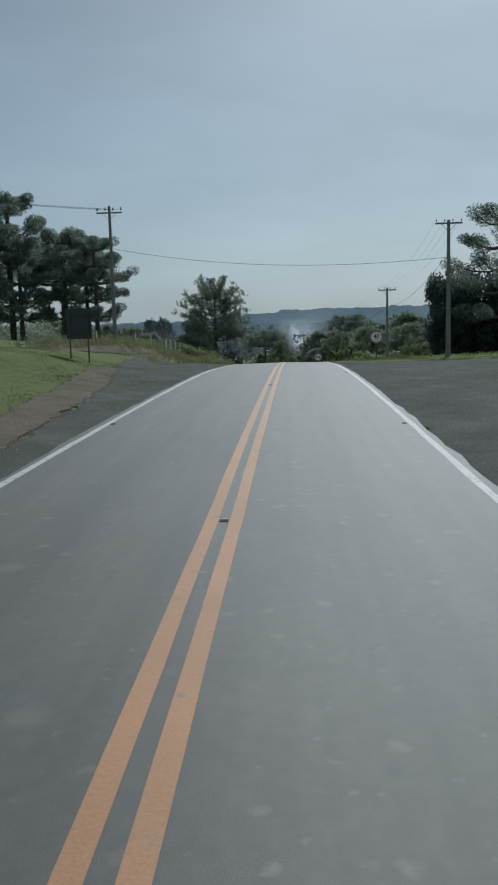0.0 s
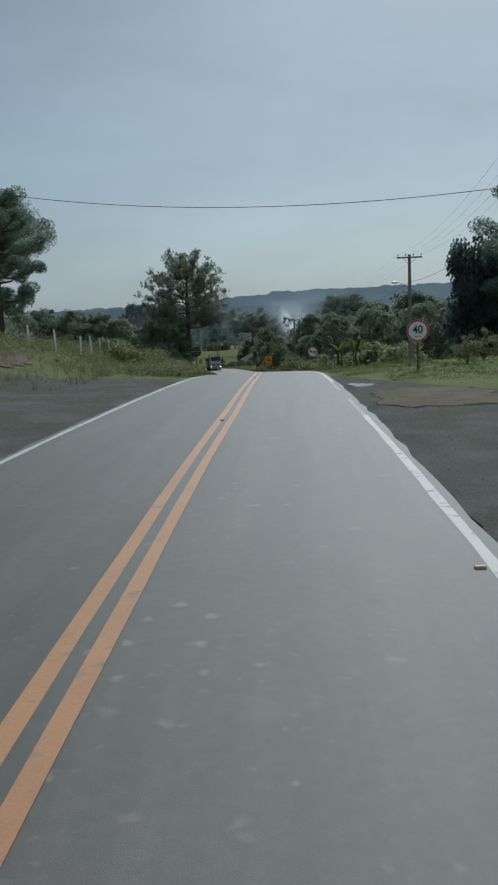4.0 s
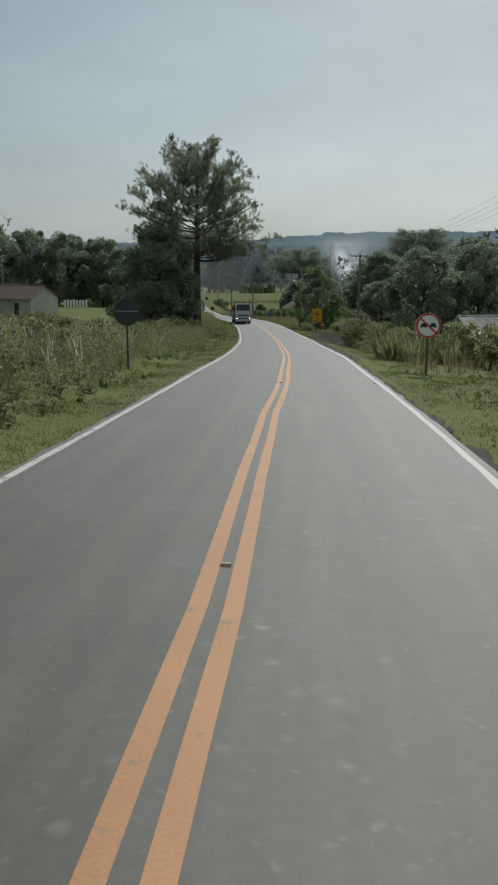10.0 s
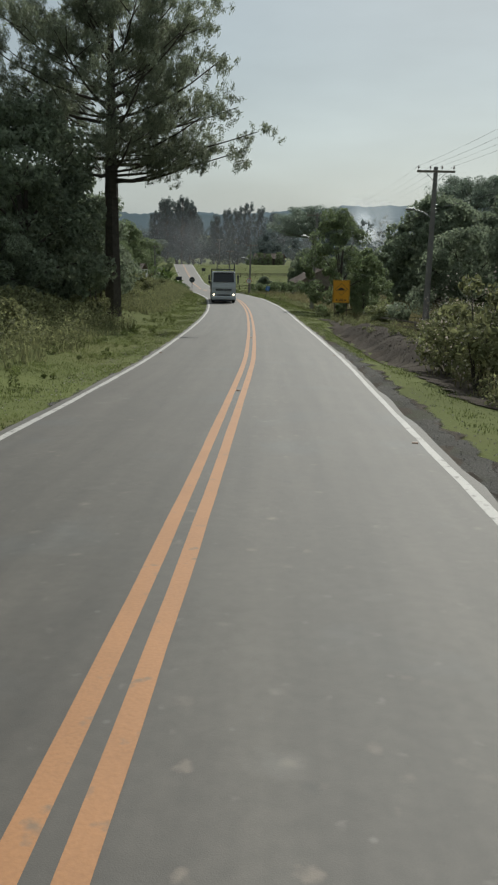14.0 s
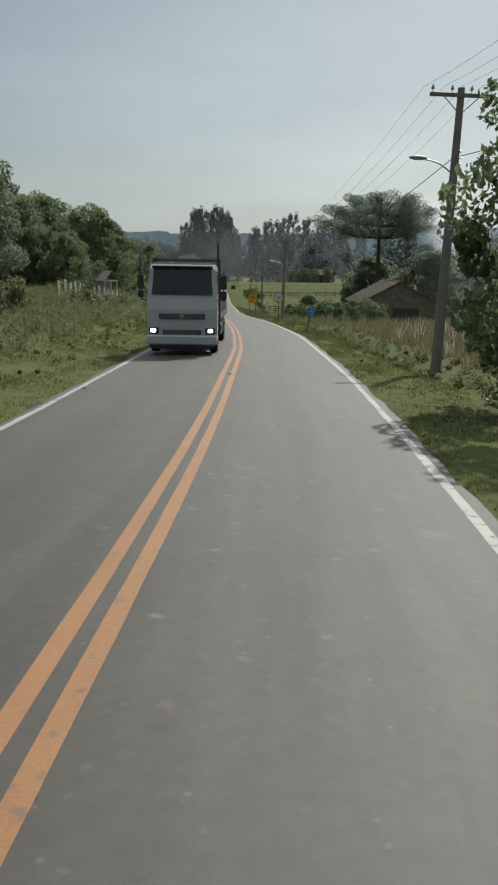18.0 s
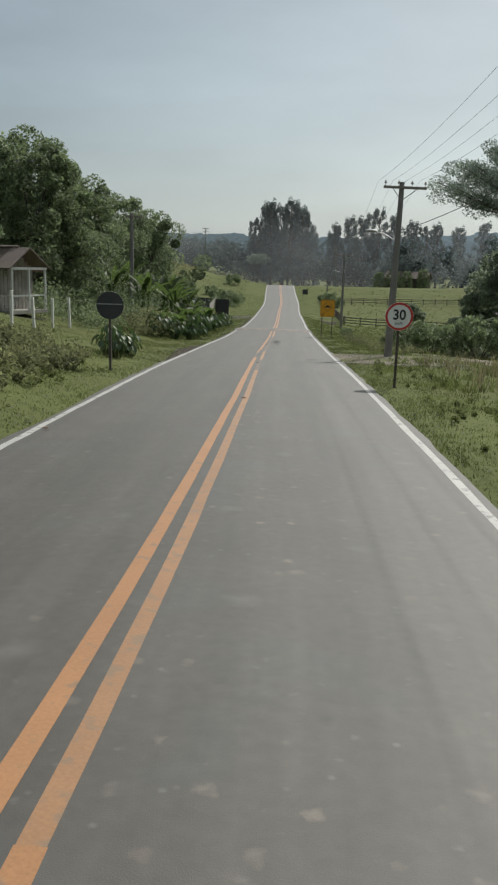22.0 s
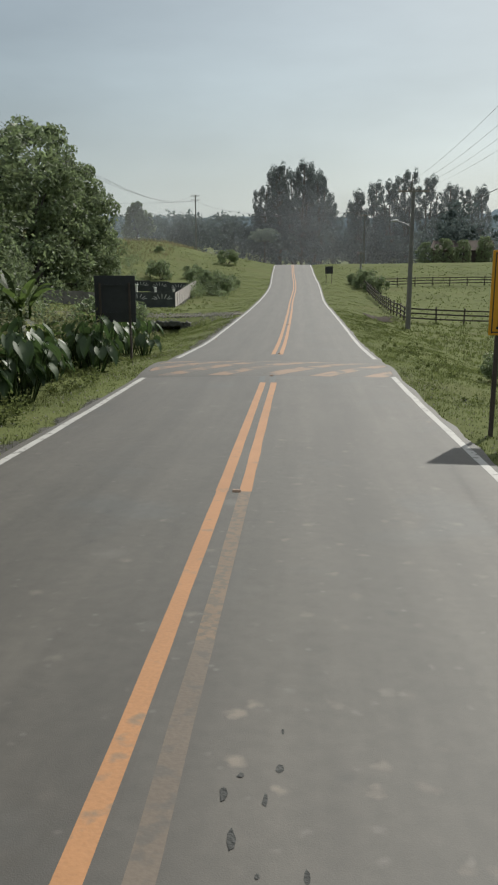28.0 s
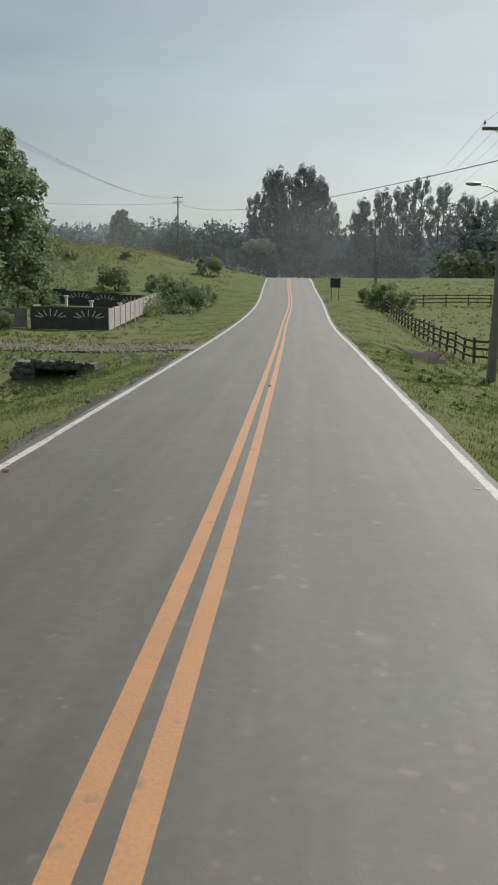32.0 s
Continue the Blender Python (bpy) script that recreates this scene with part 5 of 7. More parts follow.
def round_back(y, off, r=0.5, centre=1.95, label="dark unlit back of a round traffic sign on a post"):
    t = stand(y, off, label=label)
    post(t, 0, centre - r + 0.02, WOOD_DARK)
    part("plate", disc(B(), r, (0, 0.06, centre), 0.012), SIGN_BACK, t)
    part("stiffener", box(B(), (r * 1.8, 0.025, 0.035), (0, 0.035, centre + 0.04)), STEEL, t)
    return t


def hump_sign(y, off, w, h, bottom, text, arrow=False, label=""):
    t = stand(y, off, label=label)
    for s in (-1, 1):
        post(t, s * w * 0.36, bottom + h * 0.9, WOOD_DARK)
    part("board", box(B(), (w, 0.02, h), (0, 0, bottom + h / 2), bevel=0.006), SIGN_YELLOW, t)
    bm = B()
    for sx in (-1, 1):
        box(bm, (0.018, 0.004, h - 0.06), (sx * (w / 2 - 0.05), -0.012, bottom + h / 2))
        box(bm, (w - 0.1, 0.004, 0.018), (0, -0.0125, bottom + h / 2 + sx * (h / 2 - 0.05)))
    part("black_border", bm, SIGN_BLACK, t)
    c = bottom + h * 0.6
    d = 0.36 * w
    bm = B()
    for k in range(4):
        rot = Matrix.Rotation(radians(45 + 90 * k), 4, "Y")
        box(bm, (d * 1.42, 0.004, 0.022), Matrix.Rotation(radians(90 * k), 4, "Y") @ Vector((d * 0.5, 0, d * 0.5)) + Vector((0, -0.0135, c)), rot)
    part("diamond", bm, SIGN_BLACK, t)
    bm = B()
    pts = [(-0.24, -0.03)] + [(-0.24 + 0.48 * i / 10, -0.03 + 0.12 * max(0, math.sin(math.pi * (i - 1) / 8)) if 0 < i < 10 else -0.03) for i in range(11)] + [(0.24, -0.06), (-0.24, -0.06)]
    vs = [bm.verts.new((x * w * 1.1, -0.014, c + z * w * 1.1)) for x, z in pts[1:]]
    f = bm.faces.new(vs)
    ex = bmesh.ops.extrude_face_region(bm, geom=[f])
    bmesh.ops.translate(bm, vec=(0, 0.003, 0), verts=[v for v in ex["geom"] if isinstance(v, bmesh.types.BMVert)])
    part("hump_symbol", bm, SIGN_BLACK, t)
    if text:
        words(text, h * 0.14, (0, -0.014, bottom + h * 0.12), SIGN_BLACK, t, bold=0.006)
    if arrow:
        bm = box(B(), (0.04, 0.004, 0.26), (-w * 0.28, -0.014, bottom + h * 0.16), Matrix.Rotation(radians(45), 4, "Y"))
        box(bm, (0.04, 0.004, 0.16), (-w * 0.36, -0.0145, bottom + h * 0.13))
        box(bm, (0.16, 0.004, 0.04), (-w * 0.33, -0.0145, bottom + h * 0.09))
        part("arrow", bm, SIGN_BLACK, t)
    return t


def board_back(y, off, w, h, bottom, label, turn=0.0):
    t = stand(y, off, turn, label=label)
    for s in (-1, 1):
        post(t, s * w * 0.36, bottom + h * 0.85, WOOD_DARK)
    part("board", box(B(), (w, 0.025, h), (0, 0.1, bottom + h / 2), bevel=0.006), SIGN_BACK, t)
    for q in (0.2, 0.8):
        part("stiffener", box(B(), (w * 0.98, 0.03, 0.05), (0, 0.07, bottom + h * q)), SIGN_BACK, t)
    return t


board_back(43.2, -10.4, 1.35, 1.6, 1.15, "dark back of a square traffic sign on two posts")
speed_sign(65.2, 7.5, "40", 0.5, 1.75, "round white 40 km/h speed limit sign with a red border")
pass_sign(110, 5.8, 0.5, 2.0)
round_back(107.5, -5.7, 0.5, 2.1)
hump_sign(190, 7.5, 1.35, 1.8, 1.35, "A 100 m", label="amber warning board for a speed bump 100 m ahead")
speed_sign(247, 4.3, "30", 0.4, 2.05, "round white 30 km/h speed limit sign with a red border")
round_back(246.4, -4.3, 0.41, 1.95)
hump_sign(289.3, 4.5, 1.15, 1.35, 1.72, "", True, "amber speed bump warning board with an arrow")
board_back(299.6, -5.1, 1.3, 1.45, 1.3, "dark back of a rectangular traffic sign beside the speed bump")
board_back(391, 4.9, 1.1, 1.0, 1.3, "dark back of a traffic sign near the far crest")
t = stand(231.8, 4.75, 8, "kilometre_sign", "tilted blue kilometre marker with white lettering", lean=14)
part("post", box(B(), (0.07, 0.06, 1.5), (0, 0.04, 0.4)), WOOD_DARK, t)
part("plate", box(B(), (0.52, 0.012, 0.64), (0, 0, 1.32), bevel=0.01), SIGN_BLUE, t)
words("PR-364", 0.125, (0, -0.009, 1.54), SIGN_WHITE, t)
words("km", 0.18, (0, -0.009, 1.34), SIGN_WHITE, t)
words("112", 0.2, (0, -0.009, 1.14), SIGN_WHITE, t)


# ---- road details ----
def shift_patch(name, y0, y1, o0, o1, dz, material, label, cat, edge=0.15, step=0.7, seed=0, kind="structure", wob=0.01):
    """A ragged patch that follows the ground."""
    r = np.random.RandomState(seed)
    n = max(3, int((y1 - y0) / step) + 1)
    ys = np.linspace(y0, y1, n)
    fade = np.clip(np.minimum(ys - y0, y1 - ys) / min(3.0, (y1 - y0) * 0.16), 0.12, 1) ** 0.5
    f0 = o0(ys) if callable(o0) else np.full(n, float(o0))
    f1 = o1(ys) if callable(o1) else np.full(n, float(o1))
    mid = (f0 + f1) / 2
    a = mid + (f0 - mid) * fade + edge * r.uniform(-1, 1, n)
    b = mid + (f1 - mid) * fade + edge * r.uniform(-1, 1, n)
    m = max(5, int(np.max(np.abs(f1 - f0)) / 0.45) + 2)
    c = np.linspace(0, 1, m)
    O = a[:, None] * (1 - c) + b[:, None] * c
    Y = np.repeat(ys[:, None], m, 1)
    X = rx(Y) + O
    Z = gz(X, Y) + dz + wob * r.uniform(-1, 1, O.shape) * (np.abs(O) > 3.8)
    V = np.stack([X, Y, Z], -1).reshape(-1, 3)
    i = (np.arange(n - 1)[:, None] * m + np.arange(m - 1)[None]).ravel()
    F = np.stack([i, i + 1, i + m + 1, i + m], 1)
    ob = from_np(name, V, F, material, smooth=True)
    ca, cb = (c + 9 * (abs(f0[0]) < 3.6)), (1 - c + 9 * (abs(f1[0]) < 3.6))   # no break-up against the asphalt
    rim = np.minimum(np.minimum(ca, cb)[None] * np.abs(b - a)[:, None] / np.clip(0.12 * np.abs(b - a), 0.5, 1.2)[:, None], np.minimum(ys - y0, y1 - ys)[:, None] / min(1.8, (y1 - y0) * 0.25))
    ob.data.attributes.new("rim", "FLOAT", "POINT").data.foreach_set("value", np.clip(rim, 0, 1.3).astype(np.float32).ravel())
    return tagged(ob, label, cat, kind=kind)


shift_patch("gravel_lot", -60, 66, lambda y: np.interp(y, (-60, 46, 49, 54, 57, 62), (3.4, 3.4, 3.25, 3.1, 3.3, 3.4)), lambda y: np.interp(y, (-60, 38, 46, 52, 58, 64), (24, 24, 14, 8, 5.4, 4.2)), 0.03, GRAVEL, "grey gravel lot with wheel tracks beside the road", "gravel", 0.2, seed=1)
shift_patch("gravel_track", 30, 71, lambda y: np.interp(y, (30, 42, 55, 64, 71), (-6.4, -8.4, -11, -11.5, -6.5)), -3.38, 0.032, GRAVEL, "dark gravel track mouth joining the road", "gravel", 0.25, seed=2)
shift_patch("gravel_shoulder", -60, 54, lambda y: np.interp(y, (-60, 10, 20, 28, 44), (-4.3, -4.6, -5.0, -6.2, -8.8)), -3.38, 0.026, GRAVEL, "loose gravel shoulder between road and grass", "gravel", 0.25, seed=3)
shift_patch("dirt_scar", -10, 42, lambda y: np.interp(y, (-10, 14, 28, 42), (-5.0, -5.6, -7.3, -9.6)), lambda y: np.interp(y, (-10, 14, 28, 42), (-3.9, -4.1, -5.3, -7.8)), 0.034, DIRT, "bare brown dirt scar in the grass bank", "dirt", 0.08, seed=4, wob=0.0)
shift_patch("dirt_bank", 54, 74, -19, lambda y: np.interp(y, (54, 62, 74), (-13.5, -11.2, -10.5)), 0.05, DIRT, "brown dirt bank above the gravel track", "dirt", 0.5, seed=5, wob=0.0)
shift_patch("tan_dirt", 47, 55, 3.9, 7.5, 0.048, DIRT, "dry tan dirt patch beside broken asphalt", "dirt", 0.3, seed=6)
for k, (y0, y1, s, w) in enumerate(((75, 160, -1, 0.2), (160, 250, -1, 0.15), (272, 296, -1, 0.3), (304, 332, -1, 0.45), (338, 470, -1, 0.15), (70, 118, 1, 0.3), (118, 160, 1, 0.7), (160, 296, 1, 0.12), (303, 470, 1, 0.12))):
    a, b = sorted((s * 3.38, s * (3.55 + w)))
    shift_patch("shoulder", y0, y1, a, b, 0.03, GRAVEL, "narrow gritty shoulder at the asphalt's edge", "shoulder", 0.14, 0.6, seed=10 + k, wob=0.004)
shift_patch("brown_shoulder", 112, 190, 2.85, lambda y: np.interp(y, (112, 125, 150, 160, 175, 190), (3.7, 4.1, 4.3, 3.9, 3.7, 3.6)), 0.028, DARK_SOIL, "crumbling brown soil shoulder beside the asphalt", "shoulder", 0.3, 0.6, seed=41, wob=0.0)
shift_patch("dug_bank", 151, 176, 5.0, lambda y: np.interp(y, (151, 160, 170, 176), (7.2, 9.0, 8.6, 7.0)), 0.05, DARK_SOIL, "freshly dug dark soil bank beside a ditch", "dirt", 0.3, 0.5, seed=53, wob=0.03)
# the dark soil colour also stands in for the hollow's shade
shift_patch("earth_hollow", 344, 351, 6.6, 9.4, 0.05, DARK_SOIL, "bare earth hollow in the roadside meadow, its shade in the dark soil colour", "dirt", 0.4, seed=31)
shift_patch("dug_soil", 140, 189, 5.0, 13, 0.03, DARK_SOIL, "bare dug brown soil below the road", "dirt", 0.5, seed=25)
shift_patch("dirt_edge", 250, 273, lambda y: np.interp(y, (250, 256, 261, 266, 273), (-3.6, -3.9, -4.3, -3.9, -3.55)), -3.38, 0.034, DARK_SOIL, "trodden brown dirt between road and lawn", "dirt", 0.12, 0.5, seed=51, wob=0.004)
shift_patch("farm_track", 333.0, 337.8, -30, -3.38, 0.045, PALE_GRAVEL, "pale stony farm track joining the road", "track", 0.15, 0.35, seed=20)
shift_patch("entrance_track", 256.5, 265.5, 3.3, lambda y: np.interp(y, (256, 260, 266), (6.5, 9.5, 8.0)), 0.02, DRY_SOIL, "dry stony farm entrance beside the road", "track", 0.5, seed=22, wob=0.0)
shift_patch("trodden_yard", 258, 274, 9, 20, 0.02, DRY_SOIL, "dry trodden grass before the shed", "dirt", 0.8, seed=27, wob=0.0)
def rough_strip(y0, y1, o0, o1, n, seed):
    """Small dark scars where the asphalt's skin has broken up."""
    r = np.random.RandomState(seed)
    a = np.linspace(0, 2 * np.pi, 8)[:7]
    y, o = r.normal((y0 + y1) / 2, (y1 - y0) / 4.5, n), r.normal((o0 + o1) / 2, (o1 - o0) / 3.5, n)
    L, W = r.uniform(0.015, 0.07, n), r.uniform(0.008, 0.026, n)
    j = r.uniform(0.6, 1.3, (n, 7))
    Y = y[:, None] + np.sin(a)[None] * L[:, None] * j
    O = o[:, None] + np.cos(a)[None] * W[:, None] * j
    V = np.stack([rx(Y) + O, Y, rz(Y) + 0.0735 - 0.018 * np.abs(O)], -1)
    k = 7 * np.arange(n)[:, None]
    F = np.concatenate([k + np.array(q) for q in ((0, 1, 2), (0, 2, 3), (0, 3, 4), (0, 4, 5), (0, 5, 6))])
    return tagged(from_np("rough_patch", V.reshape(-1, 3), F, ASPHALT_ROUGH), "rough dark broken-up strip of asphalt", "asphalt patch", kind="stuff")


rough_strip(269, 278, 0.34, 1.0, 1000, 23)
PUDDLE = mat("puddle_water", (0.03, 0.035, 0.04), rough=0.08, vary=0.05, bump=0.25, fine=5)
bm = B()
rr = random.Random(24)
rim_ = []
for k in range(40):
    a_ = 2 * math.pi * k / 40
    q = 1 + 0.22 * math.sin(3 * a_ + 1) + 0.13 * math.sin(7 * a_) + rr.uniform(-0.08, 0.08)
    rim_.append(bm.verts.new((0.4 * q * math.cos(a_), 0.72 * q * math.sin(a_), 0)))
bm.faces.new(rim_)
puddle = part("puddle", bm, PUDDLE)
puddle.matrix_world = Matrix.Translation(spot(4.12, 56.8, 0.052))
tagged(puddle, "shallow rain puddle shining in the gravel", "puddle", kind="structure")


def crumbs(name, label, y0, y1, o0, o1, n, s, material, seed):
    """Broken bits of stone and asphalt, one piece of many."""
    r = np.random.RandomState(seed)
    base = np.array([(1, 0, -.3), (-.5, .87, -.3), (-.5, -.87, -.3), (.1, .1, .7), (.6, .5, .3)])
    tri = np.array([(0, 1, 4), (1, 3, 4), (3, 0, 4), (1, 2, 3), (2, 0, 3)])
    y = r.uniform(y0, y1, n)
    o = r.uniform(o0, o1, n)
    x = rx(y) + o
    sz = s * r.uniform(0.4, 1.3, n)
    a = r.uniform(0, 6.28, n)
    c, sn = np.cos(a), np.sin(a)
    V = base[None] * sz[:, None, None] * r.uniform(0.7, 1.3, (n, 5, 3))
    V = np.stack([V[..., 0] * c[:, None] - V[..., 1] * sn[:, None], V[..., 0] * sn[:, None] + V[..., 1] * c[:, None], V[..., 2]], -1)
    V += np.stack([x, y, gz(x, y) + 0.05 + 0 * x], -1)[:, None]
    F = (tri[None] + 5 * np.arange(n)[:, None, None]).reshape(-1, 3)
    ob = from_np(name, V.reshape(-1, 3), F, material)
    return tagged(ob, label, "stones", kind="stuff")


CLOD = mat("soil_clods", (0.08, 0.067, 0.055), rough=0.95, vary=0.35, scale=3, bump=0.5, rand=0.35)
STONE = mat("grey_stones", (0.24, 0.22, 0.2), rough=0.9, vary=0.3, scale=3, bump=0.4, rand=0.35)
crumbs("gravel_stones", "loose grey stones on the gravel lot", 5, 60, 3.7, 13, 4200, 0.015, STONE, 1)
crumbs("gravel_stones", "loose stones on the left shoulder", 5, 74, -9, -3.7, 3600, 0.016, STONE, 2)
crumbs("gravel_stones", "gritty stones along the right road edge", 70, 300, 3.6, 4.6, 4200, 0.016, STONE, 3)
crumbs("gravel_stones", "gritty stones along the left road edge", 80, 330, -4.5, -3.6, 4200, 0.018, STONE, 4)
crumbs("gravel_stones", "stones along the farm track and its culvert", 330, 339, -16, -4, 1500, 0.07, STONE, 5)
crumbs("soil_clods", "dark clods on the dug soil bank", 152, 175, 5.0, 8.6, 2400, 0.03, CLOD, 7)
crumbs("gravel_stones", "stones of the farm entrance", 256.5, 265, 3.9, 9, 1500, 0.026, STONE, 6)

# the speed bump with its slanting stripes
def hump_height(y):
    u = (np.asarray(y, float) - (BUMP_Y - 1.45)) / 2.05
    return 0.085 * np.clip(1 - u * u, 0, 1)


def on_bump(o, v, dz):
    """A point of the bump: o across the road, v along it, square to its line."""
    y = v + 0.18 * np.asarray(o)
    return np.stack([rx(y) + o, y, rz(y) + dz - 0.018 * np.abs(o) + hump_height(v) - 0.03 * (hump_height(v) < 0.004)], -1)


O, Y = np.meshgrid(np.linspace(-3.55, 3.55, 9), np.linspace(BUMP_Y - 3.7, BUMP_Y + 0.8, 17))
i = (np.arange(16)[:, None] * 9 + np.arange(8)[None]).ravel()
bump = from_np("speed_bump", on_bump(O, Y, 0.072).reshape(-1, 3), np.stack([i, i + 1, i + 10, i + 9], 1), ASPHALT, smooth=True)
tagged(bump, "low asphalt speed bump across the road with worn yellow stripes", "speed bump", kind="structure")
STRIPE = worn_paint("worn_stripe_paint", (0.175, 0.105, 0.061), (0.07, 0.06, 0.05), 0.475, 1.9)
ragged(STRIPE)
for k in range(7):
    v = np.linspace(BUMP_Y - 3.7, BUMP_Y + 0.8, 17)[1:-1]
    lo = np.clip(-5.84 + 1.37 * k + 0.8 * (v - v[0]), -3.45, 3.45)
    hi = np.clip(-5.12 + 1.37 * k + 0.8 * (v - v[0]), -3.44, 3.46)
    c = np.linspace(0, 1, 13)
    O = lo[:, None] * (1 - c) + hi[:, None] * c
    i = (np.arange(14)[:, None] * 13 + np.arange(12)[None]).ravel()
    st = from_np("stripe", on_bump(O, np.repeat(v[:, None], 13, 1), 0.0732).reshape(-1, 3), np.stack([i, i + 1, i + 14, i + 13], 1), STRIPE, parent=bump)
    rim = np.minimum(c, 1 - c)[None] * (hi - lo)[:, None] / 0.14 + 0 * O
    st.data.attributes.new("rim", "FLOAT", "POINT").data.foreach_set("value", np.clip(rim, 0, 1.3).astype(np.float32).ravel())

# road studs
STUD = mat("road_stud", (0.24, 0.15, 0.095), rough=0.5, vary=0.15, bump=0.1)
bm0 = B()
box(bm0, (0.095, 0.08, 0.022), (0, 0, 0.01))
for v in bm0.verts:
    if v.co.z > 0.01:
        v.co.y *= 0.45
stud0 = part("road_stud", bm0, STUD)
tagged(stud0, "small worn reflective road stud on the asphalt", "road stud", "road studs")
STUDS = [(0.08, y) for y in (8.7, 27.5, 46.4, 65.3, 84, 103.3, 122.5, 141.8, 161, 180.3, 199.6, 220.6, 241.6, 253.2, 269.4, 284, 296.1, 303.48, 322.3, 341, 360)]
STUDS += [(3.16, y) for y in (16.8, 35.1, 67, 85.9, 104, 119, 136, 153.2, 172, 191.4, 208, 224, 246, 268, 290, 312.6, 325.8, 344)]
STUDS += [(-3.16, y) for y in (18, 36, 60, 85, 108, 131.9, 152.4, 172, 196, 216, 236, 258, 280, 311.7, 330)]
for k, (o, y) in enumerate(STUDS):
    m = Matrix.Translation((float(rx(y)) + o, y, float(rz(y)) + 0.071 - 0.018 * abs(o))) @ Matrix.Rotation(radians(turn_at(y)), 4, "Z")
    if k == 0:
        stud0.matrix_world = m
    else:
        copy_thing(stud0, m)


# ---- grass, weeds and bank cover ----
def blades(name, label, zones, material, seed, hmin, hmax, width=0.03, cat="grass"):
    """Grass blades in tufts; zones: y from, to, offset from, to, blades per square metre."""
    r = np.random.RandomState(seed)
    Vs = []
    for y0, y1, o0, o1, d in zones:
        tuft = 7
        n = int((y1 - y0) * abs(o1 - o0) * d / tuft)
        cy, co = r.uniform(y0, y1, n), r.uniform(min(o0, o1), max(o0, o1), n)
        patch = 0.5 + 0.5 * np.sin(cy * 0.9 + 3 * np.sin(co * 0.7)) * np.sin(co * 1.1 + cy * 0.23)
        keep = r.uniform(0, 1, n) < 0.62 + 0.38 * patch
        cy, co, patch = cy[keep], co[keep], patch[keep]
        n = len(cy)
        y = (cy[:, None] + r.normal(0, 0.09, (n, tuft))).ravel()
        o = (co[:, None] + r.normal(0, 0.09, (n, tuft))).ravel()
        h = (r.uniform(hmin, hmax, (n, tuft)) * (0.55 + 0.6 * patch[:, None])).ravel()
        x = rx(y) + o
        z = gz(x, y) - 0.02
        a = r.uniform(0, 6.28, len(x))
        ln = h * r.uniform(0.15, 0.7, len(x))
        w = width * r.uniform(0.6, 1.4, len(x)) / 2
        P = np.stack([x, y, z], -1)
        side = np.stack([-np.sin(a), np.cos(a), 0 * a], -1) * w[:, None]
        tip = P + np.stack([np.cos(a) * ln, np.sin(a) * ln, h], -1)
        Vs.append(np.stack([P - side, P + side, tip], 1).reshape(-1, 3))
    V = np.concatenate(Vs)
    ob = from_np(name, V, np.arange(len(V)).reshape(-1, 3), material)
    return tagged(ob, label, cat, kind="stuff")


def cover(name, label, zones, material, seed, size, cat="weeds"):
    """Low leafy growth in mounds; zones: y from, to, offset from, to, mounds per square metre, height, leaves a mound."""
    r = np.random.RandomState(seed)
    Vs, Fs, k = [], [], 0
    for y0, y1, o0, o1, d, h, per in zones:
        n = int((y1 - y0) * abs(o1 - o0) * d)
        y, o = r.uniform(y0, y1, n), r.uniform(min(o0, o1), max(o0, o1), n)
        x = rx(y) + o
        big = h * r.uniform(0.35, 1.15, n)
        c = np.stack([x, y, gz(x, y) + big * 0.5], -1)
        P = clump_points(r, c, big * 0.62, int(per * 2.0), 0.85, 0.2)
        V, F = quads(r, P, size * 0.66)
        Vs.append(V)
        Fs.append(F + k)
        k += len(V)
    ob = from_np(name, np.concatenate(Vs), np.concatenate(Fs), material)
    return tagged(ob, label, cat, kind="stuff")


blades("verge_grass", "short dense green grass along the left verge", ((76, 180, -6.3, -3.6, 340), (180, 300, -6.6, -3.55, 360), (300, 332, -9, -3.55, 380), (332, 400, -8, -3.6, 110), (400, 440, -14, -3.6, 30)), GRASS, 1, 0.03, 0.1, 0.024)
blades("lawn_grass", "short mown green grass on the slope", ((8, 48, -17, -4.8, 190), (248, 272, -15, -5.5, 150)), GRASS, 20, 0.03, 0.09, 0.02)
blades("verge_grass", "green grass along the right verge", ((112, 152, 4.5, 6.8, 140), (152, 160, 3.9, 5.0, 260), (160, 178, 3.65, 5.0, 260), (178, 200, 3.6, 6, 200), (200, 257, 3.55, 6.6, 420), (257, 268, 3.6, 10, 60), (265, 320, 3.55, 8, 340), (320, 345, 3.55, 8.5, 300), (345, 430, 3.6, 8.5, 90)), GRASS, 2, 0.03, 0.11, 0.024)
blades("verge_grass", "short mown grass beside the road", ((64, 112, 3.9, 10, 200), (57, 64, 5.5, 10, 200), (50, 57, 9, 16, 120), (57, 112, 10, 16, 90)), GRASS, 21, 0.03, 0.11, 0.026)
blades("meadow_grass", "short green meadow grass", ((300, 345, -28, -9, 26), (345, 430, -60, -8, 8), (270, 345, 8, 22, 36), (345, 425, 8.5, 50, 9), (60, 100, 14, 24, 14), (240, 262, 6, 18, 40)), GRASS, 3, 0.1, 0.28, 0.05)
blades("dry_grass", "tall dry tan grass in the field", ((205, 243, 9.5, 22, 60), (112, 150, 6, 14, 12), (236, 262, 7, 22, 12), (400, 470, -70, -22, 9), (150, 200, 14, 34, 12), (172, 206, 9, 24, 40)), GRASS_DRY, 4, 0.4, 1.0, 0.035)
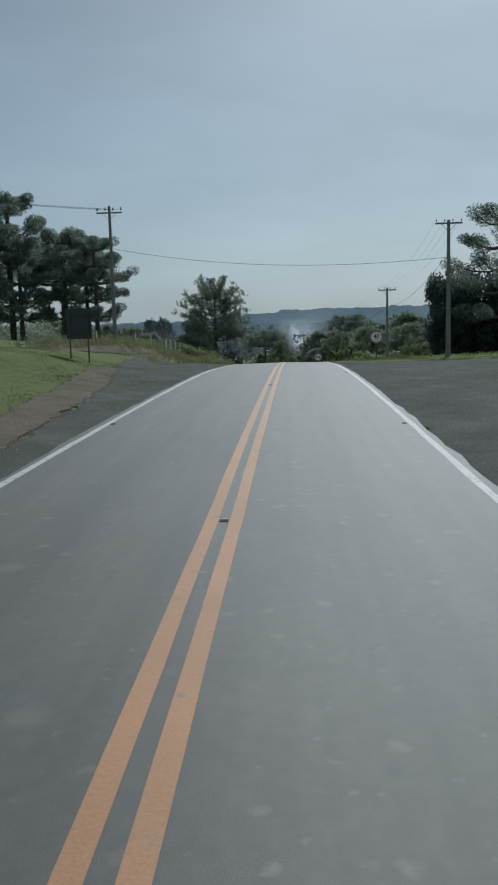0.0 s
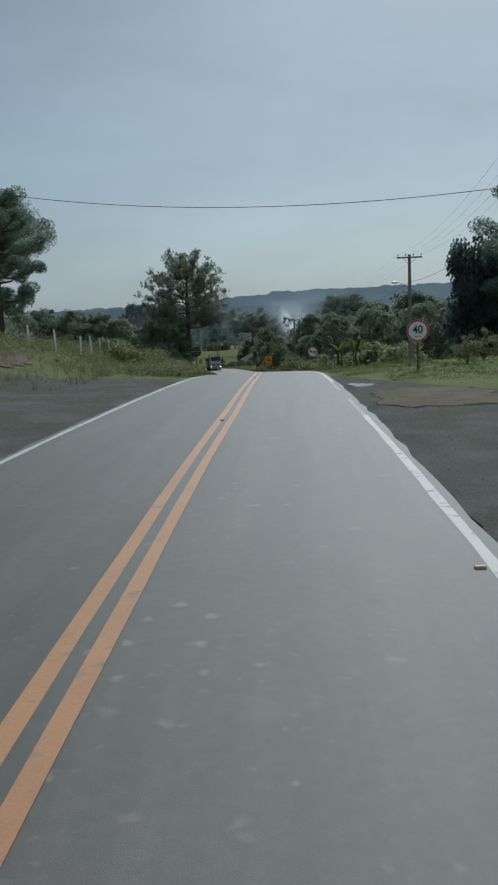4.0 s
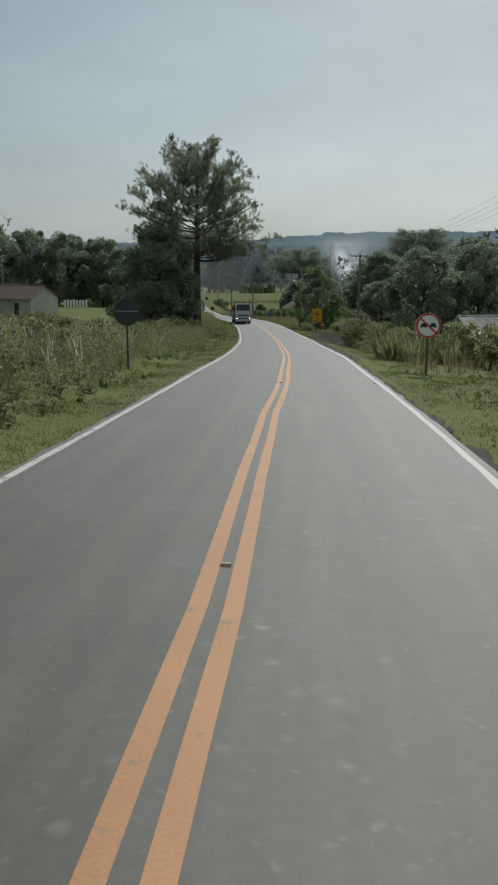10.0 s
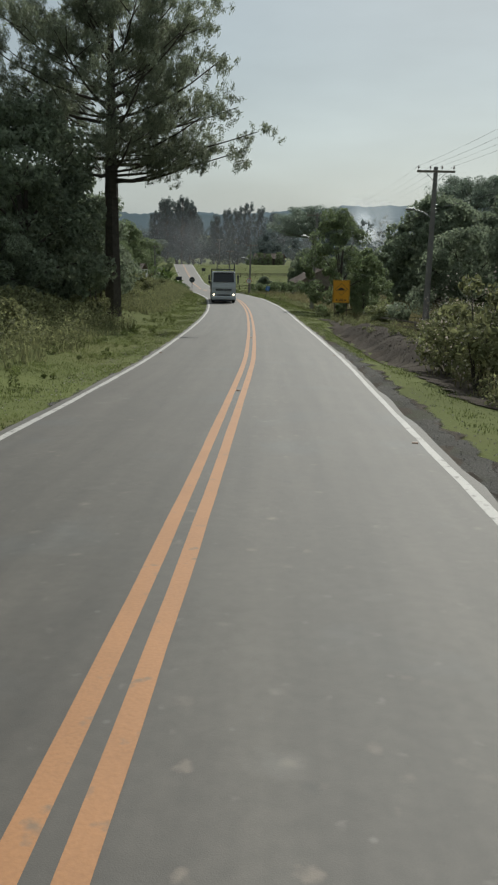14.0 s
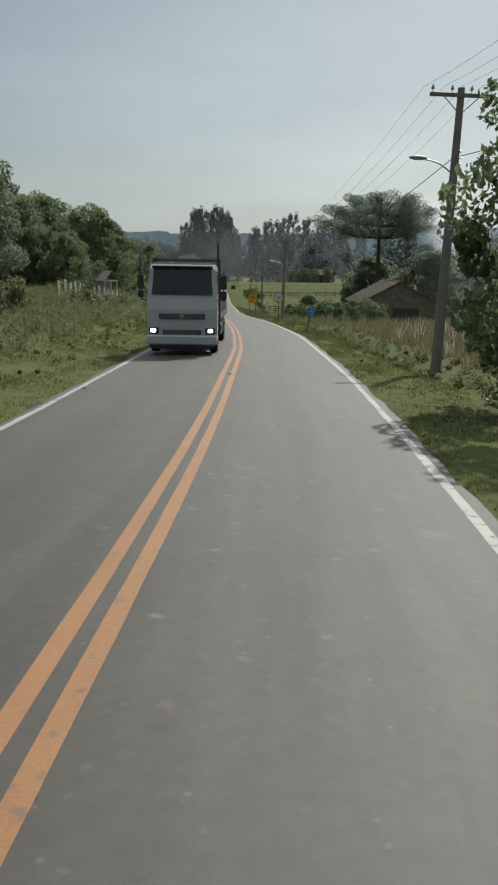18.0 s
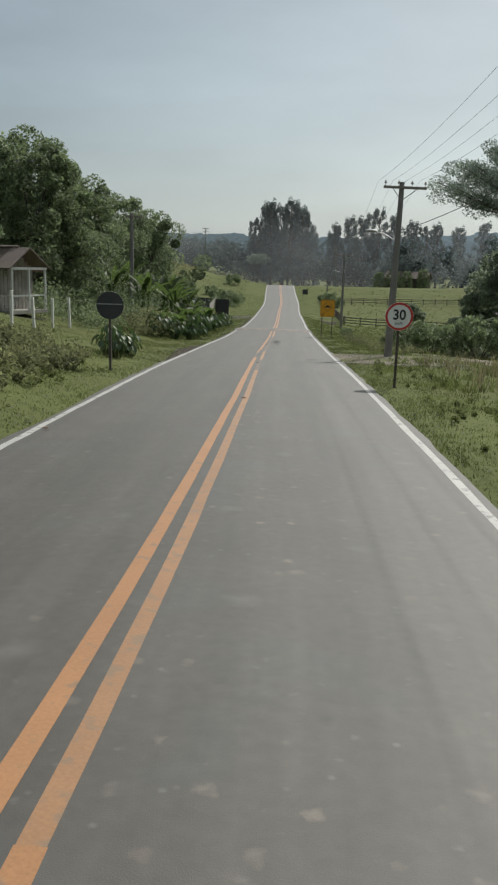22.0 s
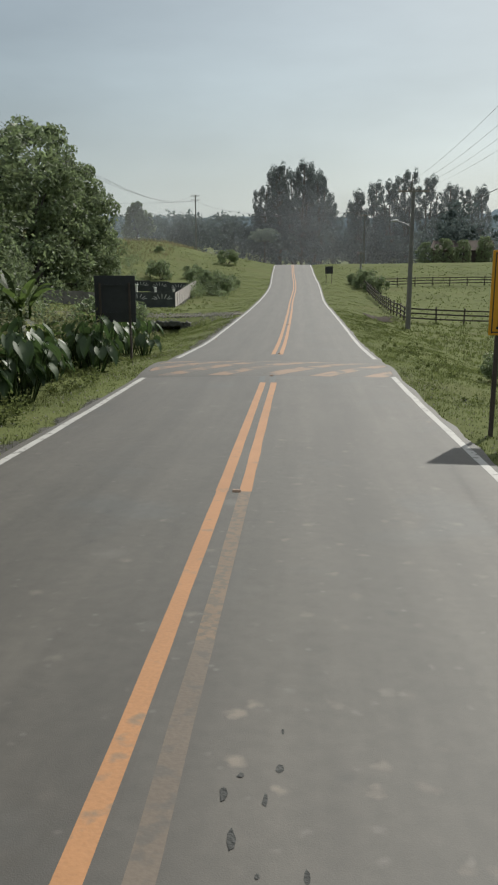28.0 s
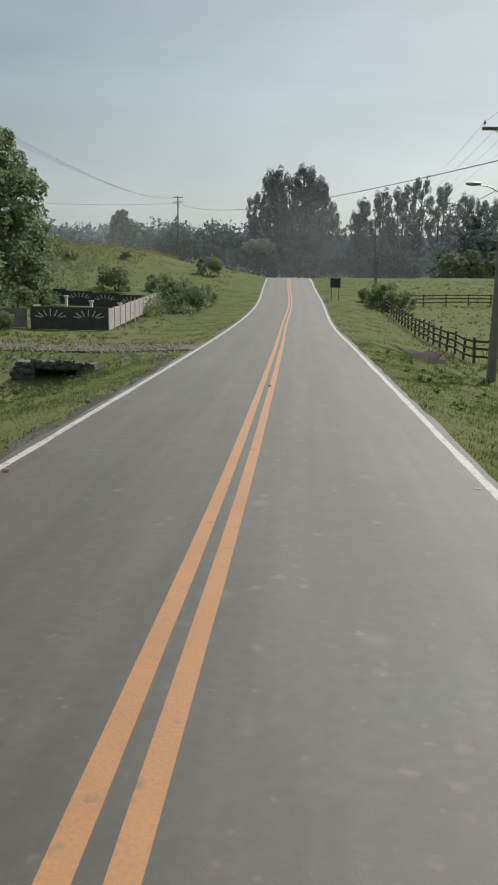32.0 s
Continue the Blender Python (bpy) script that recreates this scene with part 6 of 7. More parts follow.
blades("tall_weeds", "tall rank grass on the left bank", ((84, 168, -12, -6, 40), (178, 248, -14, -6.5, 40)), WEED, 5, 0.3, 0.75, 0.035, "weeds")
cover("bank_weeds", "dense leafy weeds on the left bank", ((84, 106, -15, -7.2, 1.3, 1.5, 50), (106, 165, -15, -6.3, 1.1, 1.3, 50), (178, 230, -15, -6, 0.9, 1.0, 42), (230, 248, -14, -5.6, 1.1, 1.1, 44), (226, 249, -9, -4.9, 1.6, 0.6, 44), (76, 104, -8, -5.0, 1.5, 0.7, 40)), WEED, 6, 0.085)
cover("bank_weeds", "tall brownish weeds down to the gravel track", ((66, 90, -20, -11.5, 1.3, 1.0, 40), (72, 90, -11.5, -6.2, 1.5, 0.8, 34), (79, 90, -6.2, -4.4, 1.2, 0.4, 20), (58, 68, -20, -15.5, 1.1, 0.7, 34)), WEED, 31, 0.075)
blades("dry_grass", "thin dry stalks among the weeds by the gravel track", ((60, 90, -18, -7.5, 14),), GRASS_DRY, 33, 0.3, 0.8, 0.025)
cover("bank_weeds", "low leafy weeds along the left verge", ((90, 180, -6.6, -4.6, 0.9, 0.26, 22), (180, 250, -6.2, -4.5, 0.9, 0.26, 22), (270, 298, -5.4, -4.2, 2.2, 0.4, 26), (304, 331, -8, -5.2, 1.0, 0.3, 22)), GRASS, 7, 0.06)
cover("ditch_weeds", "dark rank weeds along the ditch", ((205, 243, 6.4, 9.0, 1.5, 0.55, 44), (268, 300, 6.0, 9.5, 0.9, 0.6, 34), (178, 200, 6, 11, 0.8, 0.6, 34), (130, 152, 6, 10, 0.9, 0.8, 44), (164, 180, 8.5, 12, 1.0, 0.9, 44), (152, 176, 6.4, 9.2, 1.0, 0.45, 34)), WEED, 8, 0.08)
cover("verge_weeds", "low clover and weeds along the right verge", ((205, 258, 4.4, 6.4, 0.8, 0.24, 22), (268, 340, 4.4, 7, 0.7, 0.26, 20), (62, 112, 5, 12, 0.6, 0.3, 16)), GRASS, 9, 0.06)
blades("seed_heads", "pale pink seed heads above the weeds", ((96, 128, -12, -7, 2.2), (210, 236, 10, 16, 2.4), (140, 150, -11, -7.5, 2)), FLOWER, 10, 1.0, 1.7, 0.06, "weeds")
# farther bushes on the left bank
sh = put(shrub(51, 2.1, 2.8, WEED, 0.11, 110), -9.2, 86)
for o, y, s, a in ((-11, 90, 1.1, 40), (-8.2, 94, 0.85, 100), (-12.5, 97, 1.2, 160), (-9.5, 101, 1.0, 210), (-13, 106, 1.1, 260), (-10, 112, 0.9, 20), (-12.2, 119, 1.0, 80), (-9.4, 127, 0.8, 140), (-12, 135, 1.1, 190), (-10, 144, 0.9, 240), (-9.5, 152, 1.0, 300),
                   (-10.5, 160, 1.2, 60), (-12, 185, 1.1, 0), (-10.4, 193, 0.9, 50), (-13, 200, 1.2, 120), (-10, 208, 0.9, 170), (-11.5, 217, 1.0, 230), (-9.5, 226, 0.8, 280), (-11.5, 236, 1.0, 330), (-9.2, 245, 0.8, 30), (-7.4, 243, 0.7, 90), (-8.8, 239, 0.8, 190), (-9.6, 164.5, 0.95, 20), (-9.0, 169, 0.8, 140), (-10.2, 158, 1.1, 230), (-9.2, 176.5, 0.6, 300)):
    again(sh, o, y, s, a)
dk = put(shrub(53, 2.6, 3.4, LEAF_OLIVE, 0.13, 130, "thick olive-green bush with long leaves beside the road", "thick_bush"), 8.6, 127.5)
for o, y, s, a in ((11.5, 130, 1.15, 80), (8.2, 134, 0.8, 150), (13.5, 125, 1.0, 200), (9.5, 141, 0.9, 20), (10.5, 149, 0.8, 60), (12.8, 118, 1.5, 40), (15.2, 124, 1.5, 130), (14.6, 113, 1.2, 220), (17, 118, 1.5, 280), (11.0, 121.5, 1.0, 320), (8.0, 157, 0.6, 110), (11, 163, 0.9, 170), (12.5, 172, 1.0, 230), (9, 180, 0.7, 290), (10.2, 186, 0.8, 350)):
    again(dk, o, y, s, a)
gr = put(shrub(55, 2.3, 3.0, LEAF, 0.1, 150, "rounded green bush at the meadow's edge", "green_bush"), 8.7, 274)
for o, y, s, a in ((10.8, 278, 1.0, 60), (9.2, 283, 0.8, 120), (12.5, 272, 1.3, 180), (7.0, 300.5, 0.5, 240), (-10.4, 321, 1.3, 40), (-11.8, 324.5, 1.4, 200), (-9.3, 372, 1.2, 20), (-11, 376, 1.3, 90), (-8.6, 378, 1.0, 160), (-13, 381, 1.2, 220), (-19, 385, 1.4, 280), (-15, 390, 1.0, 40),
                   (9.6, 389, 1.3, 100), (11, 385, 1.1, 150), (8.8, 394, 0.8, 200), (-11.5, 414, 1.3, 10), (-24, 415, 0.6, 130), (14, 262, 1.2, 20), (17, 270, 1.1, 80), (-17.5, 347, 0.6, 30)):
    again(gr, o, y, s, a)
# left bank: banana plants and big-leaved herbs
bp = put(banana_plant(61, 4.6, 9), -7.6, 281)
for k, (o, y, s, a) in enumerate(((-8.9, 284, 0.95, 40), (-11, 286, 1.05, 100), (-8.8, 288.5, 0.85, 160), (-10.4, 291, 1.0, 210), (-8.6, 293.5, 0.8, 260), (-12.2, 283, 1.1, 310), (-10.2, 296, 0.85, 20), (-8.2, 297.5, 0.62, 70), (-12.5, 289, 1.1, 120), (-9.6, 277.5, 0.9, 180), (-11.6, 275, 0.9, 230), (-11.5, 300, 0.55, 280))):
    again(bp, o + 0.7, y, s, a, 0.3)
ly = put(banana_plant(63, 1.7, 9, "low clump of broad arching lily-like leaves"), -5.9, 278)
for k in range(14):
    rr = random.Random(700 + k)
    again(ly, -5.6 - 2.2 * rr.random() ** 1.3, 273 + 25 * k / 14 + rr.uniform(-0.9, 0.9), rr.uniform(0.45, 1.45), rr.uniform(0, 360))
for o, y, s in ((-6.8, 271.4, 1.1), (-8.5, 313, 0.9), (-9.3, 311, 1.1)):
    again(ly, o, y, s, 30 * s * y)
again(bp, 7.4, 101, 0.72, 40)
again(bp, 9.4, 104, 0.8, 150)
cover("bank_hedge", "dark rank weeds on the bank above the ditch", ((303, 312, -9.5, -7.2, 1.4, 1.2, 50), (306, 322, -13, -9, 0.7, 1.3, 50), (268, 300, -8.6, -6.0, 1.4, 1.7, 80), (305.5, 310.5, -7.4, -5.8, 1.6, 0.7, 60)), WEED, 14, 0.1, "hedge")
cover("ditch_weeds", "dark weeds round the culvert mouth", ((329, 330.8, -12, -6.2, 2.2, 0.4, 30), (318, 330, -10.5, -7.2, 0.8, 0.35, 30),), WEED, 15, 0.07)
cover("bank_hedge", "tangled leafy hedge under the trees on the bank", ((262, 272, -13, -8.5, 0.9, 2.0, 60), (270, 304, -11, -7.4, 0.9, 2.4, 70), (272, 304, -13, -9, 0.5, 4.6, 120)), LEAF, 12, 0.11, "hedge")
cover("field_hedge", "leafy hedge along the yard and the hill's foot", ((366, 384, -13, -7.6, 0.8, 1.6, 46), (352, 400, -32, -20, 0.25, 1.6, 50)), LEAF, 13, 0.13, "hedge")


def taro_clump(seed, h=1.3, n=20):
    """Upright stalks with big hanging heart-shaped leaves."""
    r = random.Random(seed)
    t = thing("taro_plant", (0, 0, 0), "clump of elephant-ear taro with big drooping leaves", "plant", "taro plants")
    bm = B()
    tops_ = []
    for i in range(n):
        a, d = 2.4 * i, 0.6 * math.sqrt(i / n)
        hh = h * r.uniform(0.5, 1.1)
        foot = Vector((0.4 * d * math.cos(a), 0.4 * d * math.sin(a), -0.05))
        top = Vector((1.2 * d * math.cos(a), 1.2 * d * math.sin(a), hh))
        limbs(bm, [(bend(foot, top, 0.05, 2), 0.022, 0.012)])
        tops_.append((top, a))
    part("stalk", bm, TARO, t)
    for top, a in tops_:
        bm = B()
        L, W = h * r.uniform(0.26, 0.42), h * r.uniform(0.19, 0.29)
        out = Vector((math.cos(a), math.sin(a), 0))
        side = Vector((-out.y, out.x, 0))
        down = (out * r.uniform(0.35, 0.8) - Vector((0, 0, 1))).normalized()
        rows = []
        for u, w in ((-0.22, 0.55), (-0.05, 0.95), (0.2, 1.0), (0.5, 0.72), (0.8, 0.32), (1.0, 0.04)):
            c = top + down * L * u + out * 0.05 * math.sin(3 * u)
            rows.append([bm.verts.new(c - side * W * w * 0.5 + out * 0.05 * w), bm.verts.new(c - (out * 0.03 if u > 0 else -down * 0.1)), bm.verts.new(c + side * W * w * 0.5 + out * 0.05 * w)])
        for p, q in zip(rows, rows[1:]):
            for j in (0, 1):
                bm.faces.new((p[j], p[j + 1], q[j + 1], q[j]))
        part("leaf", bm, TARO, t, smooth=True)
    return t


ta = put(taro_clump(71), -5.6, 275)
for k in range(46):
    rr = random.Random(900 + k)
    again(ta, -4.8 - 1.8 * rr.random(), 269.5 + 34.5 * k / 46 + rr.uniform(-0.4, 0.4), rr.uniform(0.55, 1.1), rr.uniform(0, 360))


for o, y, s in ((-5.0, 250.6, 0.65), (-5.5, 251.4, 0.7), (-4.8, 252, 0.6), (-5.3, 253, 0.7)):
    again(ta, o, y, s, 70 * y)


def tussock(seed, h=2.4, n=260, name="tussock", label="big tussock of long arching grass-like leaves beside the road"):
    r = random.Random(seed)
    t = thing(name, (0, 0, 0), label, "plant")
    bm = B()
    for i in range(n):
        a = r.uniform(0, 6.283)
        d = 0.9 * math.sqrt(r.random())
        up = r.uniform(0.9, 4.0)
        leaf_blade(bm, (d * math.cos(a), d * math.sin(a), -0.1), (math.cos(a + r.uniform(-0.5, 0.5)), math.sin(a + r.uniform(-0.5, 0.5)), up), h * r.uniform(0.6, 1.1), 0.055, r.uniform(0.05, 0.45), 0.2, 5)
    part("foliage", bm, WEED, t)
    return t


tu = put(tussock(73), 6.3, 124.5, 1.05)
for o, y, s, a in ((8.0, 126, 1.1, 60), (7.2, 122.6, 0.7, 130), (9.6, 124.5, 0.9, 210), (7.4, 146.5, 0.6, 30), (9.4, 143, 0.75, 100)):
    again(tu, o, y, s, a)
again(tu, -30, 405, 1.1, 15, label="spiky arching plant on the hill behind the yard")


def blossom(ob, seed, n, h, w):
    """Pale flowers scattered over a bush."""
    r = np.random.RandomState(seed)
    d = r.normal(size=(n, 3))
    d /= np.linalg.norm(d, axis=1)[:, None]
    P = d * (w * 0.5, w * 0.5, h * 0.42) * r.uniform(0.8, 1.05, (n, 1)) + (0, 0, h * 0.55)
    V, F = quads(r, P[P[:, 2] > 0.2], 0.026)
    from_np("blossom", V, F, FLOWER, ob, "small pale blossoms")


fb = put(shrub(57, 2.6, 2.4, WEED, 0.085, 85, "leafy roadside bush dotted with small pale flowers", "flowering_bush"), 6.6, 150)
blossom(fb, 5, 260, 2.6, 2.4)
for o, y, s, a in ((7.6, 154, 0.9, 70), (6.6, 146.5, 1.35, 200), (7.7, 148.5, 1.2, 290), (6.4, 140, 0.5, 130), (9.0, 159, 1.1, 200), (10.4, 68, 0.6, 40), (11.8, 70.5, 0.7, 110), (9.6, 166, 0.8, 250), (-8.4, 98, 0.55, 20), (-9.2, 118, 0.6, 140), (12.4, 128.5, 0.7, 300)):
    again(fb, o, y, s, a)


# ---- flatbed lorry in the oncoming lane ----
CAB = mat("cab_paint", (0.42, 0.45, 0.46), rough=0.35, vary=0.08, bump=0.02)
DARK_PLASTIC = mat("dark_plastic", (0.035, 0.037, 0.04), rough=0.6, vary=0.12, bump=0.05)
RUBBER = mat("tyre_rubber", (0.022, 0.022, 0.022), rough=0.9, vary=0.2, bump=0.3)
RIM = mat("steel_rim", (0.2, 0.19, 0.18), rough=0.75, metal=0.1, vary=0.2, bump=0.1)
PLANK = mat("bed_wood", (0.12, 0.1, 0.085), rough=0.9, vary=0.35, scale=4, bump=0.5)
TARP = mat("orange_brown_tarp", (0.3, 0.13, 0.05), rough=0.8, vary=0.25, scale=2, bump=0.4)
TANK_TAN = mat("dusty_tank", (0.3, 0.26, 0.2), rough=0.6, metal=0.2, vary=0.2, bump=0.1)
TANK = mat("tank_metal", (0.4, 0.4, 0.38), rough=0.35, metal=0.7, vary=0.15, bump=0.05)
HEADLAMP = bpy.data.materials.new("lit_headlamp")
HEADLAMP.use_nodes = True
HEADLAMP.node_tree.nodes["Principled BSDF"].inputs["Emission Color"].default_value = (1, 0.85, 0.6, 1)
HEADLAMP.node_tree.nodes["Principled BSDF"].inputs["Emission Strength"].default_value = 4.0
WINDSCREEN = bpy.data.materials.new("dark_windscreen")
WINDSCREEN.use_nodes = True
wb = WINDSCREEN.node_tree.nodes["Principled BSDF"]
wb.inputs["Base Color"].default_value, wb.inputs["Roughness"].default_value = (0.012, 0.014, 0.016, 1), 0.06


def wheel(t, x, y, r, w, side):
    """Tyre, rim and hub; side: the way the rim faces."""
    bm = B()
    prof = [(r * 0.56, -w / 2), (r * 0.93, -w / 2), (r, -w / 2 + 0.05), (r, w / 2 - 0.05), (r * 0.93, w / 2), (r * 0.56, w / 2)]
    seg, rows = 28, []
    for i in range(seg):
        a = 2 * math.pi * i / seg
        rows.append([bm.verts.new((x + d, y + q * math.cos(a), r + q * math.sin(a))) for q, d in prof])
    for i in range(seg):
        p, q = rows[i], rows[(i + 1) % seg]
        for k in range(len(prof)):
            bm.faces.new((p[k], p[(k + 1) % len(prof)], q[(k + 1) % len(prof)], q[k]))
    tyre = part("wheel", bm, RUBBER, t)
    bm = B()
    rod(bm, (x + side * (w / 2 - 0.09), y, r), (x + side * (w / 2 - 0.05), y, r), r * 0.57, r * 0.57, 24)
    rod(bm, (x + side * (w / 2 - 0.05), y, r), (x + side * (w / 2 + 0.02), y, r), 0.15, 0.1, 12)
    part("rim", bm, RIM, tyre)
    bm = B()
    for i in range(8):
        a = math.pi * i / 4
        rod(bm, (x + side * (w / 2 - 0.05), y + 0.2 * math.cos(a), r + 0.2 * math.sin(a)), (x + side * (w / 2 - 0.02), y + 0.2 * math.cos(a), r + 0.2 * math.sin(a)), 0.018, 0.018, 6)
    part("wheel_nuts", bm, RIM, tyre)


def lorry(off, y):
    p = Vector((float(rx(y)) + off, y, 0))
    z0, z1 = float(rz(y + 1.4)), float(rz(y + 9))
    pitch = math.degrees(math.atan2(z1 - z0, 7.6))
    m = pose(p.x, y, z0 + 0.05 - math.tan(radians(pitch)) * 1.4, pitch, 0, turn_at(y + 5)) @ Matrix.Identity(4)
    t = thing("flatbed_lorry", m, "pale grey flatbed lorry with lit headlamps in the oncoming lane", "truck")
    # cab, nose at y = 0
    bm = B()
    prof = [(0.02, 0.45), (0.0, 1.55), (0.1, 2.05), (0.34, 2.95), (0.55, 3.12), (1.95, 3.12), (2.05, 2.9), (2.05, 0.75), (1.75, 0.75), (1.72, 1.15), (1.5, 1.38), (1.2, 1.38), (0.95, 1.15), (0.92, 0.45)]
    for s in (-1, 1):
        for q in prof:
            bm.verts.new((s * (1.22 if q[1] < 2.2 else 1.16), q[0], q[1]))
    bm.verts.ensure_lookup_table()
    n = len(prof)
    bm.faces.new([bm.verts[i] for i in range(n)])
    bm.faces.new([bm.verts[n + i] for i in reversed(range(n))])
    for i in range(n):
        bm.faces.new((bm.verts[i], bm.verts[(i + 1) % n], bm.verts[n + (i + 1) % n], bm.verts[n + i]))
    bmesh.ops.recalc_face_normals(bm, faces=bm.faces)
    bmesh.ops.bevel(bm, geom=[e for e in bm.edges if abs(e.verts[0].co.x - e.verts[1].co.x) < 0.1 and e.verts[0].co.z > 1.4], offset=0.05, segments=2, affect="EDGES")
    cabin = part("cab", bm, CAB, t)
    bm = B()
    vs = [bm.verts.new(q) for q in ((-1.06, 0.085, 2.06), (1.06, 0.085, 2.06), (1.0, 0.315, 2.93), (-1.0, 0.315, 2.93))]
    f = bm.faces.new(vs)
    ex = bmesh.ops.extrude_face_region(bm, geom=[f])
    bmesh.ops.translate(bm, vec=(0, -0.03, 0.005), verts=[v for v in ex["geom"] if isinstance(v, bmesh.types.BMVert)])
    bmesh.ops.recalc_face_normals(bm, faces=bm.faces)
    part("windscreen", bm, WINDSCREEN, t)
    for s in (-1, 1):
        part("side_window", box(B(), (0.012, 0.85, 0.72), (s * 1.196, 0.85, 2.45), Matrix.Rotation(radians(-s * 2.5), 4, "Y")), WINDSCREEN, t)
        part("door_seam", box(B(), (0.012, 0.02, 2.0), (s * 1.215, 1.42, 1.9)), DARK_PLASTIC, t)
        part("door_handle", box(B(), (0.03, 0.18, 0.035), (s * 1.23, 1.28, 1.9)), DARK_PLASTIC, t)
        mir = part("mirror", box(B(), (0.2, 0.13, 0.5), (s * 1.45, 0.2, 2.5), bevel=0.03), DARK_PLASTIC, t)
        part("mirror", box(B(), (0.2, 0.13, 0.24), (s * 1.45, 0.2, 2.08), bevel=0.03), DARK_PLASTIC, t)
        part("mirror_arm", limbs(B(), [([Vector((s * 1.16, 0.35, 2.85)), Vector((s * 1.44, 0.22, 2.82)), Vector((s * 1.44, 0.22, 1.9)), Vector((s * 1.18, 0.3, 1.85))], 0.02, 0.02)]), DARK_PLASTIC, t)
        hl = part("headlamp", box(B(), (0.34, 0.05, 0.22), (s * 0.98, -0.015, 0.82), bevel=0.02), DARK_PLASTIC, t)
        part("lens", box(B(), (0.17, 0.03, 0.13), (s * 1.0, -0.045, 0.83), bevel=0.02), HEADLAMP, hl)
        part("step", box(B(), (0.1, 0.5, 0.06), (s * 1.16, 0.62, 0.5)), DARK_PLASTIC, t)
        part("wheel_arch", box(B(), (0.06, 0.12, 0.75), (s * 1.22, 1.95, 1.0)), DARK_PLASTIC, t)
    for z, h, w in ((1.32, 0.2, 1.6), (0.78, 0.16, 1.35)):
        gr_ = part("grille", box(B(), (w, 0.04, h), (0, -0.012, z), bevel=0.015), DARK_PLASTIC, t)
        for k in range(3):
            part("grille_bar", box(B(), (w * 0.96, 0.02, 0.015), (0, -0.04, z - h / 2 + h * (k + 0.5) / 3)), STEEL, gr_)
    part("badge", box(B(), (0.16, 0.02, 0.12), (0, -0.04, 1.33), Matrix.Rotation(radians(45), 4, "Y")), STEEL, t)
    part("bumper", box(B(), (2.46, 0.2, 0.34), (0, -0.02, 0.5), bevel=0.05), CAB, t)
    part("skirt", box(B(), (2.3, 0.1, 0.16), (0, 0.03, 0.28), bevel=0.02), DARK_PLASTIC, t)
    part("sun_visor", box(B(), (2.1, 0.28, 0.04), (0, 0.24, 3.0), Matrix.Rotation(radians(-14), 4, "X"), 0.01), DARK_PLASTIC, t)
    part("roof_trim", box(B(), (2.0, 0.06, 0.05), (0, 0.36, 3.13), bevel=0.01), STEEL, t)
    part("exhaust_pipe", rod(B(), (1.0, 2.25, 0.9), (1.0, 2.25, 3.0), 0.06, 0.06, 10), TANK, t)
    # an upright pipe above the headboard's right post
    part("headboard_pipe", rod(B(), (1.15, 2.5, 3.2), (1.15, 2.5, 3.95), 0.05, 0.045, 8), DARK_PLASTIC, t)
    # chassis and bed
    L0, L1, zb = 2.45, 12.5, 1.28
    for s in (-1, 1):
        part("chassis_beam", box(B(), (0.1, 10.7, 0.26), (s * 0.42, 7.05, 0.93)), DARK_PLASTIC, t)
        part("side_rail", box(B(), (0.06, L1 - L0, 0.2), (s * 1.24, (L0 + L1) / 2, zb - 0.03), bevel=0.01), PLANK, t)
        part("side_guard", box(B(), (0.05, 1.7, 0.12), (s * 1.16, 6.1, 0.82)), STEEL, t)
        part("side_guard", box(B(), (0.05, 1.7, 0.12), (s * 1.16, 6.1, 0.52)), STEEL, t)
        for yy in (5.3, 6.1, 6.9):
            part("guard_post", box(B(), (0.05, 0.1, 0.75), (s * 1.12, yy, 0.82)), STEEL, t)
        part("mudflap", box(B(), (0.5, 0.02, 0.55), (s * 0.95, 10.85, 0.5)), RUBBER, t)
        part("tool_box", box(B(), (0.4, 0.9, 0.7), (s * 0.98, 7.5, 0.8), bevel=0.02), RIM, t)
        for yy in np.linspace(L0 + 2.6, L1 - 0.3, 9):
            part("stake", box(B(), (0.05, 0.07, 0.42), (s * 1.22, float(yy), zb + 0.26)), STEEL, t)
        part("fuel_tank", box(B(), (0.6, 1.25, 0.62), (s * 0.93, 4.0, 0.76), bevel=0.16), TANK_TAN, t)
        for yy in (3.55, 4.0, 4.45):
            part("tank_strap", box(B(), (0.63, 0.05, 0.65), (s * 0.93, yy, 0.76), bevel=0.17), DARK_PLASTIC, t)
        part("tail_lamp", box(B(), (0.3, 0.05, 0.14), (s * 0.95, L1 + 0.02, 0.95)), SIGN_RED, t)
    k = 0
    for yy in np.arange(L0 + 0.1, L1 - 0.05, 0.2):
        part("floor_plank", box(B(), (2.42, 0.19, 0.045), (0, float(yy), zb + 0.05 + 0.004 * (k % 3))), PLANK, t)
        k += 1
    for yy in np.arange(L0 + 0.3, L1, 0.9):
        part("cross_beam", box(B(), (2.4, 0.09, 0.12), (0, float(yy), zb - 0.06)), DARK_PLASTIC, t)
    for yy in np.arange(L0 + 3.4, L1 - 0.5, 1.4):
        part("bolster", box(B(), (2.3, 0.14, 0.14), (0, float(yy), zb + 0.15)), PLANK, t)
    # headboard with its slanting braces
    for s in (-1, -0.35, 0.35, 1):
        part("headboard_post", box(B(), (0.09, 0.09, 2.1), (s * 1.17, L0 + 0.1, zb + 1.05), bevel=0.01), DARK_PLASTIC, t)
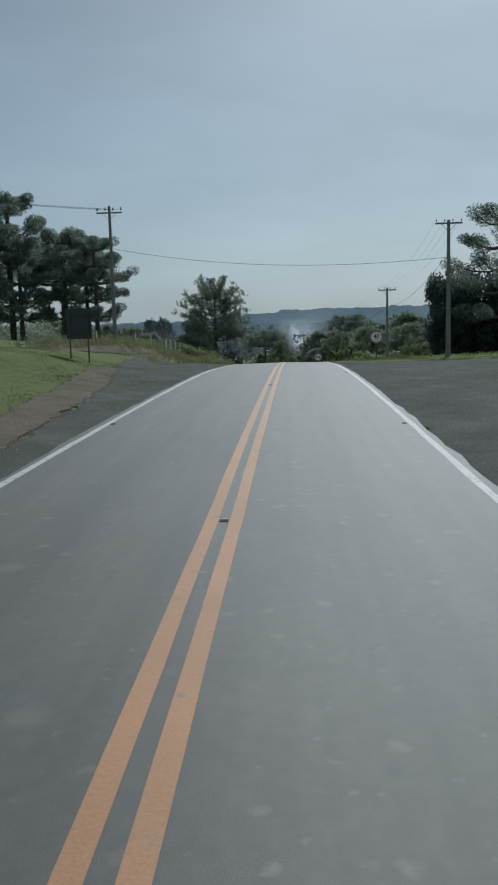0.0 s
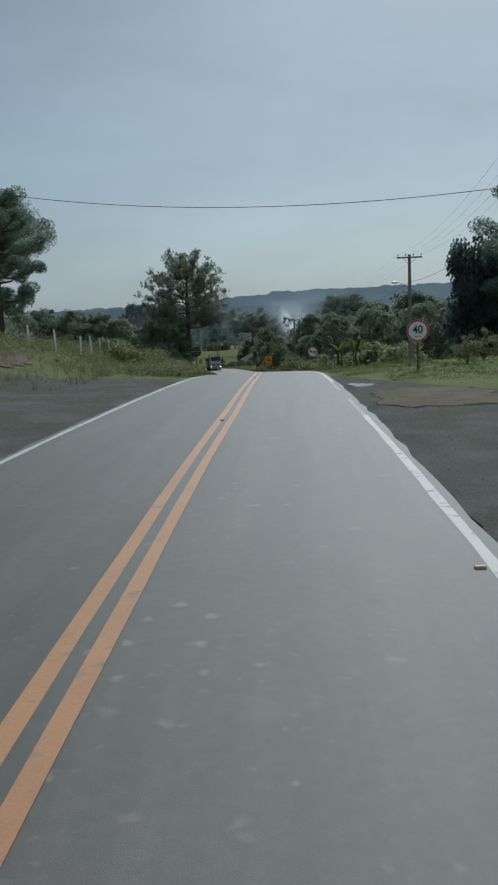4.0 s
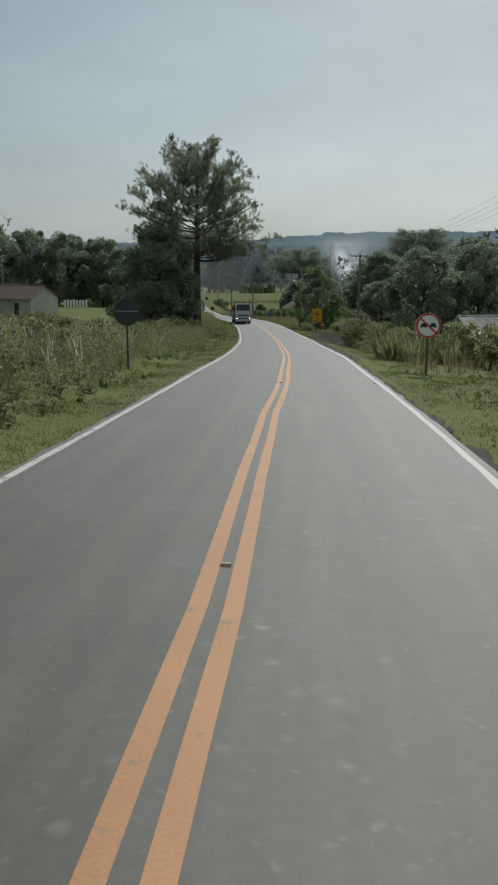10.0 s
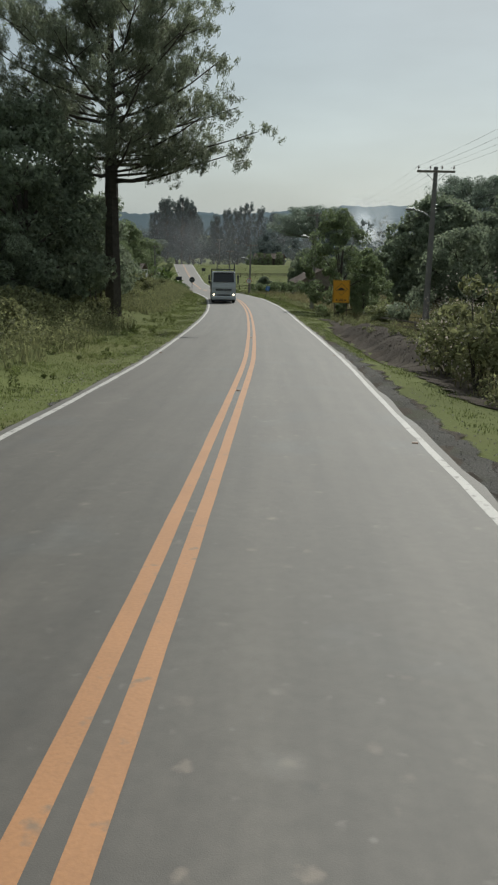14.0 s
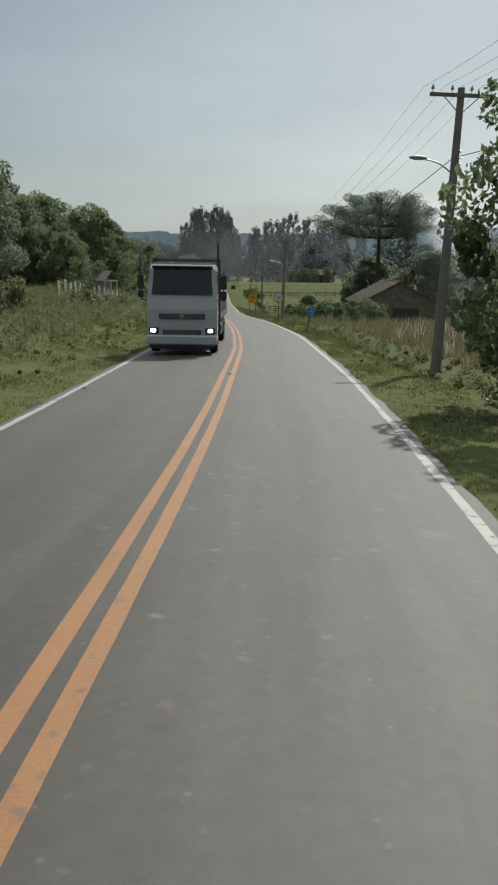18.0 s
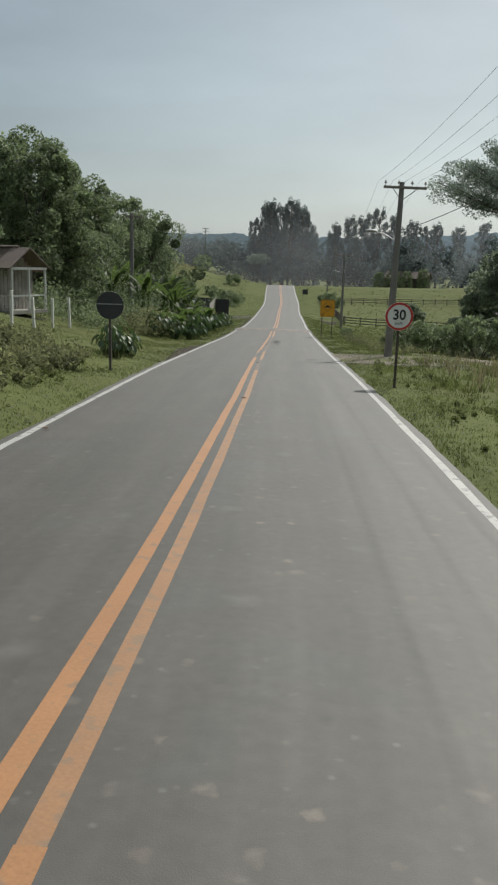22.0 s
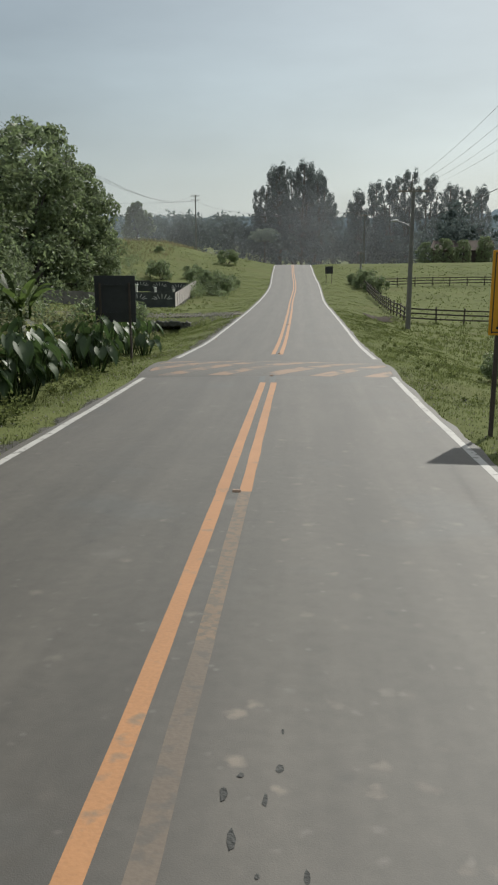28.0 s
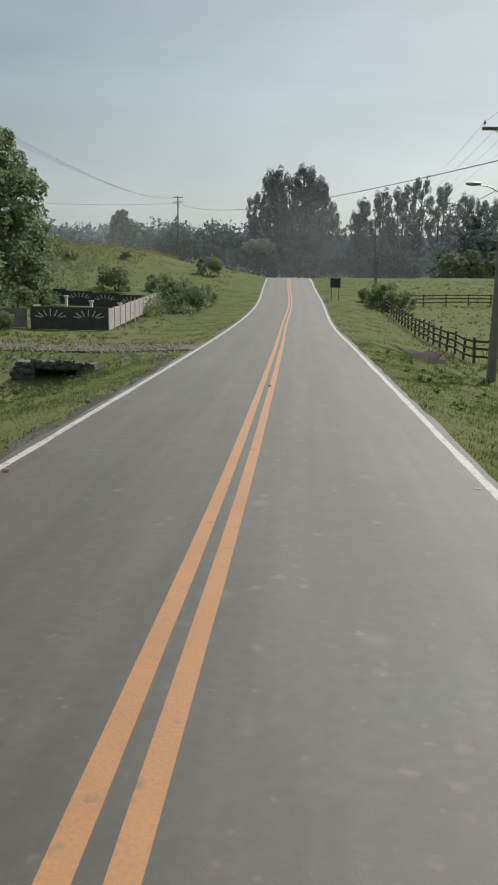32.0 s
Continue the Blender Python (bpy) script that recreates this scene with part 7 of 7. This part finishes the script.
    for z in (0.35, 0.9, 1.45, 2.05):
        part("headboard_rail", box(B(), (2.45, 0.07, 0.1), (0, L0 + 0.1, zb + z), bevel=0.01), DARK_PLASTIC, t)
    part("headboard_panel", box(B(), (2.4, 0.03, 0.8), (0, L0 + 0.16, zb + 0.45)), DARK_PLASTIC, t)
    for s in (-1, 1):
        part("headboard_brace", rod(B(), (s * 1.19, L0 + 0.15, zb + 2.05), (s * 1.19, L0 + 2.6, zb + 0.08), 0.05, 0.05, 8), DARK_PLASTIC, t)
        part("bed_side_board", box(B(), (0.05, 2.6, 0.5), (s * 1.23, L0 + 1.4, zb + 0.3), bevel=0.01), DARK_PLASTIC, t)
    part("rear_board", box(B(), (1.1, 0.04, 0.62), (-0.6, L1 - 0.05, zb + 0.98), bevel=0.01), DARK_PLASTIC, t)
    for x_ in (-1.1, -0.1):
        part("rear_board_post", box(B(), (0.06, 0.06, 1.25), (x_, L1 - 0.1, zb + 0.65)), DARK_PLASTIC, t)
    part("tailboard", box(B(), (2.44, 0.06, 0.55), (0, L1, zb + 0.32), bevel=0.01), DARK_PLASTIC, t)
    part("rear_bar", box(B(), (2.3, 0.1, 0.14), (0, L1 - 0.1, 0.55)), SIGN_WHITE, t)
    # axles and wheels
    for yy in (1.38, 8.85, 10.15):
        part("axle", rod(B(), (-1.0, yy, 0.5), (1.0, yy, 0.5), 0.09, 0.09, 10), DARK_PLASTIC, t)
        for s in (-1, 1):
            wheel(t, s * 1.06, yy, 0.5, 0.3, s)
            if yy > 2:
                wheel(t, s * 0.72, yy, 0.5, 0.28, s)
    return t, m, zb


truck, truck_m, bed_z = lorry(-1.82, 206.2)
# folded tarpaulin on the bed
bm = B()
bmesh.ops.create_grid(bm, x_segments=22, y_segments=26, size=0.5)
for v in bm.verts:
    x, y = v.co.x * 2, v.co.y * 2
    v.co = Vector((v.co.x * 2.25, v.co.y * 3.0, 0))
    edge_ = max(abs(x), abs(y))
    hgt = (1 - max(0, (edge_ - 0.72) / 0.28) ** 2) * (0.85 + 0.22 * noise.noise(Vector((x * 2.6, y * 2.6, 3))) + 0.08 * noise.noise(Vector((x * 7, y * 9, 8))) + 0.12 * math.sin(y * 6 + x * 2) + 0.2) * (1.0 - 0.25 * (y > 0.5))
    v.co.z = max(0.0, hgt)
bmesh.ops.recalc_face_normals(bm, faces=bm.faces)
tarp = part("folded_tarpaulin", bm, TARP, smooth=True)
tarp.matrix_world = truck_m @ Matrix.Translation((0, 4.15, bed_z + 0.085))
tagged(tarp, "folded orange-brown tarpaulin heaped on the lorry's bed", "tarpaulin")


# ---- houses, fences, yard ----
PLASTER = mat("pale_plaster", (0.5, 0.47, 0.42), rough=0.9, vary=0.15, scale=1.2, bump=0.2, second=(0.36, 0.33, 0.29), spot=0.05)
TEAL_WALL = mat("grey_green_wall", (0.24, 0.28, 0.27), rough=0.9, vary=0.15, scale=1.2, bump=0.2)
ROOF_GREY = mat("fibre_cement_roof", (0.34, 0.33, 0.32), rough=0.85, vary=0.25, scale=1.5, bump=0.3, second=(0.2, 0.19, 0.18), spot=0.06)
ROOF_BROWN = mat("brown_roof_tiles", (0.17, 0.135, 0.115), rough=0.9, vary=0.2, scale=2, bump=0.4)
HOUSE_WOOD = mat("bleached_boards", (0.34, 0.315, 0.28), rough=0.9, vary=0.3, scale=2.5, bump=0.4)
BOARDS = mat("unpainted_boards", (0.19, 0.16, 0.135), rough=0.9, vary=0.35, scale=2.5, bump=0.4)
YARD_DARK = mat("dark_concrete", (0.065, 0.07, 0.068), rough=0.95, vary=0.3, scale=2, bump=0.4)
# the pale panels again, darkened for the wall that stands in shade
YARD_SHADED = mat("shade_darkened_panels", (0.19, 0.175, 0.16), rough=0.95, vary=0.3, scale=1.5, bump=0.4)
YARD_PALE = mat("pale_concrete_panels", (0.42, 0.38, 0.36), rough=0.9, vary=0.2, scale=1.5, bump=0.3)
WHITEWASH = mat("whitewash", (0.66, 0.65, 0.62), rough=0.85, vary=0.12, scale=3, bump=0.2)
GLASS_DARK = bpy.data.materials.new("window_glass")
GLASS_DARK.use_nodes = True
gb = GLASS_DARK.node_tree.nodes["Principled BSDF"]
gb.inputs["Base Color"].default_value, gb.inputs["Roughness"].default_value = (0.02, 0.022, 0.025, 1), 0.08


def house(name, m, w, d, h, pitch, wall_mat, roof_mat, label, front="y", boards=False, porch=False, door_at=0.2, windows=((-0.25, 0.0),)):
    """A gabled house: w along x (the ridge runs along x), d along y."""
    t = thing(name, m, label, "house" if "house" in name else "shed")
    rise_ = math.tan(radians(pitch)) * d / 2
    th = 0.15
    for s in (-1, 1):
        part("wall", box(B(), (w, th, h), (0, s * (d / 2 - th / 2), h / 2)), wall_mat, t)
        bm = B()
        pts = [(-d / 2 + th, 0), (d / 2 - th, 0), (d / 2 - th, h), (0, h + rise_ * (1 - 2 * th / d)), (-d / 2 + th, h)]
        a = [bm.verts.new((s * w / 2, q[0], q[1])) for q in pts]
        b = [bm.verts.new((s * (w / 2 - th), q[0], q[1])) for q in pts]
        bm.faces.new(a), bm.faces.new(b[::-1])
        for i in range(5):
            bm.faces.new((a[i], a[(i + 1) % 5], b[(i + 1) % 5], b[i]))
        bmesh.ops.recalc_face_normals(bm, faces=bm.faces)
        part("gable_wall", bm, wall_mat, t)
        # corrugated roof half
        bm = B()
        L = math.hypot(d / 2 + 0.45, rise_ * (d / 2 + 0.45) / (d / 2))
        n = int(w / 0.18)
        rows = []
        for i in range(n + 1):
            x = -w / 2 - 0.35 + (w + 0.7) * i / n
            up = 0.03 if i % 2 else 0.0
            rows.append([bm.verts.new((x, s * q * (d / 2 + 0.45), h + rise_ + 0.06 + up - q * rise_ * (d / 2 + 0.45) / (d / 2))) for q in (0, 0.5, 1)])
        for p, q in zip(rows, rows[1:]):
            for j in (0, 1):
                bm.faces.new((p[j], p[j + 1], q[j + 1], q[j]))
        g = bmesh.ops.solidify(bm, geom=list(bm.faces), thickness=0.03)
        part("roof", bm, roof_mat, t)
    part("ridge_cap", rod(B(), (-w / 2 - 0.35, 0, h + rise_ + 0.08), (w / 2 + 0.35, 0, h + rise_ + 0.08), 0.09, 0.09, 8), roof_mat, t)
    for s in (-1,):
        for fx, _ in windows:
            wn = part("window", box(B(), (1.1, 0.1, 1.0), (fx * w, s * (d / 2) - 0.01, h * 0.58), bevel=0.01), WHITEWASH, t)
            part("pane", box(B(), (0.92, 0.02, 0.82), (fx * w, s * (d / 2) - 0.065, h * 0.58)), GLASS_DARK, wn)
        dr = part("door", box(B(), (0.9, 0.08, 2.05), (door_at * w, s * (d / 2) - 0.02, 1.03), bevel=0.01), WOOD_DARK, t)
        part("handle", box(B(), (0.03, 0.05, 0.12), (door_at * w + 0.36, s * (d / 2) - 0.08, 1.0)), STEEL, dr)
    if boards:
        for k in range(int(d / 0.25)):
            for s in (-1, 1):
                y = -d / 2 + 0.25 * (k + 0.5)
                top = h + rise_ * (1 - abs(y) / (d / 2)) - 0.05
                part("board", box(B(), (0.03, 0.22, top), (s * (w / 2 + 0.015), y, top / 2)), wall_mat, t)
    if porch:
        for k in (-1, 0, 1):
            part("porch_post", box(B(), (0.12, 0.12, h - 0.1), (k * w * 0.42, -d / 2 - 1.3, (h - 0.1) / 2)), WHITEWASH, t)
        part("porch_roof", box(B(), (w * 0.95, 1.7, 0.06), (0, -d / 2 - 0.8, h), Matrix.Rotation(radians(8), 4, "X")), roof_mat, t)
    return t


def on(off, y, turn=0.0, dz=0.0):
    return Matrix.Translation(spot(off, y, dz)) @ Matrix.Rotation(radians(turn), 4, "Z")


house("low_house", on(20.4, 150, 8, 0.1), 9, 6.5, 2.5, 20, TEAL_WALL, ROOF_GREY, "low grey-green house with a pale corrugated roof", porch=True)
house("field_house", on(-37.5, 208, -20), 9, 7, 2.8, 27, PLASTER, ROOF_BROWN, "brown-roofed house with a pale gable behind the field")
shed = house("dark_shed", on(20.6, 279, -80), 9, 8.6, 3.1, 28, BOARDS, ROOF_BROWN, "weathered shed with a grey roof under the araucaria", boards=True)
part("barn_door", box(B(), (0.07, 3.0, 2.4), (4.56, 0.9, 1.2), bevel=0.01), WOOD_DARK, shed)
hut = house("wooden_house", on(-15.0, 261.6, -14, -0.1), 5.2, 2.6, 2.2, 34, HOUSE_WOOD, ROOF_BROWN, "small bleached wooden house with a white porch among the bank's trees", boards=True, porch=True)
for y in (-1.2, 0.0, 1.2):
    part("porch_post", box(B(), (0.1, 0.1, 2.1), (3.5, y, 1.05), bevel=0.01), WHITEWASH, hut)
part("porch_rail", box(B(), (0.06, 2.4, 0.08), (3.5, 0, 0.85), bevel=0.01), WHITEWASH, hut)
part("porch_beam", box(B(), (0.1, 2.6, 0.12), (3.5, 0, 2.15), bevel=0.01), WHITEWASH, hut)
part("porch_floor", box(B(), (1.0, 2.5, 0.16), (3.1, 0, 0.06)), HOUSE_WOOD, hut)
for k in (-1, 1):
    part("porch_roof", box(B(), (1.1, 1.75, 0.06), (3.1, k * 0.74, 2.2 + 0.44), Matrix.Rotation(radians(-34 * k), 4, "X")), ROOF_BROWN, hut)
house("farm_house", on(34, 447, -8.7), 11, 7, 2.7, 24, WOOD_DARK, ROOF_BROWN, "long farm house with a brown roof at the far wood", windows=((-0.3, 0), (0.0, 0)), door_at=0.25)
house("far_house", on(-62, 440, 10), 8, 6, 2.5, 24, WHITEWASH, ROOF_GREY, "small white house far off on the hill")


def post_fence(name, label, pts, gap, ph, pw, rails, material, rail_mat, rail_h=0.1, group="", cat="fence", wire=False):
    """A fence along offsets and y's on the ground: posts and rails."""
    t = thing(name, spot(*pts[0]), label, cat)
    inv = t.matrix_world.inverted()
    line = []
    for (o0, y0), (o1, y1) in zip(pts, pts[1:]):
        a, b = spot(o0, y0), spot(o1, y1)
        n = max(1, int((b - a).length / gap))
        for i in range(n):
            line.append((o0 + (o1 - o0) * i / n, y0 + (y1 - y0) * i / n))
    line.append(pts[-1])
    ps = [spot(*q) for q in line]
    rr = random.Random(len(ps) * 7)
    for p in ps:
        q = inv @ p
        lean = Matrix.Rotation(radians(rr.uniform(-3, 3)), 4, "Y") @ Matrix.Rotation(radians(rr.uniform(-2, 2)), 4, "X")
        hh = ph * rr.uniform(0.93, 1.05)
        part("post", box(B(), (pw, pw, hh + 0.3), q + Vector((0, 0, hh / 2 - 0.15)), lean, 0.01), material, t)
    for a, b in zip(ps, ps[1:]):
        a, b = inv @ a, inv @ b
        for z in rails:
            if wire:
                part("wire", rod(B(), a + Vector((0, 0, z)), b + Vector((0, 0, z)), 0.006, 0.006, 4), rail_mat, t)
            else:
                d = b - a
                rot = d.to_track_quat("Y", "Z").to_matrix().to_4x4()
                part("rail", box(B(), (0.04, d.length + 0.06, rail_h), (a + b) / 2 + Vector((-pw * 0.4, 0, z)), rot, 0.006), rail_mat, t)
    return t


post_fence("paddock_fence", "dark wooden post and rail fence round a paddock", [(10.0, 345), (9.8, 356), (9.7, 370), (9.6, 388)], 1.9, 1.3, 0.13, (0.35, 0.75, 1.12), WOOD_DARK, WOOD_DARK, 0.12)
post_fence("paddock_fence", "dark wooden post and rail fence across the meadow", [(10.0, 345), (17, 346), (26, 348), (38, 350)], 2.0, 1.3, 0.13, (0.35, 0.75, 1.12), WOOD_DARK, WOOD_DARK, 0.12)
post_fence("far_paddock_fence", "dark wooden fence at the paddock's far side", [(9.6, 392), (20, 396), (40, 400), (60, 404)], 2.2, 1.3, 0.13, (0.4, 0.8, 1.15), WOOD_DARK, WOOD_DARK, 0.12)
post_fence("white_post_fence", "white concrete fence posts with wire on the bank", [(-10.8, 226), (-11.2, 238), (-10.6, 252), (-10.0, 262)], 2.1, 1.45, 0.11, (0.4, 0.8, 1.2), WHITEWASH, CABLE, wire=True)
post_fence("wire_fence", "grey wooden posts with wire beside the field", [(-14.5, 98), (-15, 112), (-15.5, 126), (-16, 142), (-17, 158)], 2.6, 1.3, 0.1, (0.4, 0.8, 1.15), WOOD_GREY, CABLE, wire=True)
post_fence("wire_fence", "pale posts with wire above the dirt bank", [(-19, 76), (-14, 79), (-11.5, 82), (-10.5, 90)], 1.7, 1.5, 0.1, (0.5, 0.9, 1.3), WHITEWASH, CABLE, wire=True)
post_fence("wire_fence", "dark posts with wire under the roadside trees", [(-10.2, 160), (-10.5, 168), (-10.8, 180), (-11, 192)], 2.2, 1.3, 0.12, (0.5, 0.9), WOOD_DARK, CABLE, wire=True)
post_fence("garden_fence", "white painted garden fence behind the field", [(-33.5, 230), (-29.5, 230.5)], 0.55, 1.3, 0.3, (0.6,), WHITEWASH, WHITEWASH)


def yard_wall(a, b, h, material, cut, label, n):
    """A panel wall of concrete between posts; cut: with a whitewashed sunburst of raised rays."""
    pa, pb = spot(*a), spot(*b)
    d = pb - pa
    t = thing("yard_wall", Matrix.Translation(pa) @ Matrix.Rotation(math.atan2(d.y, d.x), 4, "Z"), label, "wall")
    L = math.hypot(d.x, d.y)
    for i in range(n + 1):
        z = d.z * i / n
        part("post", box(B(), (0.13, 0.13, h + 0.35), (L * i / n, 0, z + h / 2 - 0.12), bevel=0.01), material if not cut else YARD_DARK, t)
    for i in range(n):
        x, z, w = L * (i + 0.5) / n, d.z * (i + 0.5) / n, L / n - 0.13
        if cut:
            part("panel", box(B(), (w, 0.06, h - 0.1), (x, 0, z + (h - 0.1) / 2)), material, t)
            part("cap", box(B(), (w, 0.08, 0.1), (x, 0, z + h - 0.05)), material, t)
            for k in range(7):
                a_ = radians(12 + 26 * k)
                part("ray", box(B(), (0.05, 0.03, h * 0.3), (x + 0.34 * w * math.cos(a_), -0.045, z + h * 0.5 + 0.22 * h * math.sin(a_) + 0.03), Matrix.Rotation(math.pi / 2 - a_, 4, "Y")), WHITEWASH, t)
        else:
            for k in range(3):
                part("panel", box(B(), (w, 0.05, h / 3 - 0.012), (x, 0, z + h / 3 * (k + 0.5))), material, t)
    return t


post_fence("field_fence", "low grey rail fence behind the dug bank", [(8.6, 180), (12.6, 172.5)], 1.9, 0.95, 0.1, (0.5, 0.85), WOOD_GREY, WOOD_GREY)
yard_wall((-16.2, 349.6), (-11.4, 351), 1.45, YARD_DARK, True, "dark concrete yard wall with white sunburst rays", 2)
yard_wall((-11.4, 351.2), (-12.4, 374), 1.35, YARD_PALE, False, "pale concrete panel wall of a yard", 11)
yard_wall((-23.6, 346.4), (-16.5, 349.4), 1.25, YARD_SHADED, False, "concrete panel wall of a yard, greyed for its shade", 4)
yard_wall((-22, 368), (-13, 371), 1.3, YARD_DARK, True, "dark concrete wall at the back of a yard", 4)
for k, (o, y, h) in enumerate(((-15.2, 361, 1.5), (-17.6, 362, 1.6), (-13.6, 364, 1.2))):
    t = thing("white_post", spot(o, y), "white painted stone post in the walled yard", "post", "yard posts")
    bm = box(B(), (0.2, 0.2, h), (0, 0, h / 2), bevel=0.02)
    part("shaft", bm, WHITEWASH, t)
    part("cap", box(B(), (0.34, 0.3, 0.1), (0, 0, h + 0.05), bevel=0.02), WHITEWASH, t)

for o, y, w, h in ((-14.0, 355, 0.7, 0.5), (-16.4, 356.5, 0.8, 0.6), (-18.6, 354, 0.7, 0.75), (-20.4, 356, 0.6, 0.6), (-12.9, 358.5, 0.8, 0.45), (-19.6, 360, 0.7, 0.9)):
    t = thing("stone_slab", Matrix.Translation(spot(o, y)) @ Matrix.Rotation(radians(18), 4, "Z"), "low pale stone slab with an upright head in the walled yard", "stone slab", "yard slabs")
    part("slab", box(B(), (w, 1.5, h * 0.5), (0, 0, h * 0.2), bevel=0.02), YARD_PALE, t)
    part("head", box(B(), (w * 0.8, 0.12, h), (0, 0.7, h * 0.55), bevel=0.03), WHITEWASH, t)

# a leafless tree by the shed
t = thing("bare_tree", spot(27.5, 300), "slim leafless tree with forked grey branches behind the shed", "tree")
bm = limbs(B(), [(bend((0, 0, -0.3), (0.5, 0, 5.5), 0.1), 0.13, 0.07), (bend((0.5, 0, 5.5), (-0.8, 0, 10.5), 0.3), 0.06, 0.015), (bend((0.45, 0, 4.6), (2.2, 0.3, 10), 0.3), 0.06, 0.015), (bend((1.5, 0, 7), (3.2, 0, 8.6), 0.2), 0.03, 0.01), (bend((0.1, 0, 7.2), (-1.6, 0.2, 9), 0.2), 0.03, 0.01), (bend((0.3, 0, 4), (-1.2, 0, 6.6), 0.2), 0.035, 0.01)])
part("trunk", bm, BARK_PALE, t)

# stone-built culvert mouth under the farm track
t = thing("culvert", Matrix.Translation(spot(-8.7, 331.0, 0.05)) @ Matrix.Rotation(radians(turn_at(332)), 4, "Z"), "dark stone culvert headwall under the farm track", "culvert")
rr = random.Random(5)
CULVERT = mat("dark_stone", (0.085, 0.083, 0.076), rough=0.8, vary=0.4, scale=2, bump=0.6)
MOUTH_SHADE = mat("mouth_shade", (0.02, 0.02, 0.018), rough=0.6, vary=0.2, bump=0.3)
bm = box(B(), (0.75, 0.7, 1.15), (-1.2, 0.35, 0.3), Matrix.Rotation(0.06, 4, "Y"))
box(bm, (0.75, 0.7, 1.1), (1.2, 0.35, 0.28), Matrix.Rotation(-0.08, 4, "Y"))
box(bm, (1.9, 0.7, 0.26), (0, 0.35, 0.74), Matrix.Rotation(0.04, 4, "Y"))
part("headwall", bm, CULVERT, t)
# a near-black sheet closes the opening; the hollow's shade is its colour
part("mouth", box(B(), (1.9, 0.06, 0.95), (0, 0.66, 0.17)), MOUTH_SHADE, t)
for k in range(110):
    d = rr.uniform(0.14, 0.32)
    x, z = rr.uniform(-1.75, 1.75), rr.uniform(-0.2, 0.92)
    if abs(x) < 0.9 and z < 0.62:
        z = rr.uniform(0.66, 0.92)
    turn = Matrix.Rotation(rr.uniform(-0.4, 0.4), 4, "Y") @ Matrix.Rotation(rr.uniform(-0.4, 0.4), 4, "Z")
    bm = B()
    bmesh.ops.create_icosphere(bm, subdivisions=1, radius=d / 2)
    for v in bm.verts:
        v.co = turn @ Vector((v.co.x * 1.3, v.co.y * 0.7, v.co.z * 0.9)) * rr.uniform(0.88, 1.1) + Vector((x, -0.02, z))
    part("stone", bm, CULVERT, t)

# cable over the road at the crest, and one at the far side
cable(spot(-15.2, 74.8, 8.6), spot(12.6, 62, 7.4), 1.0, 0.016, "black overhead cable sagging across the road")
cable(spot(-60, 82, 10.5), spot(-15.2, 74.8, 8.6), 1.0, 0.016)
for x in (-0.8, 0, 0.8):
    cable(spot(-15.2 + x, 74.8, 12.0), spot(-70 + x, 20, 12), 1.5, 0.012)
cable(spot(-23.8, 464, 11.2), spot(8.8, 336.2, 8.6), 1.6, 0.02, "black overhead cable crossing from the hill to the meadow")
cable(spot(-23.8, 464, 11.2), spot(-90, 460, 9.6), 1.5, 0.02)
cable(spot(9.7, 395.5, 4.2), spot(-2, 470, 9), 0.6, 0.015)
cable(spot(9.7, 395.5, 4.2), spot(28, 432, 3.4), 0.6, 0.015)
for x in (-0.5, 0.1, 0.6):
    cable(spot(-10.1 + x, 279, 7.8), spot(-23.8 + x, 464, 12.6), 3.2, 0.009)
